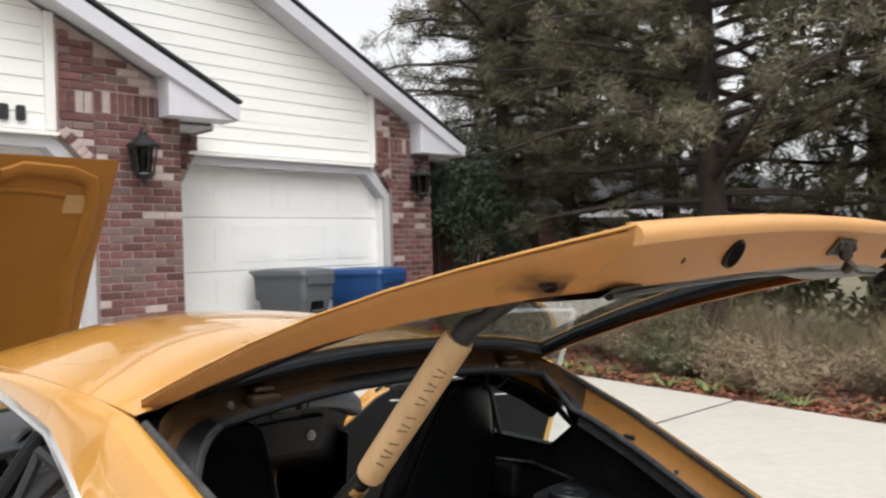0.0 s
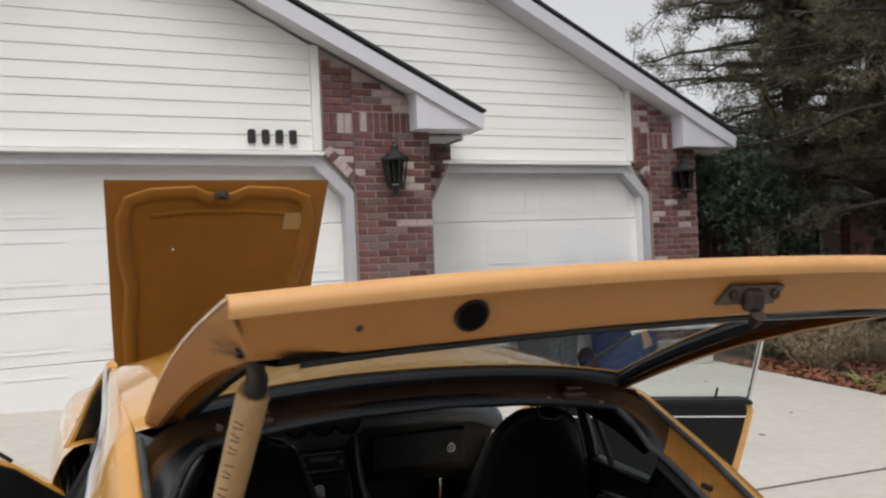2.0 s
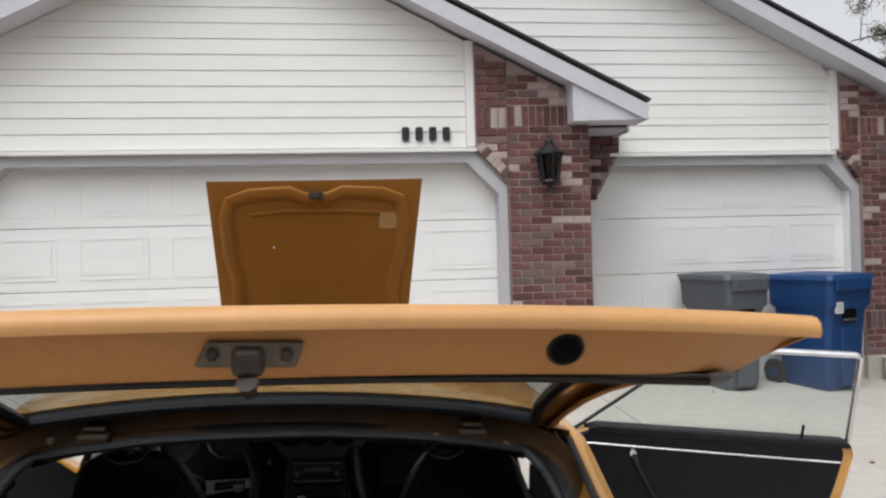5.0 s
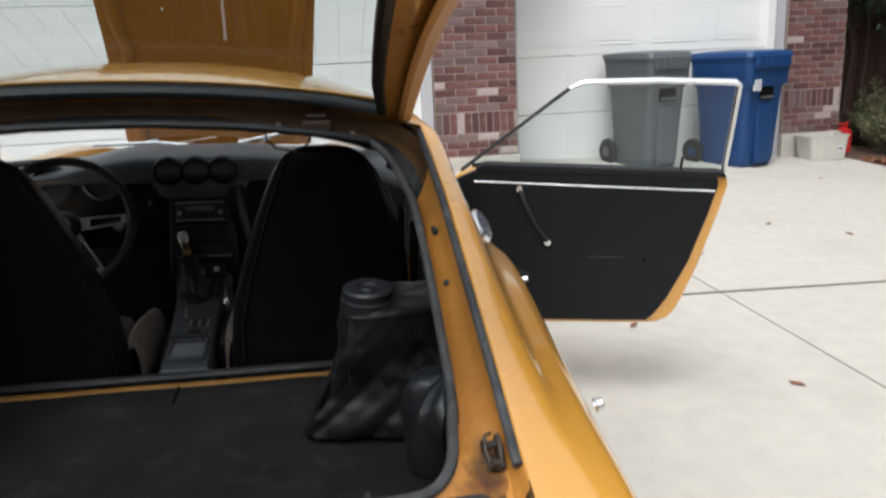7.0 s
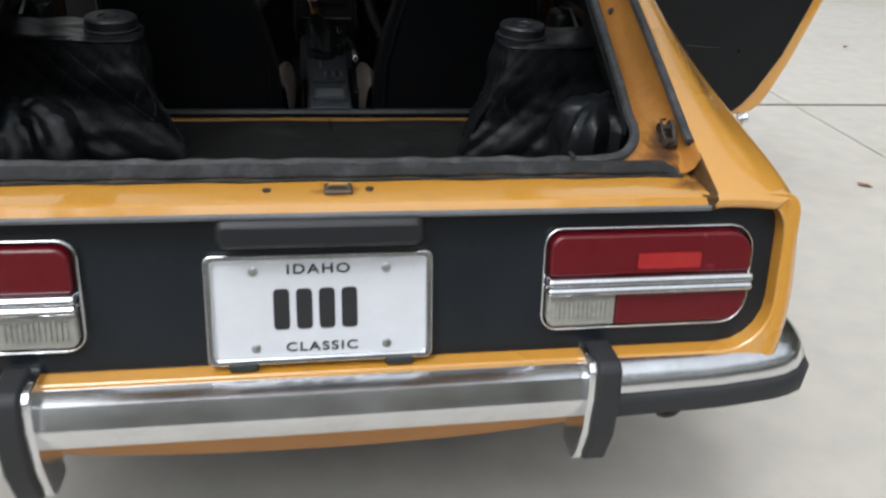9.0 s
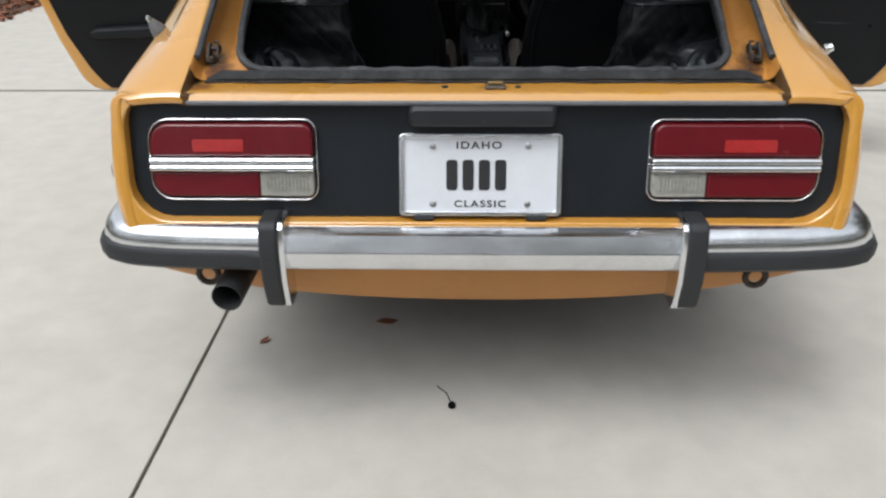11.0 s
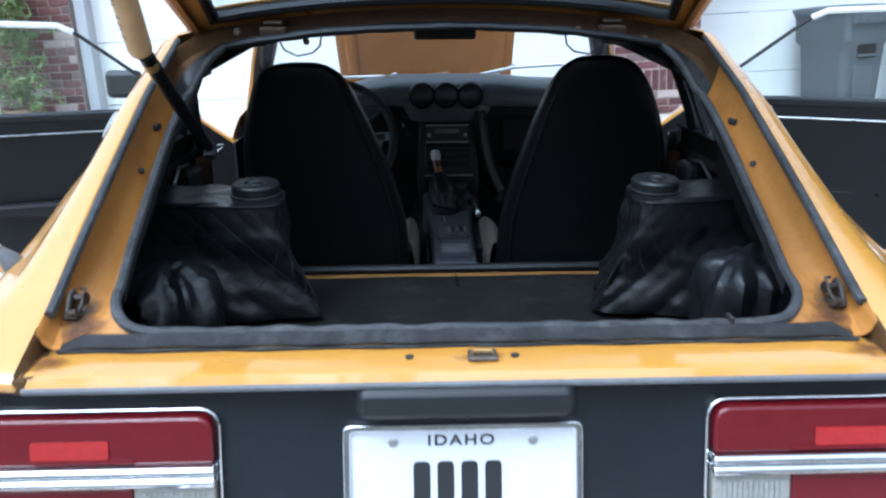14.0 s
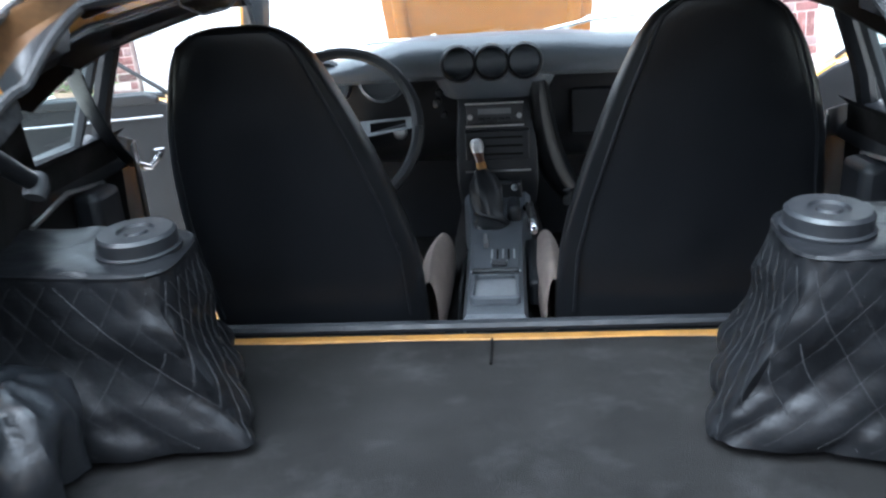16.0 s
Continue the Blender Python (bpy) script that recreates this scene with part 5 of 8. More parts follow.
for s, x0, x1, zr in ((-1, -0.36, 0.07, -0.03), (1, 0.15, 0.53, 0.035)):
    w = part("wiper", new_tube([(x0, 2.27, 0.958), ((x0 + x1) / 2, 2.32, 0.972 + zr * 0.5), (x1, 2.29, 0.968 + zr)], 0.007, 6), M_steel, car, "steel wiper blade")
    part("wiper_arm", new_tube([(x0 + 0.02, 2.42, 0.905), ((x0 + x1) / 2, 2.34, 0.982 + zr * 0.5)], 0.005, 6), M_steel, w)
fw = []
for y, zt in ((2.04, 0.885), (2.3, 0.880), (2.6, 0.872), (3.0, 0.855), (3.4, 0.82), (3.7, 0.77), (3.9, 0.71), (4.0, 0.64)):
    h = curve(K_HX, y)
    arch = 0.30 if abs(y - 3.1) < 0.3 else 0.0
    fw.append([(h - 0.08, y, 0.30 + arch * 0.7), (h - 0.01, y, 0.44 + arch * 0.5), (h, y, 0.60), (h - 0.006, y, 0.70 if zt > 0.75 else zt - 0.06), (h - 0.05, y, zt - 0.03), (h - 0.12, y, zt), (h - 0.19, y, zt - 0.015), (h - 0.21, y, zt - 0.05)])
both("front_wing", fw, M_paint, car, "orange front wing", (("sub", 1), ("solid", (0.004, -1))))
nose = [[(x * 0.62, 4.0 + 0.10 * (1 - x * x) - 0.02 * k, z) for x in [2 * i / 10 - 1 for i in range(11)]] for k, z in enumerate((0.64, 0.58, 0.45, 0.35))]
part("nose", grid(nose), M_paint, car, "orange nose panel", mods=(("solid", (0.01, 1)),))
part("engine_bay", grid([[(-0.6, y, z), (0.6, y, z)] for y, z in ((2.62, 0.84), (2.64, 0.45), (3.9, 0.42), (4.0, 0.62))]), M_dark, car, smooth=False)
for s in (-1, 1):
    for y in (0.86, 3.10):
        wh = part("wheel", lathe([(0.15, -0.09), (0.27, -0.085), (0.30, -0.06), (0.305, 0.0), (0.30, 0.06), (0.27, 0.085), (0.15, 0.09)], 26, pose(s * 0.69, y, 0.305, 0, 90, 0)), M_tyre, car, "black road wheel")
        part("rim", lathe([(0.02, -0.05), (0.17, -0.06), (0.18, -0.085), (0.18, 0.085), (0.17, 0.06), (0.02, 0.05)], 20, pose(s * 0.69, y, 0.305, 0, 90, 0)), M_steel, wh)
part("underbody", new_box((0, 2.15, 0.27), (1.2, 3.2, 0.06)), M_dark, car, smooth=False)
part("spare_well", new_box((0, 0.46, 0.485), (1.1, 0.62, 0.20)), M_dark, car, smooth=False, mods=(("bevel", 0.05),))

# hood, raised on its front hinges
HC = [Vector((-0.600, 3.51, 1.812)), Vector((0.548, 3.51, 1.866)), Vector((0.50, 3.93, 0.72)), Vector((-0.52, 3.93, 0.70))]


def hood_point(u, v, out=0.0):
    """u across from -1 to 1, v from the top edge (0) to the hinge (1); out pushes towards the cabin."""
    a, b = HC[0].lerp(HC[3], v), HC[1].lerp(HC[2], v)
    p = a.lerp(b, (u + 1) / 2)
    p.y += 0.05 * (1 - u * u) * 0.6 + 0.03 * math.sin(math.pi * v) - out
    p.z += 0.012 * (1 - u * u) * (1 - v) * 0
    return p


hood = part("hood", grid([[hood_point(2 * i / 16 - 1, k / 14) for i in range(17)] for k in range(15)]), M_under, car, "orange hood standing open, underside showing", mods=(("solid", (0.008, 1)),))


def hood_strip(name, path, w, d, label=""):
    rows = []
    for k, (u, v) in enumerate(path):
        u0, v0 = path[max(0, k - 1)]
        u1, v1 = path[min(len(path) - 1, k + 1)]
        du, dv = (u1 - u0) * 0.56, (v1 - v0) * 1.2
        L = math.hypot(du, dv) or 1
        nu, nv = -dv / L / 0.56, du / L / 1.2
        rows.append([hood_point(u + nu * w * a, v + nv * w * a, d * b) for a, b in ((-1, 0), (-0.7, 0.8), (-0.3, 1), (0.3, 1), (0.7, 0.8), (1, 0))])
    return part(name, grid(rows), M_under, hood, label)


hood_strip("hood_frame", [(-0.83, 1.0), (-0.84, 0.7), (-0.80, 0.5), (-0.86, 0.36), (-0.86, 0.18), (-0.80, 0.095), (-0.62, 0.065), (-0.25, 0.055), (-0.12, 0.085), (0.0, 0.09), (0.12, 0.085), (0.25, 0.055), (0.62, 0.065), (0.80, 0.095), (0.86, 0.18), (0.86, 0.36), (0.80, 0.5), (0.84, 0.7), (0.83, 1.0)], 0.040, 0.022, "pressed stiffening frame")
hood_strip("hood_rib", [(-0.62, 0.16), (-0.3, 0.145), (0.3, 0.145), (0.62, 0.16)], 0.012, 0.008)
pa = hood_point(0.0, 0.07, 0.03)
hk = part("hood_latch", new_box(pa, (0.075, 0.02, 0.04)), M_greasy, hood, "steel hood latch", mods=(("bevel", 0.004),))
part("latch_pin", new_tube([pa + Vector((0, -0.005, 0)), pa + Vector((0.005, -0.07, -0.012))], [0.012, 0.007], 8), M_brubber, hk)
rows = [[hood_point(u, v, 0.004) for u in (0.62, 0.80)] for v in (0.155, 0.235)]
part("sticker", grid(rows), M_label, hood, "faded pale sticker")
part("pale_chip", lathe([(0.006, 0), (0.006, 0.003)], 8, Matrix.Translation(hood_point(-0.42, 0.32, 0.006)) @ pose(0, 0, 0, 90, 0, 0)), M_plate, hood)


# hatch, raised
def hatch_point(s, u, drop=0.0):
    """s across from -1 to 1, u from the hinge (0) to the tail (1)."""
    w = lerp(0.568, 0.564, u)
    bow = 1 - abs(s) ** 2.2
    y = lerp(0.885, -0.028, u) - bow * 0.022 * u
    z = lerp(1.196, 1.508, u) + bow * lerp(0.054, 0.021, u) + 0.030 * math.sin(math.pi * u)
    w -= 0.022 * u * max(0, s) + 0.012 * math.sin(math.pi * u) * max(0, s)
    z += 0.014 * u * s          # the hatch sags towards its propped side
    return Vector((s * w, y + drop * 0.30, z - drop * 0.95))


U0, U1 = 0.058, 0.775      # window limits


def sg(u):
    return curve([(0.0, 0.88), (0.058, 0.88), (0.775, 0.79), (1, 0.79)], u)


us = [0.0, 0.03, U0, 0.2, 0.35, 0.5, 0.65, U1, 0.86, 0.93, 1.0]
skin = bmesh.new()
cols = 21
vs = []
for u in us:
    g_ = sg(u)
    ss = [-1, -0.97] + [lerp(-g_, g_, k / (cols - 5)) for k in range(cols - 4)] + [0.97, 1]
    vs.append([skin.verts.new(hatch_point(s, u)) for s in ss])
for j in range(len(us) - 1):
    for i in range(cols - 1):
        if us[j] >= U0 and us[j + 1] <= U1 and 2 <= i < cols - 3:
            continue
        skin.faces.new((vs[j][i], vs[j][i + 1], vs[j + 1][i + 1], vs[j + 1][i]))
hatch = part("hatch", skin, M_paint, car, "orange rear hatch standing open", mods=(("solid", (0.004, 1)),))
hin = bmesh.new()
vs = []
for u in us[:-1]:
    g_ = sg(u)
    d = 0.030 if u > 0.02 else 0.024
    rim = lerp(1.0, lerp(0.965, 0.915, u), 0.6) - 0.010
    ss = [-rim, -rim + 0.03] + [lerp(-g_, g_, k / (cols - 5)) for k in range(cols - 4)] + [rim - 0.03, rim]
    vs.append([hin.verts.new(hatch_point(s, u, d * (0.6 if abs(s) > 0.9 else 1.0) + (0.012 if u > 0.9 else 0))) for s in ss])
for j in range(len(us) - 2):
    for i in range(cols - 1):
        if us[j] >= U0 and us[j + 1] <= U1 and 2 <= i < cols - 3:
            continue
        hin.faces.new((vs[j][i], vs[j][i + 1], vs[j + 1][i + 1], vs[j + 1][i]))
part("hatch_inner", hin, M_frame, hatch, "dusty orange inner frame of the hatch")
# side and hinge flanges
def side_row(s, u):
    """From the skin's edge down and inwards to the foot of the side face."""
    return [hatch_point(s * lerp(1.0, lerp(0.965, 0.915, u), k), u, 0.002 + (0.026 + 0.028 * u) * k) for k in (0.0, 0.25, 0.6, 1.0)]


part("hatch_edge", grid([[hatch_point(2 * i / 20 - 1, 0.0), hatch_point((2 * i / 20 - 1) * 0.99, 0.0, 0.024)] for i in range(21)]), M_paint_in, hatch)
# tail face of the hatch: lip and upright face with holes
tf, lip = [], []
for i in range(25):
    s = 2 * i / 24 - 1
    e = hatch_point(s, 1.0)
    c = 0.045 * abs(s) ** 5
    lip.append([e + Vector((0, 0.010, 0.0045)), e + Vector((0, 0.0, 0.0035)), e + Vector((0, -0.006, -0.001)), e + Vector((0, -0.0085, -0.008)), e + Vector((0, -0.006, -0.015)), e + Vector((-0.004 * s, 0.004, -0.016))])
    tf.append([e + Vector((-0.004 * s, 0.003, -0.0145)), e + Vector((-0.010 * s, 0.010 + 0.3 * c, -0.020)), e + Vector((-0.022 * s, 0.022 + 0.6 * c, -0.040)), e + Vector((-0.034 * s, 0.035 + c, -0.061)), e + Vector((-0.036 * s, 0.043 + c, -0.065)), e + Vector((-0.04 * s, 0.085 + c, -0.056))])
# side faces run on to the rounded tail corners
for s, col in ((-1, tf[0]), (1, tf[-1])):
    rows = [side_row(s, u) + [hatch_point(s * lerp(0.945, 0.890, u), u, 0.028 + 0.028 * u)] for u in us if u < 0.9]
    last = [hatch_point(s, 1.0, 0.002), col[0]] + col[2:5]
    rows.append([p.lerp(q, 0.5) for p, q in zip(rows[-1], last)])
    part("hatch_edge", grid(rows + [last]), M_paint_flat, hatch, "orange side face of the hatch", mods=(("solid", (0.003, -1)),))
bm = grid(lip)
bm.verts.ensure_lookup_table()
for k in (0, len(lip) - 1):
    bm.faces.new([bm.verts[k * len(lip[0]) + j] for j in range(len(lip[0]))])
# the upturned lip is coloured paler where it mirrors the sky
part("hatch_lip", bm, M_lip_sky, hatch, "rolled orange edge of the hatch")
tface = part("hatch_tail_face", grid(tf), M_paint_flat, hatch, "orange end face of the hatch with round holes")
for s in (-1, 1):
    e = hatch_point(s * 0.54, 1.0) + Vector((-0.030 if s < 0 else -0.004, 0.0205 if s > 0 else 0.0225, -0.037 if s > 0 else -0.041))
    part("hole_rim", lathe([(0.0180, -0.004), (0.0180, 0.0012), (0.0168, 0.0022), (0.0150, 0.001)], 24, Matrix.Translation(e) @ pose(0, 0, 0, 118, 0, 0)), M_vinyl, tface, "rubber ring")
    # a flat disc; the shade inside the hole is its black colour
    part("hole", lathe([(0.0150, -0.003), (0.0150, 0.0018)], 20, Matrix.Translation(e) @ pose(0, 0, 0, 118, 0, 0)), M_dark, tface)
    e2 = hatch_point(s * 0.948, 0.885, 0.034)
    part("strut_hole", lathe([(0.013, -0.004), (0.012, 0.001), (0.006, 0.002)], 14, Matrix.Translation(e2) @ pose(0, 0, 0, 0, s * 90, 0)), M_dark, hatch, "greasy dark strut mounting hole")
for s in (-1, 1):
    u0, u1 = hatch_point(s * 0.972, 0.885, 0.018), hatch_point(s * 0.915, 0.885, 0.052)
    along = (hatch_point(s * 0.945, 0.95, 0.034) - hatch_point(s * 0.945, 0.82, 0.034)).normalized()
    across = (u1 - u0).normalized()
    out = along.cross(across).normalized() * (-s)
    if out.x * s < 0:
        out = -out
    st_ = part("grease_stain", grid([[(-0.5, -0.5, 0), (0.5, -0.5, 0)], [(-0.5, 0.5, 0), (0.5, 0.5, 0)]]), M_grease, hatch, "dark grease round the strut hole", smooth=False)
    st_.matrix_local = Matrix.Translation(u0.lerp(u1, 0.5) + out * 0.0085) @ Matrix((along, across, along.cross(across))).transposed().to_4x4() @ Matrix.Diagonal((0.13, 0.055, 1, 1))
e = hatch_point(0.0, 1.0) + Vector((0.010, 0.020, -0.040))
bm = prism([(-0.046, -0.013), (0.040, -0.013), (0.047, 0.013), (-0.034, 0.013)], -0.003, 0.003)
bm.transform(Matrix.Translation(e + Vector((0, -0.003, 0.002))) @ Matrix.Rotation(radians(28), 4, "X"))
hl_ = part("hatch_latch", bm, M_zinc, tface, "greasy steel hatch latch", mods=(("bevel", 0.002),))
part("latch_body", new_box(e + Vector((0, -0.008, -0.004)), (0.028, 0.014, 0.026)), M_greasy, hl_, mods=(("bevel", 0.006),))
part("latch_tongue", new_tube([e + Vector((0, -0.016, -0.02)), e + Vector((0.002, -0.006, -0.032))], [0.010, 0.006], 8), M_greasy, hl_)
part("rust_chip", lathe([(0.004, 0), (0.003, 0.001)], 8, Matrix.Translation(hatch_point(-0.80, 1.0) + Vector((0.006, 0.021, -0.039))) @ pose(0, 0, 0, 118, 0, 0)), M_bolt, tface, "small rust chip")
for dx in (-0.030, 0.032):
    part("bolt", lathe([(0.006, 0), (0.006, 0.003), (0.004, 0.005)], 6, Matrix.Translation(e + Vector((dx, -0.008, 0.002))) @ pose(0, 0, 0, 90, 0, 0)), M_greasy, hl_)
# seal bead and window of the hatch
part("hatch_lining", grid([[hatch_point(lerp(-0.9, 0.9, i / 20), u, dp) for i in range(21)] for u, dp in ((U1 - 0.004, 0.022), (U1 + 0.012, 0.046), (0.88, 0.060), (0.940, 0.066), (0.955, 0.058))]), M_seat, hatch, "black lining under the tail of the hatch")
part("hatch_bead", new_tube([hatch_point(lerp(-0.86, 0.86, i / 20), 0.935 + 0.004 * math.sin(i * 1.3), 0.063) for i in range(21)], 0.007, 8), M_seat, hatch, "black seal under the hatch tail")
part("glass_rubber", new_tube([hatch_point(lerp(-sg(U0), sg(U0), i / 12), U0 + 0.01, 0.024) for i in range(13)] + [hatch_point(sg(u) * 0.985, u, 0.024) for u in (0.2, 0.35, 0.5, 0.65, U1 - 0.012)] + [hatch_point(lerp(sg(U1), -sg(U1), i / 12), U1 - 0.01, 0.024) for i in range(1, 13)] + [hatch_point(-sg(u) * 0.985, u, 0.024) for u in (0.65, 0.5, 0.35, 0.2, U0 + 0.01)], 0.013, 8), M_vinyl, hatch, "black rubber round the hatch glass")
hg = part("hatch_glass", grid([[hatch_point(lerp(-sg(u), sg(u), i / 12), u, 0.012) for i in range(13)] for u in (U0, 0.2, 0.35, 0.5, 0.65, U1)]), M_hglass, hatch, "tinted hatch window with fine heater lines")
hg.visible_shadow = False
for k in range(23):
    s = lerp(-0.92, 0.92, k / 22)
    part("heater_line", new_tube([hatch_point(s * sg(u), u, 0.0135) for u in (U0 + 0.02, 0.3, 0.5, 0.7, U1 - 0.03)], 0.00022, 3), M_tan, hg)
for s in (-1, 1):
    part("heater_wire", new_tube([(s * 0.262, 0.82, 1.182), (s * 0.268, 0.826, 1.155), (s * 0.285, 0.83, 1.140), (s * 0.318, 0.83, 1.134), (s * 0.345, 0.828, 1.147), (s * 0.358, 0.82, 1.178)], 0.0022, 5), M_brubber, hatch, "thin black looped wire")

# gas strut remains and the wooden prop
part("hatch_strut", new_tube([(-0.469, 0.615, 0.975), (-0.480, 0.53, 1.045), (-0.496, 0.395, 1.165)], [0.0105, 0.0128, 0.0132], 12), M_seat, car, "black hatch strut tube")
part("strut_band", new_tube([(-0.4935, 0.414, 1.143), (-0.4945, 0.405, 1.152)], 0.0130, 10), M_brass, car, "thin brass band")
part("strut_foot", lathe([(0.012, -0.016), (0.014, 0.0), (0.009, 0.014)], 10, pose(-0.469, 0.625, 0.967, -40, 0, 0)), M_brubber, car)
part("strut_rod", new_tube([(-0.488, 0.248, 1.358), (-0.488, 0.225, 1.382), (-0.494, 0.20, 1.392), (-0.502, 0.165, 1.412), (-0.520, 0.125, 1.432)], [0.014, 0.013, 0.010, 0.011, 0.010], 10), M_brubber, car, "black taped strut end")
prop = empty("wooden_prop", "pale wooden handle wedged over the strut to hold the hatch up", "prop", CAR)
pa, pb = Vector((-0.488, 0.243, 1.365)), Vector((-0.499, 0.386, 1.168))
part("handle", new_tube([pa.lerp(pb, t) for t in (0.0, 0.03, 0.5, 0.96, 0.99, 1.0)], [0.0185, 0.020, 0.020, 0.0195, 0.017, 0.013], 18), M_wood, prop)
ax = (pb - pa).normalized()
cr = Vector((-0.62, -0.78, 0.0)).normalized()
cr = (cr - ax * cr.dot(ax)).normalized()
tn = ax.cross(cr)
for k in range(15):
    t = 0.16 + k * 0.047
    if k in (6, 10):
        continue
    c0 = pa.lerp(pb, t) + cr * 0.0195
    part("ink_bar", new_tube([c0 + tn * 0.006 + ax * 0.002, c0 - tn * 0.006 - ax * (0.003 if k % 2 else -0.002)], 0.0009, 4), M_ink, prop)

# ---- cabin ----
CX = 0.035
part("load_floor", grid([[(x, y, z + 0.004 * noise.noise((x * 5, y * 5, 1))) for x in [0.70 * (2 * i / 18 - 1) for i in range(19)]] for y, z in ((0.080, 0.612), (0.2, 0.612), (0.35, 0.609), (0.5, 0.603), (0.65, 0.595), (0.8, 0.582), (0.92, 0.568), (1.022, 0.553), (1.027, 0.52))]), M_carpet, car, "worn charcoal carpet on the load floor", mods=(("solid", (0.008, -1)),))
part("carpet_seam", new_tube([(CX, 0.90, 0.573), (CX, 0.97, 0.563), (CX, 1.02, 0.556)], 0.0025, 5), M_dark, car)
part("floor_edge", new_box((0, 1.036, 0.545), (1.36, 0.022, 0.018)), M_lip, car, "orange metal lip at the front of the load floor", mods=(("bevel", 0.003),))
part("edge_trim", new_tube([(-0.68, 1.062, 0.561), (0, 1.062, 0.563), (0.68, 1.062, 0.565)], 0.011, 8), M_gloss, car, "black rolled edge trim")
part("bulkhead", new_box((0, 1.055, 0.42), (1.36, 0.012, 0.26)), M_carpet, car, smooth=False)
part("cabin_floor", grid([[(x, y, 0.30) for x in (-0.7, 0.7)] for y in (1.05, 1.7, 2.3)]), M_carpet, car)
part("firewall", grid([[(-0.7, 2.3, z), (0.7, 2.3, z)] for z in (0.30, 0.6, 0.9)]), M_vinyl, car, smooth=False)
sw = []
for y in [0.080, 0.13, 0.2, 0.3, 0.4, 0.5, 0.6, 0.68, 0.73]:
    xf, zf = curve(K_XE, y) - channel_w(y), curve(K_ZE, y) - channel_d(y) + 0.006
    sw.append([(xf, y, zf), (xf + 0.03, y, zf - 0.03), (0.60, y, lerp(zf, 0.61, 0.45)), (0.66, y, 0.72 if zf > 0.85 else 0.70), (0.68, y, 0.605)])
for y in (0.9, 1.05, 1.20):
    sw.append([(0.645, y, 0.925), (0.665, y, 0.91), (0.67, y, 0.80), (0.675, y, 0.70), (0.68, y, 0.58)])
both("side_trim", sw, M_carpet, car, "dark carpeted side trim")
for s in (-1, 1):
    part("upper_trim", grid([[(s * 0.500, 0.812, 1.100), (s * 0.585, 0.745, 1.055), (s * 0.675, 0.66, 0.93)], [(s * 0.535, 0.90, 1.165), (s * 0.615, 0.86, 1.10), (s * 0.665, 0.80, 0.925)]]), M_vinyl, car)
    part("tower_rod", new_tube([(s * 0.60, 0.79, 0.862), (s * 0.635, 0.95, 0.868), (s * 0.655, 1.10, 0.845)], 0.004, 5), M_steel, car, "thin steel rod")
    part("belt_reel", new_box((s * 0.64, 1.04, 0.80), (0.05, 0.09, 0.10)), M_plastic, car, mods=(("bevel", 0.015),))


st_ = part("seat_belt", grid([[(x - 0.018, y, z), (x + 0.018, y - 0.012, z - 0.006)] for x, y, z in ((-0.600, 0.985, 1.065), (-0.612, 1.03, 1.00), (-0.625, 1.10, 0.93), (-0.632, 1.17, 0.87), (-0.640, 1.215, 0.845))]), M_seat, car, "black seat belt webbing", mods=(("solid", (0.003, 0)),))
part("belt_tongue", new_tube([(-0.640, 1.215, 0.848), (-0.628, 1.235, 0.838), (-0.612, 1.250, 0.856), (-0.606, 1.252, 0.868), (-0.618, 1.246, 0.866)], 0.006, 8), M_chrome, st_, "chrome belt tongue")


def outline(corners, n, smooth):
    """A closed loop through four corners, n points a side, rounded by averaging."""
    pts = []
    for a, b in zip(corners, corners[1:] + corners[:1]):
        pts += [Vector((*a, 0)).lerp(Vector((*b, 0)), k / n) for k in range(n)]
    for _ in range(smooth):
        pts = [pts[i] * 0.5 + (pts[i - 1] + pts[(i + 1) % len(pts)]) * 0.25 for i in range(len(pts))]
    return pts


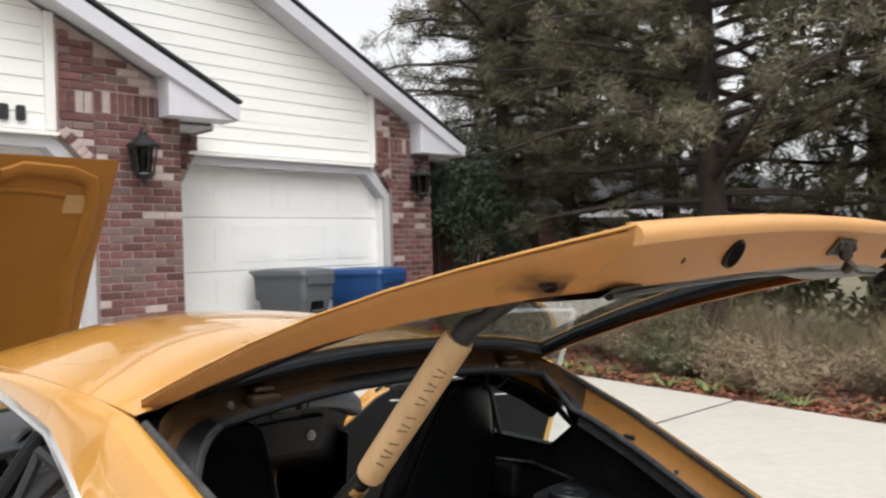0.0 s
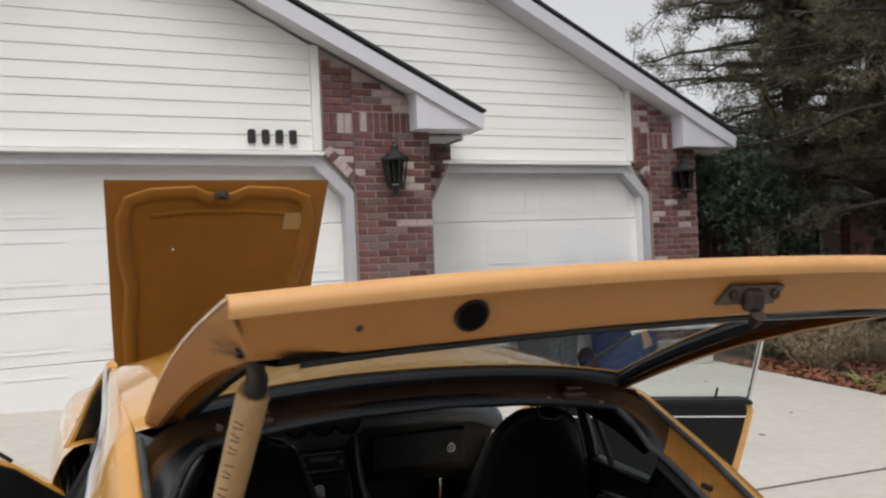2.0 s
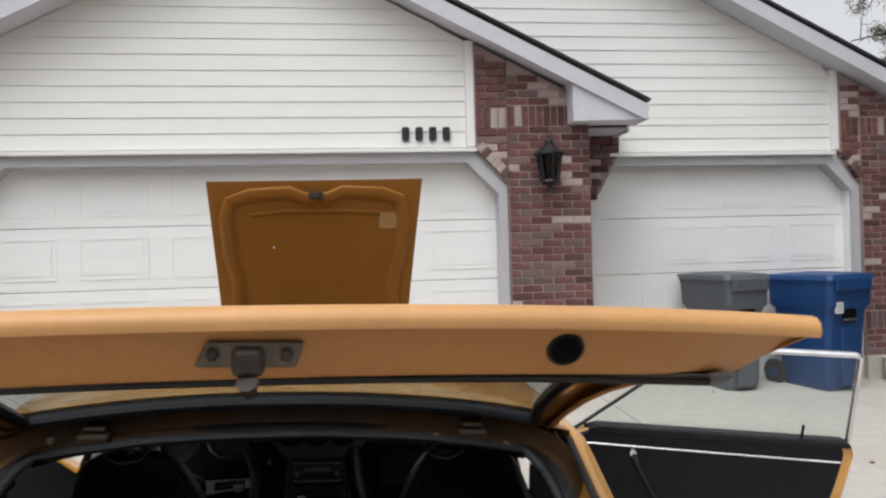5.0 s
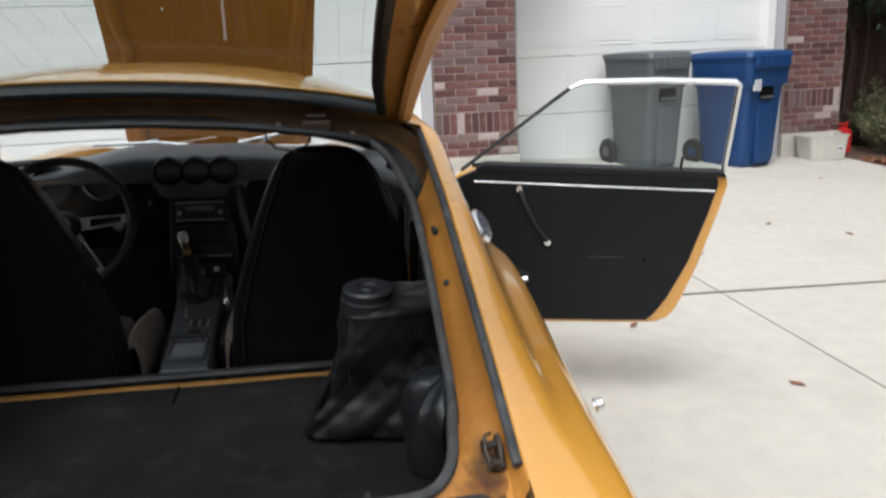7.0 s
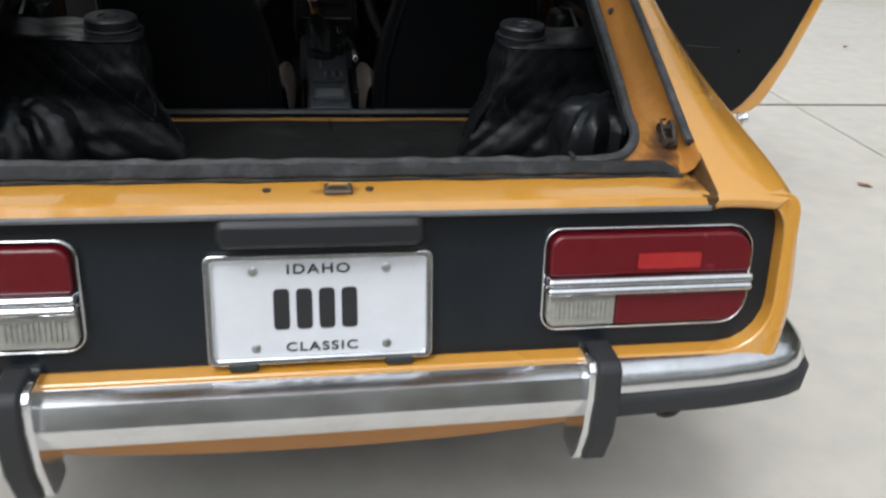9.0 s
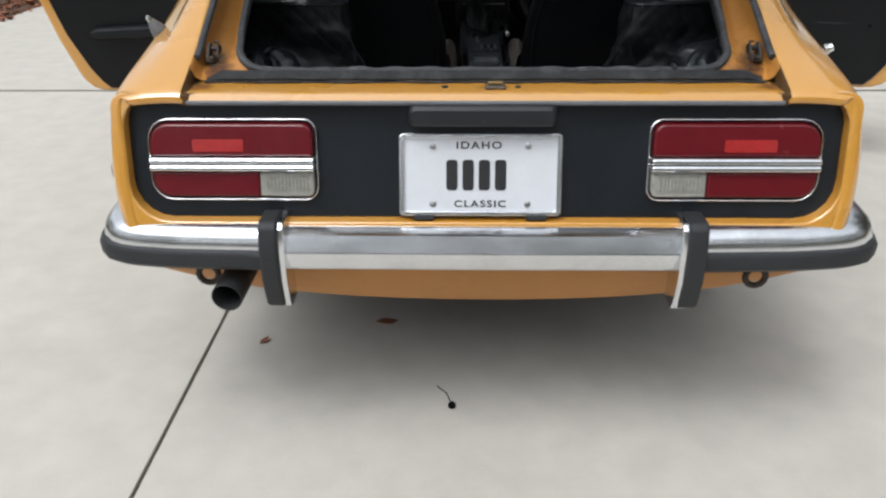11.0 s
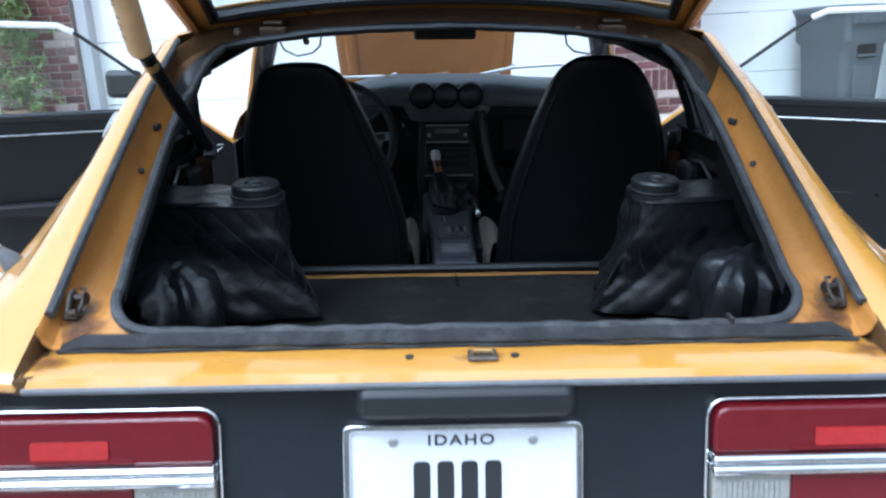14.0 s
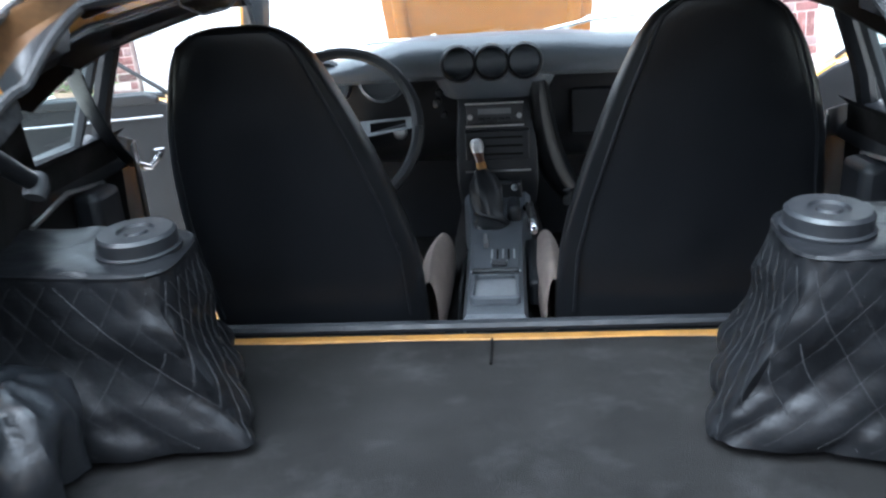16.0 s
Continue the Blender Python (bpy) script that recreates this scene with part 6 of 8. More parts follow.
def tower_cover(s):
    """Quilted vinyl boot draped over a suspension tower, drawn out to a point on the floor."""
    n = 24
    xt = 0.335 if s < 0 else 0.385
    top = outline([(xt, 0.605), (0.665, 0.650), (0.665, 0.815), (xt + 0.02, 0.800)], n, 45)
    low = outline([(0.262 if s < 0 else 0.308, 0.622), (0.665, 0.565), (0.685, 0.960), (0.415, 0.965)], n, 3)
    N = len(top)

    def skin(a, t, lift=0.0):
        """Place on the boot: a runs round it (0 to 1), t from the rim (0) to the floor (1)."""
        f = (a % 1.0) * N
        i, u = int(f) % N, f - int(f)
        p = top[i].lerp(top[(i + 1) % N], u)
        q = low[i].lerp(low[(i + 1) % N], u)
        k = lerp(t, t * t, 0.45)
        r = p.lerp(q, k)
        z = lerp(0.842, 0.612, t)
        out = Vector((r.x - 0.50, r.y - 0.76, 0))
        out = out.normalized() if out.length > 1e-6 else out
        wr = (0.015 * abs(math.sin(38 * a + 5 * t + s)) ** 0.6 - 0.007) * t ** 2.5 + 0.006 * abs(noise.noise((14 * a, 9 * t, s * 5))) + 0.007 * noise.noise((9 * a, 5 * t, s * 3)) + 0.008 * math.sin(16 * a + 7 * t) * math.sin(math.pi * t)
        d1, d2 = (a * 26 + t * 4.0) % 1.0, (a * 26 - t * 4.0) % 1.0
        quilt = 0.0028 * (math.sin(math.pi * d1) * math.sin(math.pi * d2)) ** 0.5
        r = r + out * (wr * min(1.0, t * 4) + quilt + lift)
        return (s * r.x, r.y, z + 0.004 * math.sin(20 * a) * (1 - t))

    rows = []
    mid = Vector((0.51, 0.715, 0))
    for k in (0.0, 0.35, 0.7, 0.93):
        rows.append([(s * lerp(mid.x, p.x, k), lerp(mid.y, p.y, k), 0.858 + 0.004 * noise.noise((p.x * 20 * k, p.y * 20 * k, 2)) - 0.002 * k) for p in top for _ in (0, 1)])
    rows.append([(s * p.x, p.y, 0.853) for p in top for _ in (0, 1)])
    rows = [[r[i] if i % 2 == 0 else tuple(lerp(r[i][c], r[(i + 1) % len(r)][c], 0.5) for c in range(3)) for i in range(len(r))] for r in rows]
    for k in range(29):
        rows.append([skin(i / (2 * N), k / 28) for i in range(2 * N)])
    body = part("tower_cover", grid(rows, closed=True), M_cover, car, "draped quilted black vinyl suspension cover")
    part("cover_rim", new_tube([(s * p.x, p.y, 0.850) for p in top + top[:1]], 0.0035, 5), M_cover, body, "piped seam round the top")
    part("cover_cap", lathe([(0.053, -0.004), (0.054, 0.002), (0.050, 0.004), (0.050, 0.020), (0.046, 0.0245), (0.024, 0.0245), (0.022, 0.0205), (0.015, 0.0205), (0.013, 0.024)], 30, pose(s * (0.402 if s < 0 else 0.447), 0.700, 0.860, 3, 0, 0)), M_plastic, body, "round black cap")
    for d in (-1, 1):
        for k in range(26):
            a0 = k / 26
            pts = [skin(a0 + d * t * 4.0 / 26, t, 0.0014) for t in [0.03 + 0.94 * j / 28 for j in range(29)]]
            if 0.36 < (a0 + d * 2.0 / 26) % 1.0 < 0.70:
                continue
            part("stitching", new_tube(pts, 0.0006, 3), M_stitch, body)
    # puffed end of the boot against the side wall
    cx, cy, w = (0.550, 0.540, 0.088) if s < 0 else (0.588, 0.510, 0.092)
    bl = []
    for k in range(23):
        t = (k / 22) ** 1.2
        rr = math.sin(math.pi * 0.5 * t ** 0.62) * (1 - 0.06 * max(0, t - 0.7) / 0.3)
        row = []
        for i in range(64):
            a = 2 * math.pi * i / 64
            fold = 0.20 * (0.5 - abs(noise.noise((2.6 * math.cos(a) + 3 * s, 2.6 * math.sin(a), 1.1 * t))) * 2.2) + 0.26 * abs(math.sin(2.5 * a + 0.8 * s + 0.7 * t)) ** 0.7 + 0.10 * abs(math.sin(3.5 * a - 2.2 * t + s)) + 0.12 * abs(noise.noise((2.9 * math.cos(a), 2.9 * math.sin(a), 3.0 * t + 3 * s))) + 0.16 * noise.noise((2.2 * math.cos(a), 2.2 * math.sin(a), 2.4 * t + s))
            pl = 0.84 + fold * min(1, 2 * t)
            zc = (0.142 if s < 0 else 0.165) * (1 - t ** 2.3) + 0.016 * noise.noise((3 * rr * math.cos(a), 3 * rr * math.sin(a), s * 4)) * (1 - t)
            row.append((s * cx + w * rr * pl * math.cos(a), cy + 1.05 * w * rr * pl * math.sin(a), 0.612 + zc))
        bl.append(row)
    part("cover_end", grid(bl, closed=True), M_gloss, body, "puffed glossy end of the cover")


tower_cover(1)
tower_cover(-1)


def seat(s, widths):
    """Reclined bucket seat with a tall tapered shell back; widths: height, inner and outer edge."""
    def back_y(z):
        return 1.10 - 0.2115 * (z - 0.58)
    rows = []
    n = 28
    zt = widths[-1][0]
    for z, a, b in widths:
        th = 0.085 * (1 - 0.45 * smoothstep((z - zt + 0.07) / 0.07))
        row = []
        for k in range(n):
            ang = 2 * math.pi * k / n
            cx, sx = math.cos(ang), math.sin(ang)
            px = math.copysign(abs(cx) ** 0.45, cx)
            py = math.copysign(abs(sx) ** 0.45, sx)
            row.append((lerp(a, b, 0.5 + 0.5 * px), back_y(z) + th * (0.5 + 0.5 * py) - 0.010 * (1 - px * px) * (py < 0), z))
        rows.append(row)
    z, a, b = widths[-1]
    for q, dz in ((0.75, 0.007), (0.35, 0.010)):
        rows.append([(lerp((a + b) / 2, x, q), lerp(back_y(z) + 0.03, y, q), z + dz) for x, y, _ in rows[len(widths) - 1]])
    bm = grid(rows, closed=True)
    bm.verts.ensure_lookup_table()
    bm.faces.new([bm.verts[-n + i] for i in range(n)])
    sb = part("seat_back", bm, M_seat, car, "tall black vinyl bucket seat back", mods=(("sub", 1),))
    # welted seams a little inside both edges of the shell
    for side in (1, 2):
        pts = []
        for w in widths[1:]:
            e, o = w[side], w[3 - side]
            x = lerp(e, o, 0.07)
            pts.append((x, back_y(w[0]) - 0.0035, w[0]))
        part("seat_piping", new_tube(pts, 0.0028, 6), M_vinyl, sb, "welted seam")
    xi, xo = widths[0][1], widths[0][2]
    rows = []
    for t, w, h in ((0.0, 0.5, 0.60), (0.04, 0.85, 0.622), (0.25, 1.0, 0.632), (0.6, 1.0, 0.595), (0.92, 0.9, 0.57), (1.0, 0.6, 0.54)):
        y = lerp(1.19, 1.62, t)
        c = xi + s * 0.005
        half = 0.033 * w
        rows.append([(c + half * math.cos(radians(q)) * 1.0, y, lerp(0.43, h, 0.5 + 0.5 * math.sin(radians(q)))) for q in range(0, 360, 30)])
    part("seat_bolster", grid(rows, closed=True), M_tan, sb, "worn tan cloth seat bolster", mods=(("sub", 1),))
    part("bolster_piping", new_tube([(xi - s * 0.050, y, z) for y, z in ((1.19, 0.46), (1.22, 0.50), (1.30, 0.535), (1.45, 0.53), (1.60, 0.50))], 0.004, 6), M_vinyl, sb)
    part("seat_cushion", new_box(((xi + xo) / 2 + 0.03 * s, 1.40, 0.47), (abs(xo - xi) - 0.06, 0.46, 0.15)), M_tan, sb, "worn tan cloth seat cushion", mods=(("bevel", 0.05),))


seat(-1, ((0.43, -0.085, -0.495), (0.57, -0.087, -0.502), (0.69, -0.092, -0.514), (0.79, -0.118, -0.516), (0.90, -0.158, -0.506), (0.98, -0.192, -0.488), (1.04, -0.220, -0.468), (1.080, -0.242, -0.447), (1.098, -0.272, -0.415)))
seat(1, ((0.43, 0.150, 0.606), (0.57, 0.152, 0.606), (0.69, 0.157, 0.604), (0.79, 0.180, 0.598), (0.90, 0.214, 0.578), (0.98, 0.241, 0.552), (1.04, 0.266, 0.524), (1.090, 0.288, 0.490), (1.110, 0.318, 0.458)))

# tunnel, console, levers
part("tunnel", grid([[(CX + x, y, z) for x, z in ((-0.15, 0.30), (-0.12, 0.42), (-0.075, 0.475), (0.075, 0.475), (0.12, 0.42), (0.15, 0.30))] for y in (1.06, 1.4, 1.9, 2.3)]), M_carpet, car)
con = part("console", grid([[(CX + 0.005 + x * w, y, z + dz) for x, dz in ((-0.064, -0.16), (-0.062, -0.012), (-0.054, 0.0), (0.054, 0.0), (0.062, -0.012), (0.064, -0.16))] for y, z, w in ((1.095, 0.555, 0.96), (1.10, 0.566, 0.98), (1.20, 0.570, 1.0), (1.35, 0.574, 1.02), (1.50, 0.574, 1.08), (1.66, 0.576, 1.22), (1.78, 0.60, 1.4))]), M_console, car, "black plastic centre console")
# open tray, switch plate with slots and the shift surround
part("tray_rim", ring(round_rect(CX - 0.043, CX + 0.053, 1.135, 1.262, 0.012, 3), round_rect(CX - 0.035, CX + 0.045, 1.145, 1.250, 0.010, 3), 0.566, 0.584, "z"), M_console, con, "raised rim of the tray", mods=(("bevel", 0.003),))
part("tray_floor", new_box((CX + 0.005, 1.198, 0.572), (0.08, 0.10, 0.004)), M_worn, con, "grey tray floor", smooth=False)
part("tray_wall", new_box((CX + 0.005, 1.262, 0.582), (0.096, 0.012, 0.022)), M_plastic, con, mods=(("bevel", 0.004),))
part("console_plate", new_box((CX + 0.005, 1.365, 0.5765), (0.098, 0.155, 0.006)), M_console, con, mods=(("bevel", 0.002),))
for k in range(5):
    part("console_slot", new_box((CX - 0.004 + k * 0.012, 1.375, 0.5802), (0.0045, 0.055, 0.002)), M_steel if k % 2 == 0 else M_dark, con, smooth=False)
sw_ = part("toggle_switch", new_box((CX + 0.012, 1.312, 0.583), (0.032, 0.020, 0.010)), M_ink, con, "black rocker switch", mods=(("bevel", 0.003),))
part("switch_edge", new_box((CX + 0.012, 1.324, 0.5815), (0.036, 0.004, 0.006)), M_steel, sw_, smooth=False)
part("console_lever", new_tube([(CX - 0.022, 1.50, 0.578), (CX - 0.020, 1.46, 0.596), (CX - 0.017, 1.40, 0.590)], [0.004, 0.004, 0.006], 8), M_steel, con, "thin steel lever")
for dx in (-0.045, 0.055):
    part("console_screw", lathe([(0.004, 0), (0.003, 0.002)], 8, pose(CX + dx * 0.98, 1.285, 0.576)), M_steel, con)
boot = []
for t, r, x, y, z in ((0, 0.046, 0.026, 1.590, 0.572), (1, 0.044, 0.026, 1.592, 0.580), (2, 0.030, 0.024, 1.600, 0.592), (3, 0.034, 0.020, 1.612, 0.606), (4, 0.041, 0.018, 1.626, 0.630), (5, 0.042, 0.016, 1.636, 0.650), (6, 0.036, 0.013, 1.642, 0.670), (7, 0.024, 0.009, 1.648, 0.690), (8, 0.013, 0.006, 1.652, 0.702)):
    boot.append([(x + r * (1 + 0.10 * math.sin(5 * a + t)) * math.cos(a), y + 0.85 * r * (1 + 0.10 * math.sin(5 * a + t)) * math.sin(a), z + 0.004 * math.sin(3 * a + 1.3 * t)) for a in [2 * math.pi * i / 22 for i in range(22)]])
gl_ = part("gear_boot", grid(boot, closed=True), M_cover, car, "creased black leather gear lever boot", mods=(("sub", 1),))
part("boot_welt", new_tube([(0.026 + 0.040 * math.cos(a), 1.597 + 0.034 * math.sin(a), 0.588 + 0.020 * math.cos(a + 2.4)) for a in [2 * math.pi * i / 22 for i in range(23)]], 0.0035, 6), M_vinyl, gl_, "twisted welt round the boot")
part("gear_collar", new_tube([(0.007, 1.651, 0.700), (0.004, 1.654, 0.716)], [0.013, 0.012], 12), M_lip, gl_, "orange collar")
part("gear_lever", new_tube([(0.004, 1.654, 0.714), (-0.002, 1.659, 0.742)], [0.011, 0.014], 12), M_knob, gl_)
part("gear_knob", lathe([(0.012, -0.022), (0.0165, -0.010), (0.0165, 0.006), (0.011, 0.014), (0.004, 0.016)], 16, pose(-0.004, 1.662, 0.757, -12, -10, 0)), M_steel, gl_, "bright metal knob")
hb_ = part("hand_brake", new_tube([(0.112, 1.74, 0.560), (0.116, 1.66, 0.596), (0.119, 1.60, 0.618)], [0.010, 0.010, 0.011], 10), M_plastic, car, "black handbrake lever with a chrome grip")
part("brake_grip", new_tube([(0.119, 1.605, 0.617), (0.122, 1.53, 0.622), (0.125, 1.455, 0.607), (0.126, 1.445, 0.603)], [0.0105, 0.0115, 0.0115, 0.007], 12), M_bright, hb_, "bright chrome grip")
part("brake_base", new_box((0.122, 1.40, 0.530), (0.030, 0.26, 0.06)), M_vinyl, hb_, mods=(("bevel", 0.010),))
part("choke_lever", new_tube([(0.078, 1.745, 0.622), (0.084, 1.700, 0.636), (0.086, 1.690, 0.640)], [0.005, 0.005, 0.010], 10), M_chrome, con, "chrome choke lever")
part("lever_shroud", new_box((0.082, 1.66, 0.588), (0.034, 0.10, 0.05)), M_plastic, con, mods=(("bevel", 0.012),))

for s in (-1, 1):
    part("kick_panel", grid([[(s * 0.715, y, z) for y in (1.86, 2.1, 2.3)] for z in (0.30, 0.6, 0.77)]), M_vinyl, car, "black footwell side panel", mods=(("solid", (0.01, 0)),))

# dashboard
def dash_rows(profile):
    """The pad stands a little higher over the gauges and falls away before the driver."""
    rows = []
    def top(i, z):
        x = 0.69 * (2 * i / 28 - 1)
        return smoothstep((z - 0.93) / 0.05) * (0.012 * smoothstep((0.30 - abs(x)) / 0.12) - 0.050 * smoothstep((-0.22 - x) / 0.30))
    for y, z in profile:
        rows.append([(CX + 0.69 * (2 * i / 28 - 1), y + 0.025 * abs(2 * i / 28 - 1) ** 2, z - 0.012 * abs(2 * i / 28 - 1) ** 2 - 0.05 * abs(2 * i / 28 - 1) ** 8 + top(i, z)) for i in range(29)])
    return rows


db = part("dashboard", grid(dash_rows(((2.32, 0.900), (2.20, 0.945), (2.08, 0.972), (1.96, 0.988), (1.86, 0.992), (1.805, 0.983), (1.778, 0.960), (1.772, 0.930), (1.782, 0.908), (1.81, 0.897), (1.86, 0.892)))), M_dash, car, "padded dashboard, its lit pad lightened to grey", mods=(("sub", 1),))
# black here carries the shadow below the pad
part("dash_lower", grid(dash_rows(((1.855, 0.893), (1.870, 0.870), (1.885, 0.80), (1.905, 0.72), (1.96, 0.66), (2.05, 0.63)))), M_vinyl, db, "lower dashboard, shade under the pad coloured black")
part("dash_centre", grid([[(CX + 0.008 + x * k, y + dy, z) for x, dy in ((-0.16, 0.06), (-0.13, 0.012), (-0.10, 0.0), (0.10, 0.0), (0.13, 0.012), (0.16, 0.06))] for y, z, k in ((1.782, 0.915, 1.06), (1.786, 0.895, 0.98), (1.800, 0.868, 0.90), (1.812, 0.845, 0.84))]), M_dash, db, "dash padding below the gauges, lit area in lighter grey", mods=(("sub", 1),))
part("knee_pad", grid([[(x0 + dx * w, y + dy, z) for dx, dy in ((-0.028, 0.05), (-0.02, 0.006), (0.0, 0.0), (0.022, 0.012), (0.03, 0.06))] for x0, y, z, w in ((0.150, 1.800, 0.885, 0.7), (0.158, 1.802, 0.80, 0.9), (0.172, 1.806, 0.72, 1.0), (0.192, 1.812, 0.65, 1.2), (0.222, 1.82, 0.59, 1.3), (0.245, 1.835, 0.558, 0.9))]), M_seat, db, "black padded side of the centre stack", mods=(("sub", 1), ("solid", (0.008, 1))))
rg = random.Random(31)
part("loose_cloth", grid([[(0.215 + 0.016 * i + rg.uniform(-0.006, 0.006), 1.795 + 0.02 * math.sin(1.3 * i + j) + rg.uniform(-0.006, 0.006), 0.60 - 0.016 * j + rg.uniform(-0.004, 0.004)) for i in range(5)] for j in range(4)]), M_cover, db, "crumpled black flap", mods=(("sub", 2), ("solid", (0.003, 0))))
for s in (-1, 1):
    part("demister_slot", new_tube([(CX + s * 0.165, 1.95, 0.993), (CX + s * 0.150, 1.88, 0.996), (CX + s * 0.140, 1.845, 0.992)], 0.003, 5), M_dark, db)
lid = part("glovebox", new_box((0.425, 1.879, 0.79), (0.37, 0.018, 0.125)), M_vinyl, db, "black glovebox lid", mods=(("bevel", 0.008),))
part("glovebox_lock", ring([(0.545 + 0.017 * math.cos(a), 0.786 + 0.017 * math.sin(a)) for a in [2 * math.pi * k / 18 for k in range(18)]], [(0.545 + 0.012 * math.cos(a), 0.786 + 0.012 * math.sin(a)) for a in [2 * math.pi * k / 18 for k in range(18)]], 1.862, 1.872), M_steel, lid, "bright lock ring")
part("lock_barrel", lathe([(0.006, 0), (0.005, 0.010)], 10, pose(0.545, 1.872, 0.786, 90, 0, 0)), M_steel, lid)
for x, z in ((-0.105, 0.86), (-0.110, 0.835), (-0.095, 0.80)):
    part("dash_knob", lathe([(0.010, 0), (0.010, 0.012), (0.006, 0.018)], 12, pose(x, 1.868, z, 90, 0, 0)), M_plastic, db, "small black dash knob")
part("column_lever", new_tube([(-0.118, 1.84, 0.838), (-0.112, 1.80, 0.834)], [0.003, 0.006], 8), M_steel, db)
for k in (-1, 0, 1):
    x = CX + 0.002 + 0.0855 * k
    m = pose(x, 1.815, 0.936, 84, 0, -4 * k)
    pod = part("gauge_pod", lathe([(0.046, -0.03), (0.048, 0.02), (0.045, 0.052), (0.041, 0.056), (0.037, 0.050), (0.035, 0.010)], 22, m), M_seat, db, "hooded round gauge")
    part("gauge_face", lathe([(0.035, 0.008), (0.035, 0.011)], 18, m), M_dark, pod, "dark gauge face")
    part("gauge_needle", new_box((x + 0.006, 1.801, 0.940), (0.002, 0.002, 0.022)), M_tan, pod, smooth=False)
st = part("stack_panel", grid([[(CX + 0.008 + x * k, y + dy, z) for x, dy in ((-0.112, 0.09), (-0.105, 0.006), (-0.095, 0.0), (0.095, 0.0), (0.105, 0.006), (0.112, 0.09))] for y, z, k in ((1.86, 0.895, 0.9), (1.838, 0.87, 0.92), (1.818, 0.80, 0.95), (1.792, 0.70, 1.0), (1.778, 0.62, 1.0), (1.80, 0.56, 0.95))]), M_vinyl, car, "black centre stack")
rad = part("radio", new_box((CX + 0.005, 1.802, 0.808), (0.145, 0.03, 0.052)), M_ink, st, "slim black radio", mods=(("bevel", 0.003),))
for z in (0.836, 0.778):
    part("radio_trim", new_box((CX + 0.005, 1.787, z), (0.150, 0.004, 0.004)), M_steel, rad, smooth=False)
for x in (-0.058, 0.068):
    part("radio_knob", lathe([(0.007, 0), (0.0065, 0.014)], 12, pose(CX + x, 1.792, 0.803, 90, 0, 0)), M_steel, rad)
part("radio_dial", new_box((CX + 0.005, 1.7865, 0.816), (0.085, 0.003, 0.014)), M_worn, rad, "grey tuning dial", smooth=False)
for k in range(5):
    part("radio_key", new_box((CX - 0.029 + k * 0.017, 1.785, 0.794), (0.013, 0.008, 0.009)), M_plastic, rad, mods=(("bevel", 0.002),))
hc = part("heater_panel", new_box((CX + 0.01, 1.793, 0.728), (0.165, 0.03, 0.075)), M_plastic, st, "black heater control panel", mods=(("bevel", 0.003),))
for k in range(3):
    part("heater_slot", new_box((CX + 0.01, 1.777, 0.705 + k * 0.022), (0.13, 0.003, 0.004)), M_dark, hc, smooth=False)
part("stack_trim", new_box((CX + 0.01, 1.772, 0.662), (0.17, 0.004, 0.004)), M_steel, st, smooth=False)
part("ash_tray", new_box((CX + 0.01, 1.765, 0.61), (0.12, 0.03, 0.05)), M_plastic, st, mods=(("bevel", 0.004),))
wm = pose(-0.330, 1.63, 0.815, 66, 0, 0)
whl = part("steering_wheel", new_tube([wm @ Vector((0.19 * math.cos(a), 0.19 * math.sin(a), 0)) for a in [2 * math.pi * k / 40 for k in range(41)]], 0.0145, 8), M_plastic, car, "black three-spoke steering wheel")
for a in (305, 4, 186):
    q = radians(a)
    def spoke_at(r, w):
        return wm @ Vector((r * math.cos(q) - w * math.sin(q), r * math.sin(q) + w * math.cos(q), -0.028 + 0.028 * r / 0.19))
    sp_ = part("spoke", grid([[spoke_at(r, w * lerp(1.25, 0.75, r / 0.19)) for w in (-0.018, -0.011)] for r in (0.035, 0.09, 0.14, 0.186)]), M_strip, whl, "slotted steel spoke", mods=(("solid", (0.003, 0)),))
    part("spoke_rail", grid([[spoke_at(r, w * lerp(1.25, 0.75, r / 0.19)) for w in (0.011, 0.018)] for r in (0.035, 0.09, 0.14, 0.186)]), M_strip, sp_, mods=(("solid", (0.003, 0)),))
    for r0, r1 in ((0.035, 0.07), (0.160, 0.186)):
        part("spoke_web", grid([[spoke_at(r, w * lerp(1.25, 0.75, r / 0.19)) for w in (-0.012, 0.012)] for r in (r0, r1)]), M_strip, sp_, mods=(("solid", (0.003, 0)),))
part("ignition_lock", lathe([(0.016, -0.02), (0.018, 0.0), (0.014, 0.012), (0.006, 0.014)], 14, pose(-0.200, 1.74, 0.780, 80, 0, 0)), M_steel, car, "bright ignition lock")
part("wheel_hub", lathe([(0.045, -0.05), (0.045, -0.020), (0.034, -0.006), (0.01, 0.002)], 20, wm), M_plastic, whl)
part("hub_emblem", lathe([(0.020, -0.004), (0.022, 0.002), (0.016, 0.006), (0.006, 0.005)], 16, wm), M_steel, whl, "bright hub emblem")
part("column", new_tube([wm @ Vector((0, 0, -0.04)), wm @ Vector((0, 0, -0.30))], 0.035, 10), M_plastic, car)
part("column_stalk", new_tube([wm @ Vector((0.03, 0, -0.09)), wm @ Vector((0.17, 0.03, -0.08))], 0.005, 6), M_plastic, car)
part("binnacle", lathe([(0.062, -0.02), (0.064, 0.04), (0.056, 0.045), (0.054, 0.02)], 20, pose(-0.40, 1.86, 0.895, 84, 0, 0)), M_dash, db)
part("binnacle", lathe([(0.062, -0.02), (0.064, 0.04), (0.056, 0.045), (0.054, 0.02)], 20, pose(-0.25, 1.86, 0.905, 84, 0, 0)), M_dash, db)
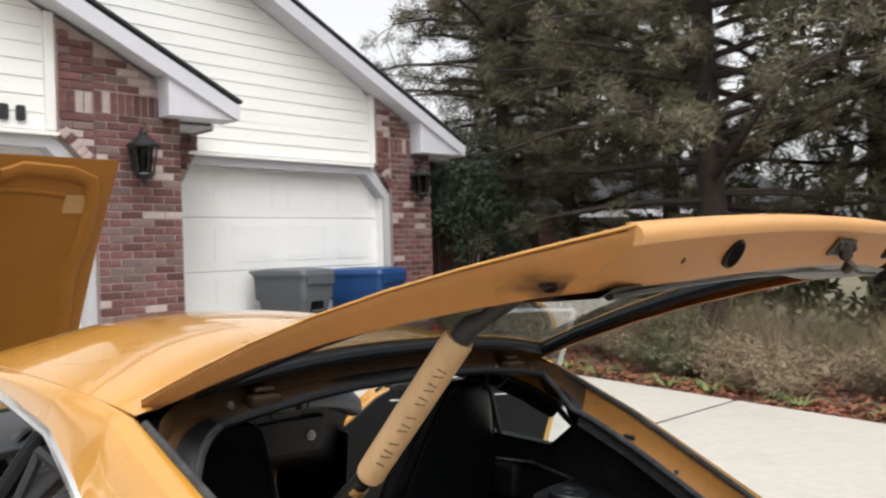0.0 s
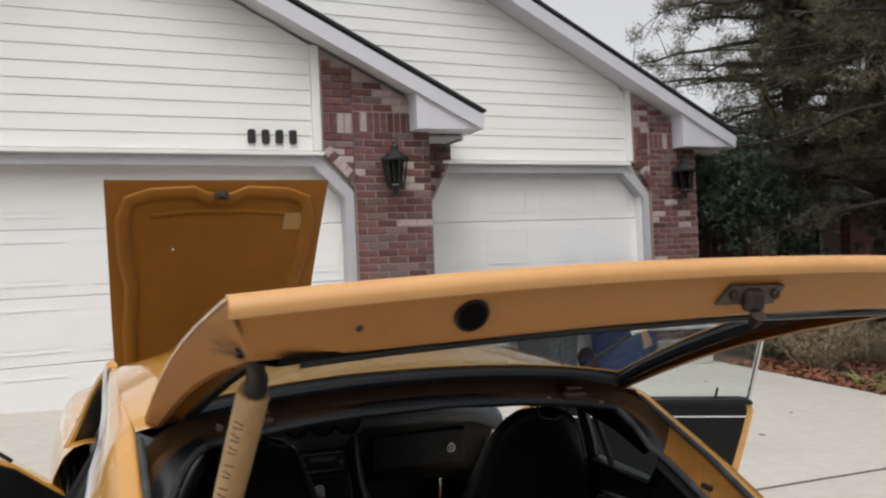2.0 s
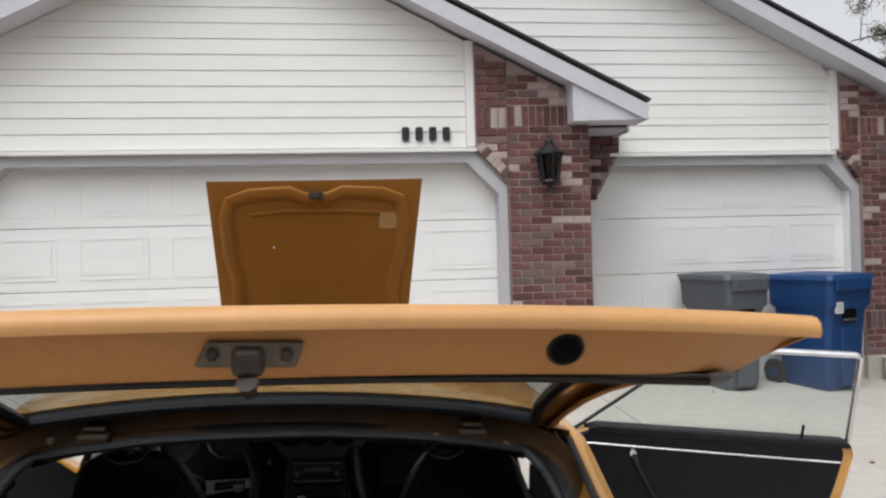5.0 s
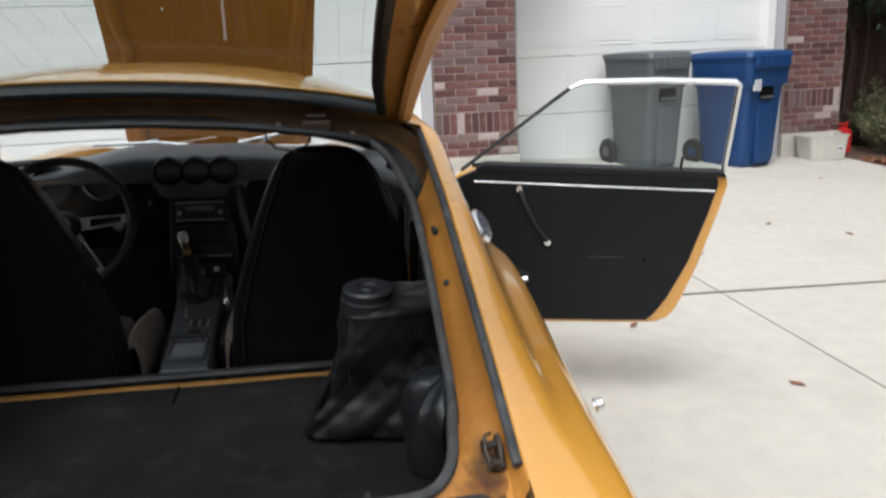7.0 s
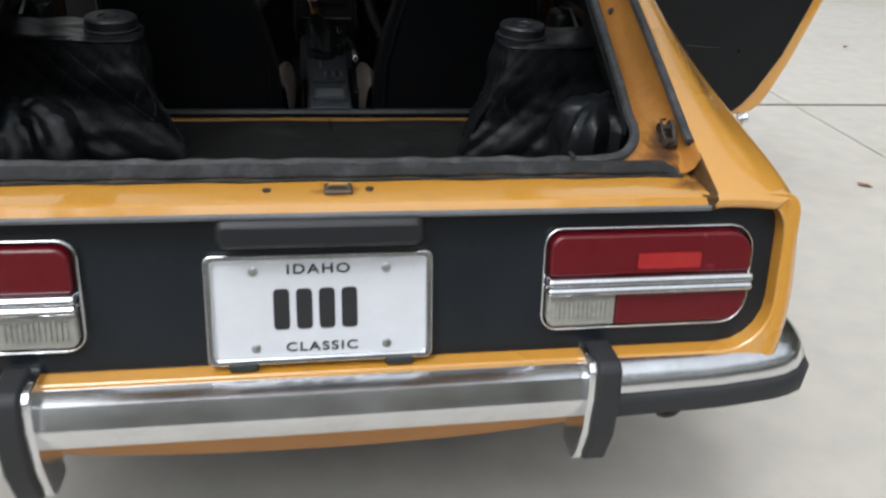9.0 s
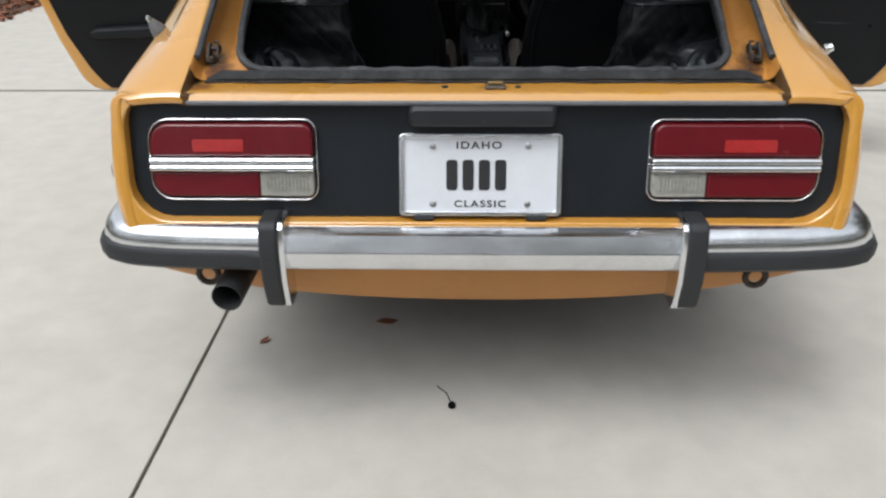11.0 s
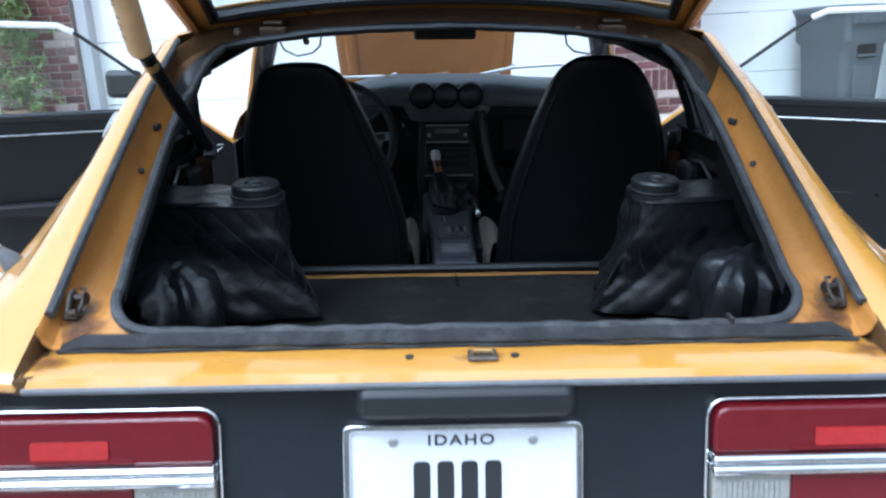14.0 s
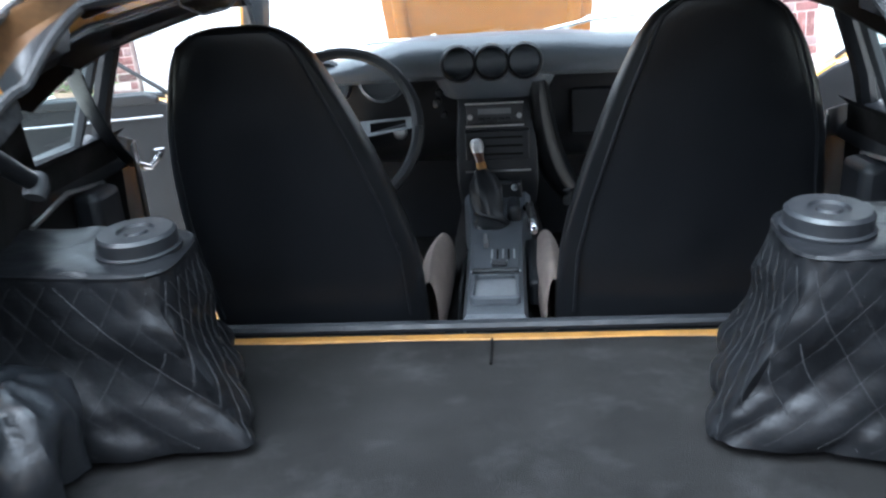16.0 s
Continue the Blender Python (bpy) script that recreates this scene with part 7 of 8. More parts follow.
mr = part("rear_mirror", new_box((0.03, 1.66, 1.155), (0.20, 0.025, 0.05)), M_plastic, car, "black interior mirror", mods=(("bevel", 0.01),))
part("mirror_stem", new_tube([(0.03, 1.67, 1.16), (0.03, 1.70, 1.22)], 0.007, 6), M_plastic, mr)
for s in (-1, 1):
    part("sun_visor", new_box((s * 0.25, 1.66, 1.180), (0.28, 0.14, 0.016)), M_vinyl, car, mods=(("bevel", 0.006),))


# ---- doors ----
def door(s, hinge, theta, label):
    """Door of length about 1.1 m; u runs from the hinge to the shut edge, w from the cabin side outwards."""
    d = Vector((s * math.cos(radians(theta)), -math.sin(radians(theta)), 0))
    nrm = Vector((-s * math.sin(radians(theta)), -math.cos(radians(theta)), 0))   # towards the cabin
    def P(u, z, w=0.0):
        lean = 0.0
        if z > 0.90:
            lean = 0.145 * (z - 0.90) / 0.335
        return Vector(hinge) + d * u + Vector((0, 0, z)) + nrm * (lean - w)
    out = [(0.0, 0.30), (0.0, 0.76), (0.02, 0.780), (0.15, 0.880), (0.20, 0.900), (0.5, 0.905), (1.085, 0.895), (1.10, 0.86), (1.075, 0.75), (1.02, 0.55), (0.975, 0.425), (0.955, 0.380), (0.925, 0.346), (0.89, 0.330), (0.85, 0.325), (0.5, 0.315)]
    def shell(o, w0, w1):
        bm = bmesh.new()
        a = [bm.verts.new(P(u, z, w0)) for u, z in o]
        b = [bm.verts.new(P(u, z, w1)) for u, z in o]
        bm.faces.new(a)
        bm.faces.new(b[::-1])
        for i in range(len(o)):
            j = (i + 1) % len(o)
            bm.faces.new((a[i], b[i], b[j], a[j]))
        return bm
    body = part("door", shell(out, 0.012, 0.11), M_paint, car, label, smooth=False, mods=(("bevel", 0.012),))
    card = [(0.001, 0.330), (0.001, 0.752), (0.145, 0.866), (0.205, 0.894), (1.055, 0.888), (1.062, 0.86), (1.038, 0.76), (0.982, 0.57), (0.918, 0.43), (0.880, 0.372), (0.850, 0.340), (0.5, 0.330)]
    cd = part("door_card", shell(card, 0.0, 0.02), M_seat, body, "black vinyl door card", smooth=False, mods=(("bevel", 0.006),))
    part("door_top", shell([(0.205, 0.885), (0.205, 0.903), (0.24, 0.914), (1.075, 0.906), (1.088, 0.885)], -0.004, 0.085), M_vinyl, body, "black padded door top", smooth=False, mods=(("bevel", 0.006),))
    bm = new_tube([P(0.20, 0.850, -0.002), P(0.5, 0.845, -0.003), P(1.05, 0.836, -0.002)], 0.0034, 6)
    # the light on each door is put into the metal: chrome lit, dull unlit
    part("card_strip", bm, M_chrome if s > 0 else M_strip, cd, "thin bright strip, brighter metal on the door facing the light")
    part("card_scuff", new_tube([P(0.62, 0.581, 0.0008), P(0.68, 0.580, 0.0), P(0.755, 0.582, 0.0012)], [0.002, 0.003, 0.002], 6), M_seat, cd, "scuffed crease in the card")
    part("card_clip", new_tube([P(0.823, 0.577, 0.003), P(0.823, 0.577, -0.003)], 0.006, 8), M_dark, cd)
    for u in (0.55, 0.70):
        part("strip_clip", new_tube([P(u, 0.8447 - 0.018 * (u - 0.5), -0.0025), P(u + 0.018, 0.8443 - 0.018 * (u - 0.5), -0.0025)], 0.0037, 6), M_brubber, cd)
    part("door_pull", new_tube([P(0.365, 0.822, -0.012), P(0.382, 0.78, -0.030), P(0.430, 0.695, -0.030), P(0.468, 0.640, -0.012)], [0.011, 0.009, 0.008, 0.011], 8), M_plastic, cd, "black pull strap with chrome ends")
    for u, z in ((0.362, 0.828), (0.471, 0.635)):
        part("pull_end", new_tube([P(u, z, 0.0), P(u, z, -0.02)], [0.016, 0.012], 10), M_chrome, cd)
    wr = part("window_winder", new_tube([P(0.40, 0.50, 0.0), P(0.40, 0.50, -0.03), P(0.33, 0.485, -0.04), P(0.27, 0.475, -0.045)], [0.016, 0.012, 0.009, 0.009], 8), M_chrome, cd, "chrome window winder")
    part("winder_knob", new_tube([P(0.27, 0.475, -0.04), P(0.27, 0.475, -0.08)], 0.013, 10), M_plastic, wr)
    if s < 0:
        part("armrest", shell([(0.60, 0.565), (0.60, 0.598), (0.66, 0.604), (0.86, 0.600), (0.885, 0.585), (0.870, 0.560), (0.70, 0.552)], -0.045, 0.004), M_vinyl, cd, "black padded armrest", smooth=False, mods=(("bevel", 0.012),))
    part("door_catch", new_box(P(1.008, 0.631, 0.045), (0.030, 0.022, 0.034)), M_greasy, body, mods=(("bevel", 0.006),))
    part("lock_pin", new_tube([P(0.93, 0.895, 0.03), P(0.93, 0.955, 0.03)], 0.005, 6), M_plastic, body, "black lock pin")
    part("belt_rubber", new_tube([P(0.19, 0.905, 0.03), P(0.5, 0.910, 0.03), P(1.07, 0.902, 0.03)], 0.009, 6), M_brubber, body)
    frame = [(0.15, 0.885), (0.33, 1.035), (0.46, 1.145), (0.515, 1.190), (0.56, 1.212), (0.80, 1.222), (1.05, 1.220), (1.066, 1.210), (1.075, 1.05), (1.082, 0.905)]
    part("window_frame_front", new_tube([P(u, z, 0.035) for u, z in frame[:4]], 0.007, 6), M_brubber, body, "dark sloping window frame")
    part("window_frame_top", new_tube([P(u, z, 0.035) for u, z in frame[3:8]], 0.0105, 8), M_chrome, body, "bright chrome window frame")
    part("window_frame_rear", new_tube([P(u, z, 0.035) for u, z in frame[7:]], 0.010, 8), M_chrome, body, "bright chrome window frame")
    gb = bmesh.new()
    gb.faces.new([gb.verts.new(P(u, z, 0.035)) for u, z in frame])
    g = part("door_glass", gb, M_glass, body, "raised clear door window", smooth=False)
    g.visible_shadow = False
    return P, body


door(1, (0.79, 1.98, 0), 16.5, "orange door standing open with black card and raised window")
PL, dl_ = door(-1, (-0.72, 2.0, -0.035), 12.0, "orange door standing open with black card and raised window")
mm_ = part("door_mirror", new_box(PL(0.40, 1.000, 0.13), (0.13, 0.05, 0.10)), M_plastic, dl_, "black door mirror", mods=(("bevel", 0.02),))
part("mirror_foot", new_tube([PL(0.38, 0.90, 0.06), PL(0.39, 0.97, 0.12)], 0.012, 8), M_plastic, mm_)


# ---- planting ----
def leaf_cloud(places, size, tris, spread, narrow=0.35, droop=0.0, seed=1):
    """Many small leaves round places; one mesh."""
    rnd = np.random.RandomState(seed)
    P = np.repeat(np.asarray(places, float), tris, axis=0)
    n = len(P)
    d = rnd.normal(size=(n, 3))
    d /= np.linalg.norm(d, axis=1)[:, None]
    base = P + d * (rnd.rand(n, 1) ** 0.6) * spread
    g = rnd.normal(size=(n, 3))
    g[:, 2] -= droop
    g /= np.linalg.norm(g, axis=1)[:, None]
    side = np.cross(g, rnd.normal(size=(n, 3)))
    side /= np.linalg.norm(side, axis=1)[:, None] + 1e-9
    s = size * (0.6 + 0.8 * rnd.rand(n, 1))
    a, b, c = base - side * s * narrow, base + side * s * narrow, base + g * s * 2
    verts = np.concatenate([a, b, c], axis=1).reshape(-1, 3)
    faces = np.arange(n * 3).reshape(-1, 3)
    me = bpy.data.meshes.new("leaves")
    me.from_pydata(verts.tolist(), [], faces.tolist())
    return me


def mesh_part(name, me, mat, parent=None, label="", kind=""):
    me.materials.append(mat)
    ob = new(name, me)
    ob.parent = parent
    if label:
        tagged(ob, label)
    if kind:
        tagged(ob, kind=kind)
    return ob


def pine(x, y, z, height, seed, reach=None, bare=0.0):
    rnd = random.Random(seed)
    t = empty("pine_tree", "old pine with dark drooping needle branches beside the driveway", "tree", pose(x, y, z))
    part("trunk", new_tube([(0, 0, -0.1), (0.05, 0.02, 2), (0.0, 0.1, 5), (0.1, 0.05, height)], [0.24, 0.20, 0.15, 0.03], 10), M_bark, t)
    limbs, clumps = bmesh.new(), []
    for k in range(80):
        h = 2.25 + (height - 2.5) * (k / 80) ** 0.95
        a = k * 2.4 + rnd.uniform(-0.5, 0.5)
        L = (bend(reach, h) if reach else 4.7 * (1 - (h - 1.5) / height) ** 0.6 + 0.4) * rnd.uniform(0.62, 1.1)
        rise = rnd.uniform(-0.18, 0.34)
        pts = []
        if x + math.cos(a) * L < (6.9 if h < 4.6 else 5.6) and y + math.sin(a) * L > 2.5:
            L *= 0.66
        for i in range(7):
            u = i / 6
            p = Vector((math.cos(a + 0.25 * u * rnd.uniform(-1, 1)) * L * u, math.sin(a) * L * u, h + rise * L * u - 0.10 * L * u * u + rnd.uniform(-0.04, 0.04)))
            pts.append(p)
        tube(limbs, pts, [0.062 * (1 - 0.82 * i / 6) * (1.2 - 0.6 * h / height) for i in range(7)], 5, False)
        for i in range(2, 7):
            for _ in range(5):
                u = (i - rnd.random()) / 6
                b = pts[i - 1].lerp(pts[i], rnd.random())
                tw = Vector((rnd.gauss(0, 1), rnd.gauss(0, 1), rnd.gauss(0.1, 0.5))).normalized() * rnd.uniform(0.15, 0.65) * (0.5 + 0.5 * u)
                tube(limbs, [b, b + tw * 0.5 + Vector((0, 0, 0.02)), b + tw], [0.010, 0.007, 0.004], 3, False)
                if rnd.random() < (0.42 if (b + tw).z < 4.8 else 0.0) + bare:
                    continue
                clumps.append(b + tw)
                if rnd.random() < 0.6:
                    clumps.append(b + tw * 0.6)
    tagged(part("branchwork", limbs, M_bark, t), kind="stuff")
    mesh_part("crown", leaf_cloud([tuple(c) for c in clumps], 0.066, 62, 0.19, 0.10, 0.1, seed), M_needle, t, "sparse drooping needle clumps with gaps", "stuff")
    return t


pine(9.6, 4.4, slope_z(9.0, 4.4) - 0.05, 9.5, 3, None, 0.14)
pine(13.5, 9.5, -0.3, 8.5, 8)
pine(12.6, 1.6, -0.4, 8.0, 15)
pine(10.3, 8.7, -0.3, 9.0, 21, [(2.2, 1.0), (3.3, 1.3), (4.3, 2.2), (5.6, 2.8), (7.0, 2.4), (9.0, 1.0)], 0.40)


def shrub(x, y, r, h, mat, seed, label, dry=0.5, leaf=0.03):
    rnd = random.Random(seed)
    z = slope_z(min(10, x), y) - 0.04
    s = empty("shrub", label, "shrub", pose(x, y, z), "bed planting")
    st, cl = bmesh.new(), []
    for k in range(46):
        a, q = rnd.uniform(0, 6.28), r * math.sqrt(rnd.random())
        top = Vector((math.cos(a) * q * 1.15, math.sin(a) * q * 1.15, h * rnd.uniform(0.45, 1.0) * (1 - 0.35 * (q / r) ** 2)))
        b = Vector((math.cos(a) * q * 0.3, math.sin(a) * q * 0.3, 0))
        mid = b.lerp(top, 0.5) + Vector((rnd.uniform(-0.05, 0.05), rnd.uniform(-0.05, 0.05), 0.03))
        tube(st, [b, mid, top], [0.007, 0.005, 0.002], 3, False)
        for u in (0.35, 0.55, 0.7, 0.82, 0.92, 1.0):
            cl.append(tuple(b.lerp(top, u)))
    tagged(part("stemwork", st, M_dry, s), kind="stuff")
    mesh_part("foliage", leaf_cloud(cl, leaf, 15, 0.10, 0.30, -0.2, seed), mat, s, "", "stuff")


rs = random.Random(11)
for k in range(26):
    yy = -2.6 + k * 0.42 + rs.uniform(-0.15, 0.15)
    dryish = rs.random() < 0.5
    shrub(7.45 + rs.uniform(0, 1.9), yy, rs.uniform(0.35, 0.6), rs.uniform(0.55, 1.15), M_dry if dryish else M_shrub, 100 + k, "straggly dry brown garden shrub" if dryish else "low grey-green garden shrub", leaf=0.024 if dryish else 0.032)
for k in range(22):
    gx, gy = 7.9 + rs.uniform(0, 2.4), -1.8 + k * 0.30 + rs.uniform(-0.1, 0.1)
    tuft = leaf_cloud([(rs.gauss(0, 0.16), rs.gauss(0, 0.16), 0.06) for _ in range(12)], rs.uniform(0.36, 0.56), 30, 0.10, 0.010, -2.4, 600 + k)
    g = mesh_part("tall_grass", tuft, M_dry if k % 4 else M_straw)
    tagged(g, "clump of tall tan dry grass behind the bed", "grass", "dry grass clumps")
    g.matrix_world = pose(gx, gy, slope_z(min(10, gx), gy) - 0.05)
for k in range(9):
    shrub(-4.35 - rs.uniform(0, 1.2), 2.0 + k * 0.6, 0.45, rs.uniform(0.6, 1.3), M_dry if k % 3 else M_shrub, 200 + k, "straggly dry brown garden shrub" if k % 3 else "low grey-green garden shrub", leaf=0.026)


def blades(x, y, seed):
    rnd = random.Random(seed)
    e = empty("strap_leaf_clump", "clump of arching green strap leaves at the driveway edge", "plant", pose(x, y, slope_z(x, y) - 0.04), "edge planting")
    for k in range(12):
        a, L = rnd.uniform(0, 6.28), rnd.uniform(0.25, 0.5)
        rows = []
        for i in range(6):
            u = i / 5
            c = Vector((math.cos(a) * L * u * 0.8, math.sin(a) * L * u * 0.8, L * (1.1 * u - 0.85 * u * u)))
            w = Vector((-math.sin(a), math.cos(a), 0)) * 0.016 * (1 - u * 0.9)
            rows.append([tuple(c - w), tuple(c + Vector((0, 0, 0.004))), tuple(c + w)])
        part("blade", grid(rows), M_blade, e)


for k in range(9):
    blades(7.0 + rs.uniform(-0.05, 0.25), -0.6 + k * 0.75 + rs.uniform(-0.2, 0.2), 300 + k)


def litter(name, x0, x1, y0, y1, n, seed, label, thick=0.05):
    """A bed of curled fallen leaves, one mesh."""
    rnd = np.random.RandomState(seed)
    verts, faces = [], []
    for k in range(n):
        x, y = rnd.uniform(x0, x1), rnd.uniform(y0, y1)
        s, a, t1, t2 = rnd.uniform(0.025, 0.055), rnd.uniform(0, 6.28), rnd.uniform(-0.6, 0.6), rnd.uniform(-0.6, 0.6)
        z = slope_z(max(-9, min(10, x)), y) - 0.045 + rnd.rand() * thick
        ca, sa = math.cos(a), math.sin(a)
        base = len(verts)
        for u, v, w in ((-1, 0, 0.1), (-0.2, 0.5, 0.3), (1, 0, 0.2), (-0.2, -0.5, 0.3), (0.1, 0, 0)):
            px, py = u * s, v * s
            verts.append((x + px * ca - py * sa, y + px * sa + py * ca, z + w * s + px * t1 + py * t2 + 0.012))
        for f in ((0, 1, 4), (1, 2, 4), (2, 3, 4), (3, 0, 4)):
            faces.append([base + i for i in f])
    me = bpy.data.meshes.new(name)
    me.from_pydata(verts, [], faces)
    ob = mesh_part(name, me, M_litter)
    tagged(ob, label, "leaves", kind="stuff")


litter("fallen_leaves", 6.83, 7.5, -3.0, 7.0, 3000, 5, "rust-brown fallen leaves along the driveway edge")
litter("fallen_leaves", 7.4, 9.5, -3.0, 7.2, 2500, 6, "rust-brown fallen leaves under the shrubs")
litter("fallen_leaves", -5.2, -3.82, 1.5, 6.6, 1400, 7, "rust-brown fallen leaves along the other bed")


def bed(x0, x1, y0, y1, name_label):
    rows = []
    for j in range(15):
        y = lerp(y0, y1, j / 14)
        rows.append([(x, y, slope_z(max(-9, min(10, x)), y) - 0.03 + 0.03 * noise.noise((x * 2, y * 2, 0))) for x in [lerp(x0, x1, i / 7) for i in range(8)]])
    tagged(part("planting_bed", grid(rows), M_soil), name_label, "flower bed", kind="structure")


bed(6.86, 11.5, -4.0, 8.2, "bark-mulched planting bed beside the driveway")
bed(-7.0, -3.86, 0.5, 7.2, "leaf-strewn planting bed beside the driveway")

# climber over the gate
iv = empty("climbing_shrub", "dense dark green climber over the brown gate", "shrub", pose(7.7, 8.0, 0))
rv = random.Random(5)
pts = [(rv.uniform(-0.75, 1.3), rv.uniform(-0.35, 0.3), 2.35 + rv.gauss(0, 0.38)) for _ in range(420)] + [(rv.uniform(1.15, 1.9), rv.uniform(-0.4, 0.2), rv.uniform(0.2, 2.2)) for _ in range(140)]
stm = bmesh.new()
for k in range(10):
    x = rv.uniform(-0.5, 1.2)
    tube(stm, [(x, 0.15, 0), (x + rv.uniform(-0.2, 0.2), 0.1, 1.2), (x + rv.uniform(-0.4, 0.3), 0, 2.5)], [0.03, 0.02, 0.008], 5, False)
tagged(part("stemwork", stm, M_bark, iv), kind="stuff")
mesh_part("foliage", leaf_cloud(pts, 0.045, 22, 0.16, 0.4, 0.2, 21), M_ivy, iv, "", "stuff")

# far trees beyond the roof
for k, (x, y, hgt) in enumerate(((14.0, 24.0, 6.2), (16.5, 27.0, 5.4), (12.0, 30.0, 6.5))):
    rf = random.Random(40 + k)
    e = empty("far_tree", "bare autumn tree with sparse brown crown behind the roof", "tree", pose(x, y, -0.5))
    part("trunk", new_tube([(0, 0, 0), (0.1, 0, hgt * 0.5), (0, 0, hgt * 0.95)], [0.16, 0.10, 0.02], 7), M_bark, e)
    lb, cl = bmesh.new(), []
    for q in range(46):
        h0 = hgt * rf.uniform(0.35, 0.9)
        a, L = rf.uniform(0, 6.28), rf.uniform(0.5, 1.5)
        tip = Vector((math.cos(a) * L, math.sin(a) * L, h0 + rf.uniform(0.3, 1.0)))
        tube(lb, [(0, 0, h0), Vector((0, 0, h0)).lerp(tip, 0.5), tip], [0.025, 0.015, 0.005], 4, False)
        cl += [tuple(Vector((0, 0, h0)).lerp(tip, u)) for u in (0.5, 0.75, 1.0)]
    tagged(part("branchwork", lb, M_bark, e), kind="stuff")
    mesh_part("crown", leaf_cloud(cl, 0.06, 14, 0.28, 0.35, 0, 50 + k), M_litter if k == 1 else M_shrub, e, "", "stuff")


# potted plant at the far pillar by the left bed
pot = empty("potted_plant", "trailing green plant in a clay pot by the brick pillar", "plant", pose(-3.75, 6.35, slope_z(-3.75, 6.35)))
part("pot", lathe([(0.10, 0), (0.15, 0.28), (0.165, 0.28), (0.165, 0.32), (0.14, 0.32), (0.12, 0.05)], 18), M_pot, pot)
mesh_part("foliage", leaf_cloud([(rv.gauss(0, 0.16), rv.gauss(0, 0.12), rv.uniform(0.3, 1.7)) for _ in range(130)], 0.035, 16, 0.08, 0.35, 0, 77), M_blade, pot, "", "stuff")

# single leaves on the concrete
for k, (x, y) in enumerate(((-0.25, 0.44), (-0.58, 0.34), (2.32, 1.77), (3.9, 4.27), (2.95, 3.6), (3.4, 2.2), (1.95, 2.5), (4.3, 3.9), (3.1, 4.9), (5.2, 4.4), (2.6, 0.9), (5.6, 5.9), (3.9, 6.6))):
    bm = bmesh.new()
    L = (0.035, 0.02)[k] if k < 2 else 0.036
    c = bm.verts.new((0, 0, 0.003))
    o = [bm.verts.new((L * u, L * v, 0.004 + 0.35 * L * w)) for u, v, w in ((1, 0, 0.6), (0.4, 0.45, 0.2), (-0.3, 0.4, 0.5), (-1, 0.05, 0.1), (-0.3, -0.42, 0.4), (0.4, -0.4, 0.2))]
    for i in range(6):
        bm.faces.new((c, o[i], o[(i + 1) % 6]))
    lf = part("fallen_leaf", bm, M_litter)
    lf.matrix_world = CAR @ pose(x, y, 0, 0, 0, k * 67)
    tagged(lf, "single curled brown leaf on the concrete", "leaf", "loose leaves")
tw = part("twig", new_tube([(-0.060, 0.064, 0.008), (-0.074, 0.10, 0.016), (-0.098, 0.14, 0.006)], 0.0014, 5), M_dark)
part("seed_head", lathe([(0.003, 0.0), (0.009, 0.004), (0.010, 0.010), (0.006, 0.016)], 10, pose(-0.060, 0.062, 0.0)), M_dark, tw)
tw.matrix_world = CAR
tagged(tw, "thin dark stem on the concrete by a seed head", "twig")

# unseen trees added behind the walk to hold back low sky light
rb = random.Random(70)
for k in range(17):
    a = radians(150 + 15 * k)
    q = 13.5 + rb.uniform(-1, 2)
    hgt = rb.uniform(8.0, 11.5)
    e = empty("sky_blocking_tree", "unseen dark tree added to block low sky light", "tree", pose(math.cos(a) * q * 1.1, math.sin(a) * q, -0.9), "trees across the street")
    part("trunk", new_tube([(0, 0, 0), (0.1, 0, hgt * 0.5), (0, 0, hgt * 0.9)], [0.22, 0.15, 0.03], 7), M_bark, e)
    cl = []
    for _ in range(130):
        b_, r_ = rb.uniform(0, 6.28), 2.3 * math.sqrt(rb.random())
        cl.append((math.cos(b_) * r_, math.sin(b_) * r_, hgt * rb.uniform(0.08, 1.0) * (1 - 0.25 * r_ / 2.3)))
    mesh_part("crown", leaf_cloud(cl, 0.16, 26, 0.5, 0.4, 0, 400 + k), M_needle if k % 3 else M_shrub, e, "", "stuff")


# ---- brickwork ----
def brick_mesh(l, h, d):
    bm = new_box((0, 0, 0), (l, d, h))
    bmesh.ops.bevel(bm, geom=list(bm.edges), offset=0.004, segments=1, affect="EDGES")
    me = bpy.data.meshes.new("brick")
    bm.to_mesh(me)
    bm.free()
    return me


def brick_set(l, h):
    out = []
    for m in M_brick:
        me = brick_mesh(l, h, 0.09)
        me.materials.append(m)
        out.append(me)
    return out


FULL, HALF, SOLD = brick_set(BL - MO, BH - MO * 0.9), brick_set(BL / 2 - MO, BH - MO * 0.9), brick_set(0.062, 0.195)


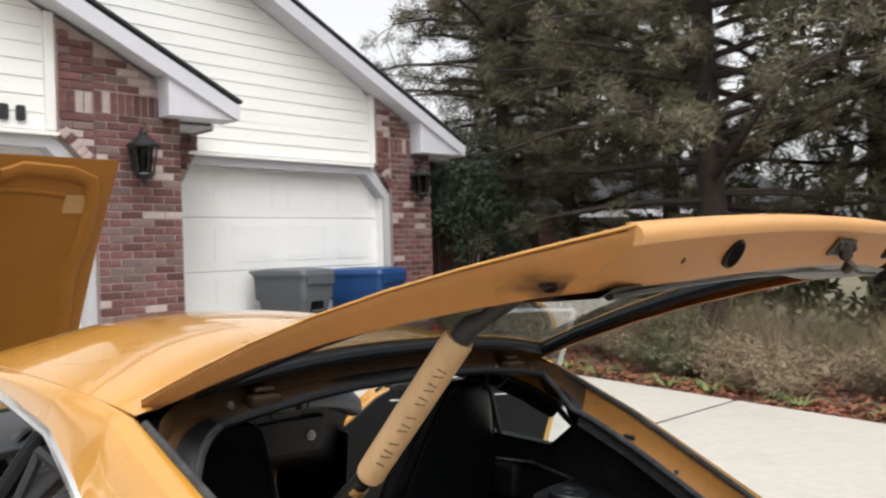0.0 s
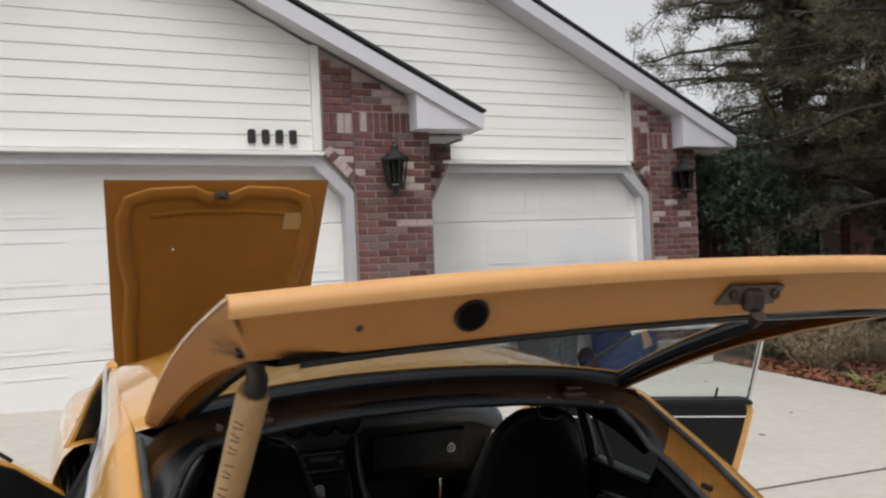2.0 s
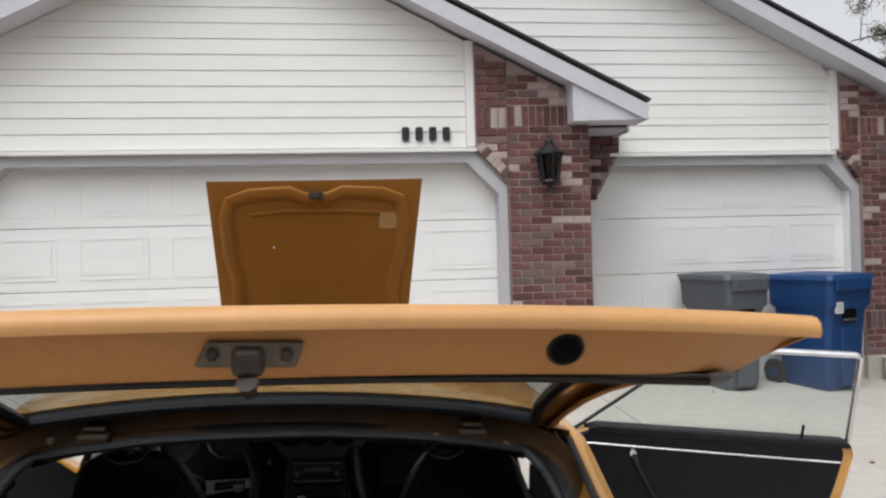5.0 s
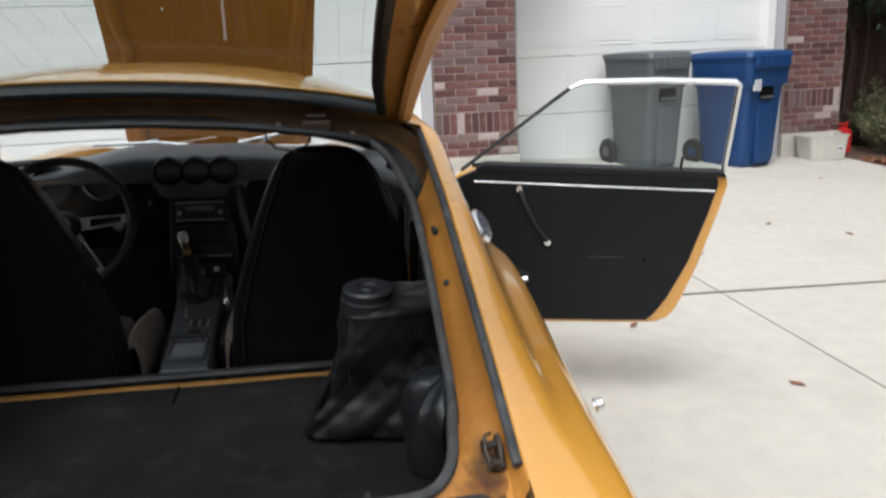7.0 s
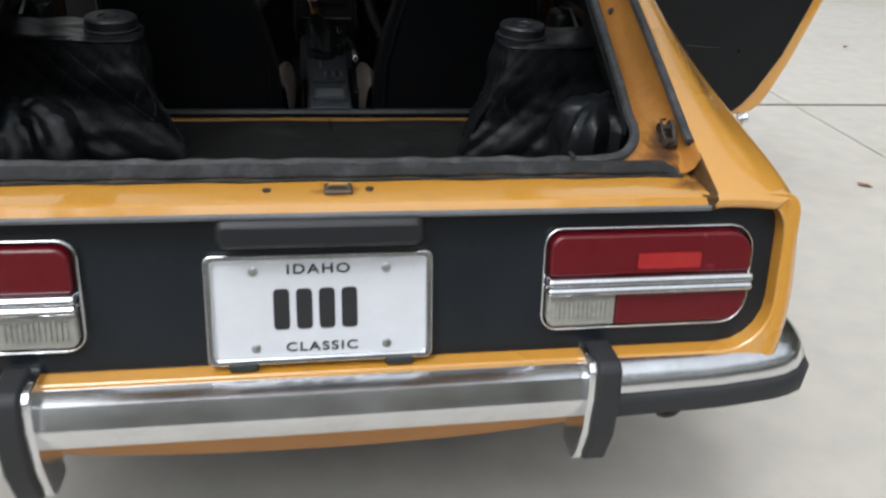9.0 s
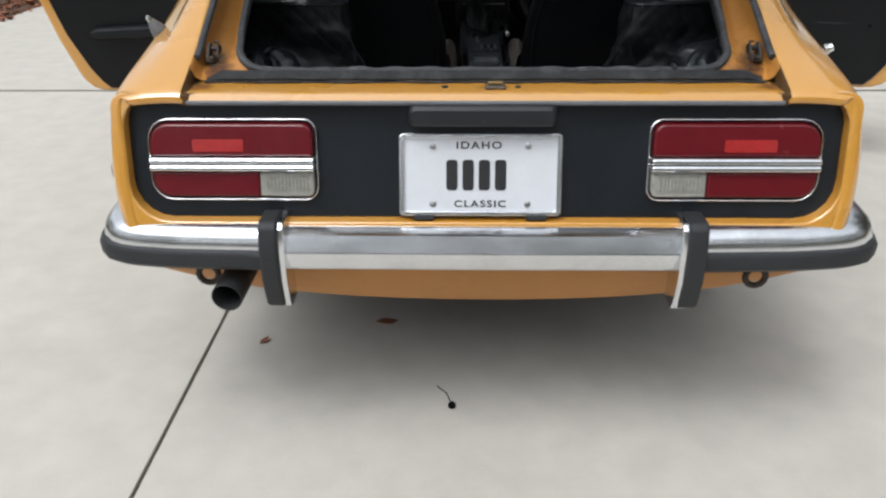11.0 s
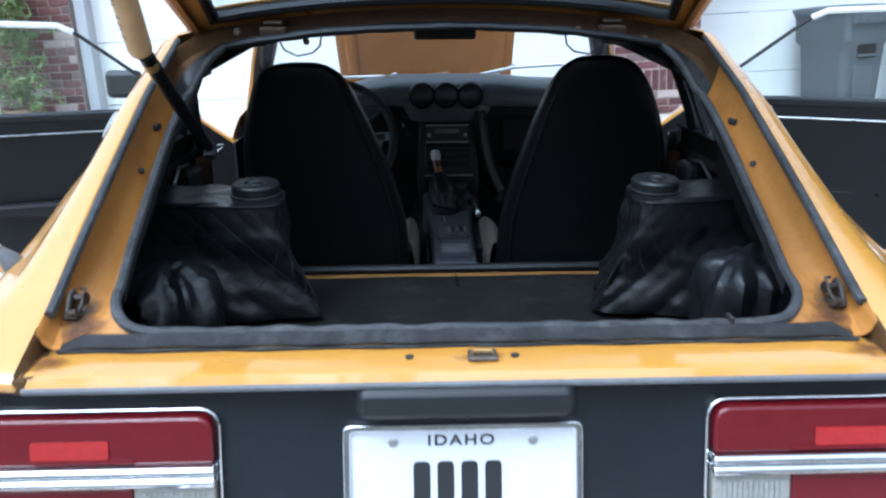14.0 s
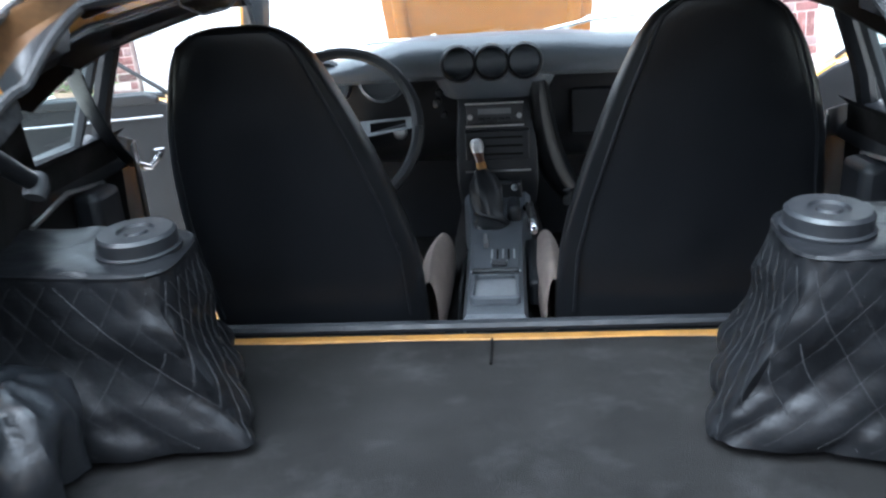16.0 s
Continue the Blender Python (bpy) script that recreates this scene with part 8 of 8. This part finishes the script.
def pillar(name, x0, x1, y, zb, zt_fn, soldier, label, seed, chamfer=None):
    rnd = random.Random(seed)
    p = empty(name, label, "brick pillar", pose(0, 0, 0), kind="structure")
    zt = max(zt_fn(x0), zt_fn(x1))
    o = [(x0, zb - 0.5), (x1, zb - 0.5), (x1, zt_fn(x1)), (x0, zt_fn(x0))]
    part("mortar", prism([(a + (0.004 if a == x0 else -0.004), b) for a, b in o], y - 0.026, y + 0.10), M_mortar, p, smooth=False)
    part("footing", new_box(((x0 + x1) / 2, y + 0.015, zb - 0.12), (x1 - x0 + 0.03, 0.16, 0.34)), M_concrete, p, "plain concrete footing", smooth=False, mods=(("bevel", 0.008),))
    z, row, n = zb + 0.06, 0, 0
    while z < zt - 0.03 and n < 300:
        s = next(((a, b) for a, b in soldier if a <= z < b), None)
        if s:
            x = x0 + 0.036
            while x < x1 - 0.02:
                if z + 0.2 < zt_fn(x):
                    ob = new("brick", rnd.choices(SOLD, (6, 3, 1.2, 2))[0])
                    ob.parent, ob.location = p, (x, y + 0.012 + rnd.uniform(-0.002, 0.002), z + 0.1)
                    n += 1
                x += 0.0725
            z += 0.208
            row += 1
            continue
        x = x0 - (BL / 2 if row % 2 else 0)
        while x < x1 - 0.02:
            a, b = max(x, x0), min(x + BL, x1)
            w = b - a
            if w > 0.06 and z + BH < zt_fn(b) + 0.02 and not (chamfer and chamfer(a, b, z)):
                me = rnd.choices(FULL if w > BL * 0.7 else HALF, (5, 4, 1.5, 2.5))[0]
                ob = new("brick", me)
                ob.parent = p
                ob.location = ((a + b) / 2, y + 0.012 + rnd.uniform(-0.003, 0.003), z + BH / 2)
                ob.rotation_euler = (0, rnd.uniform(-0.006, 0.006), rnd.uniform(-0.01, 0.01))
                full = BL - MO if w > BL * 0.7 else BL / 2 - MO
                ob.scale = ((w - MO) / full, 1, 1)
                n += 1
            x += BL
        z += BH
        row += 1
    return p


pillar("brick_pillar", 1.795, 2.62, Y1 - 0.05, 0.30, lambda x: min(rake1(x) - 0.02, 3.9), ((0.55, 0.60), (2.78, 2.83)), "weathered red brick pillar between the garage doors", 1)
pillar("brick_pillar", 6.045, 6.80, Y2 - 0.05, 0.22, lambda x: rake2(x) - 0.02, ((0.55, 0.60), (2.76, 2.81)), "weathered red brick pillar beside the single garage door", 2)
pillar("brick_pillar", -4.10, -3.28, Y1 - 0.05, 0.55, lambda x: 3.1, ((2.78, 2.83),), "weathered red brick pillar by the planting bed", 3)


def upper_brick(name, outline_x, y, z0, seed, top):
    """Brick between the siding and the pillar above the cut corner of the casing."""
    rnd = random.Random(seed)
    x0, x1 = outline_x
    p = empty(name, "red brick spandrel over the cut corner of the casing", "brickwork", pose(0, 0, 0), kind="structure")
    part("mortar", prism([(x0, z0 + 0.02), (x1, z0 - 0.31), (x1, top(x1)), (x0, top(x0))], y - 0.018, y + 0.05), M_mortar, p, smooth=False)
    z, row = z0 - 0.30, 0
    while z < top(x0):
        if 2.74 <= z < 2.81:
            x = x0 + 0.036
            while x < x1 - 0.02:
                if z + 0.2 < top(x):
                    ob = new("brick", rnd.choices(SOLD, (6, 3, 1.2, 2))[0])
                    ob.parent, ob.location = p, (x, y + 0.012 + rnd.uniform(-0.002, 0.002), z + 0.1)
                x += 0.0725
            z += 0.208
            continue
        x = x0 - (BL / 2 if row % 2 else 0)
        while x < x1 - 0.02:
            a, b = max(x, x0 + max(0.0, (z0 + 0.05 - z)) * 1.0), min(x + BL, x1)
            w = b - a
            if w > 0.05 and z + BH < top(b) + 0.02:
                ob = new("brick", rnd.choices(FULL if w > BL * 0.7 else HALF, (6, 3, 2, 2))[0])
                ob.parent, ob.location = p, ((a + b) / 2, y + 0.012 + rnd.uniform(-0.003, 0.003), z + BH / 2)
                ob.scale = ((w - MO) / ((BL - MO) if w > BL * 0.7 else (BL / 2 - MO)), 1, 1)
            x += BL
        z += BH
        row += 1
    # slanting course along the cut corner
    for k in range(6):
        t = (k + 0.5) / 6
        ob = new("brick", rnd.choice(HALF))
        ob.parent, ob.location, ob.rotation_euler = p, (lerp(x0 + 0.03, x1 - 0.0, t), y + 0.006, lerp(z0 + 0.06, z0 - 0.24, t)), (0, radians(-45), 0)


upper_brick("brick_spandrel", (1.485, 1.793), Y1 - 0.05, 2.55, 5, lambda x: rake1(x) - 0.02)
upper_brick("brick_spandrel", (5.803, 6.043), Y2 - 0.05, 2.56, 6, lambda x: rake2(x) - 0.02)
# return wall of the first garage
ret = empty("brick_return", "red brick side wall turning back to the single garage", "brick wall", pose(0, 0, 0), kind="structure")
part("mortar", new_box((2.60, 7.06, 1.4), (0.04, 0.66, 2.76)), M_mortar, ret, smooth=False)
rnd = random.Random(9)
for row in range(38):
    for k in range(4):
        yy = 6.80 + k * BL - (BL / 2 if row % 2 else 0)
        if 6.70 < yy < 7.32:
            ob = new("brick", rnd.choices(FULL, (6, 3, 1.4, 2))[0])
            ob.parent, ob.location, ob.rotation_euler = ret, (2.585, yy, 0.32 + row * BH), (0, 0, radians(90))
sp = empty("brick_spandrel", "red brick spandrel over the cut corner of the casing", "brickwork", pose(0, 0, 0), kind="structure")
part("mortar", prism([(2.63, 2.08), (2.95, 2.16), (3.19, 2.60), (3.19, 2.85), (2.63, 2.85)], Y2 - 0.06, Y2), M_mortar, sp, smooth=False)
for row in range(11):
    z = 2.10 + row * BH
    x = 2.66 - (BL / 2 if row % 2 else 0)
    while x < 3.16:
        b = min(x + BL, 2.93 + max(0, (z - 2.16)) * 0.56, 3.19)
        a = max(x, 2.63)
        if b - a > 0.05:
            ob = new("brick", rnd.choices(FULL if b - a > BL * 0.7 else HALF, (6, 3, 1.4, 2))[0])
            ob.parent, ob.location = sp, ((a + b) / 2, Y2 - 0.04, z + BH / 2)
            ob.scale = ((b - a - MO) / ((BL - MO) if b - a > BL * 0.7 else (BL / 2 - MO)), 1, 1)
        x += BL
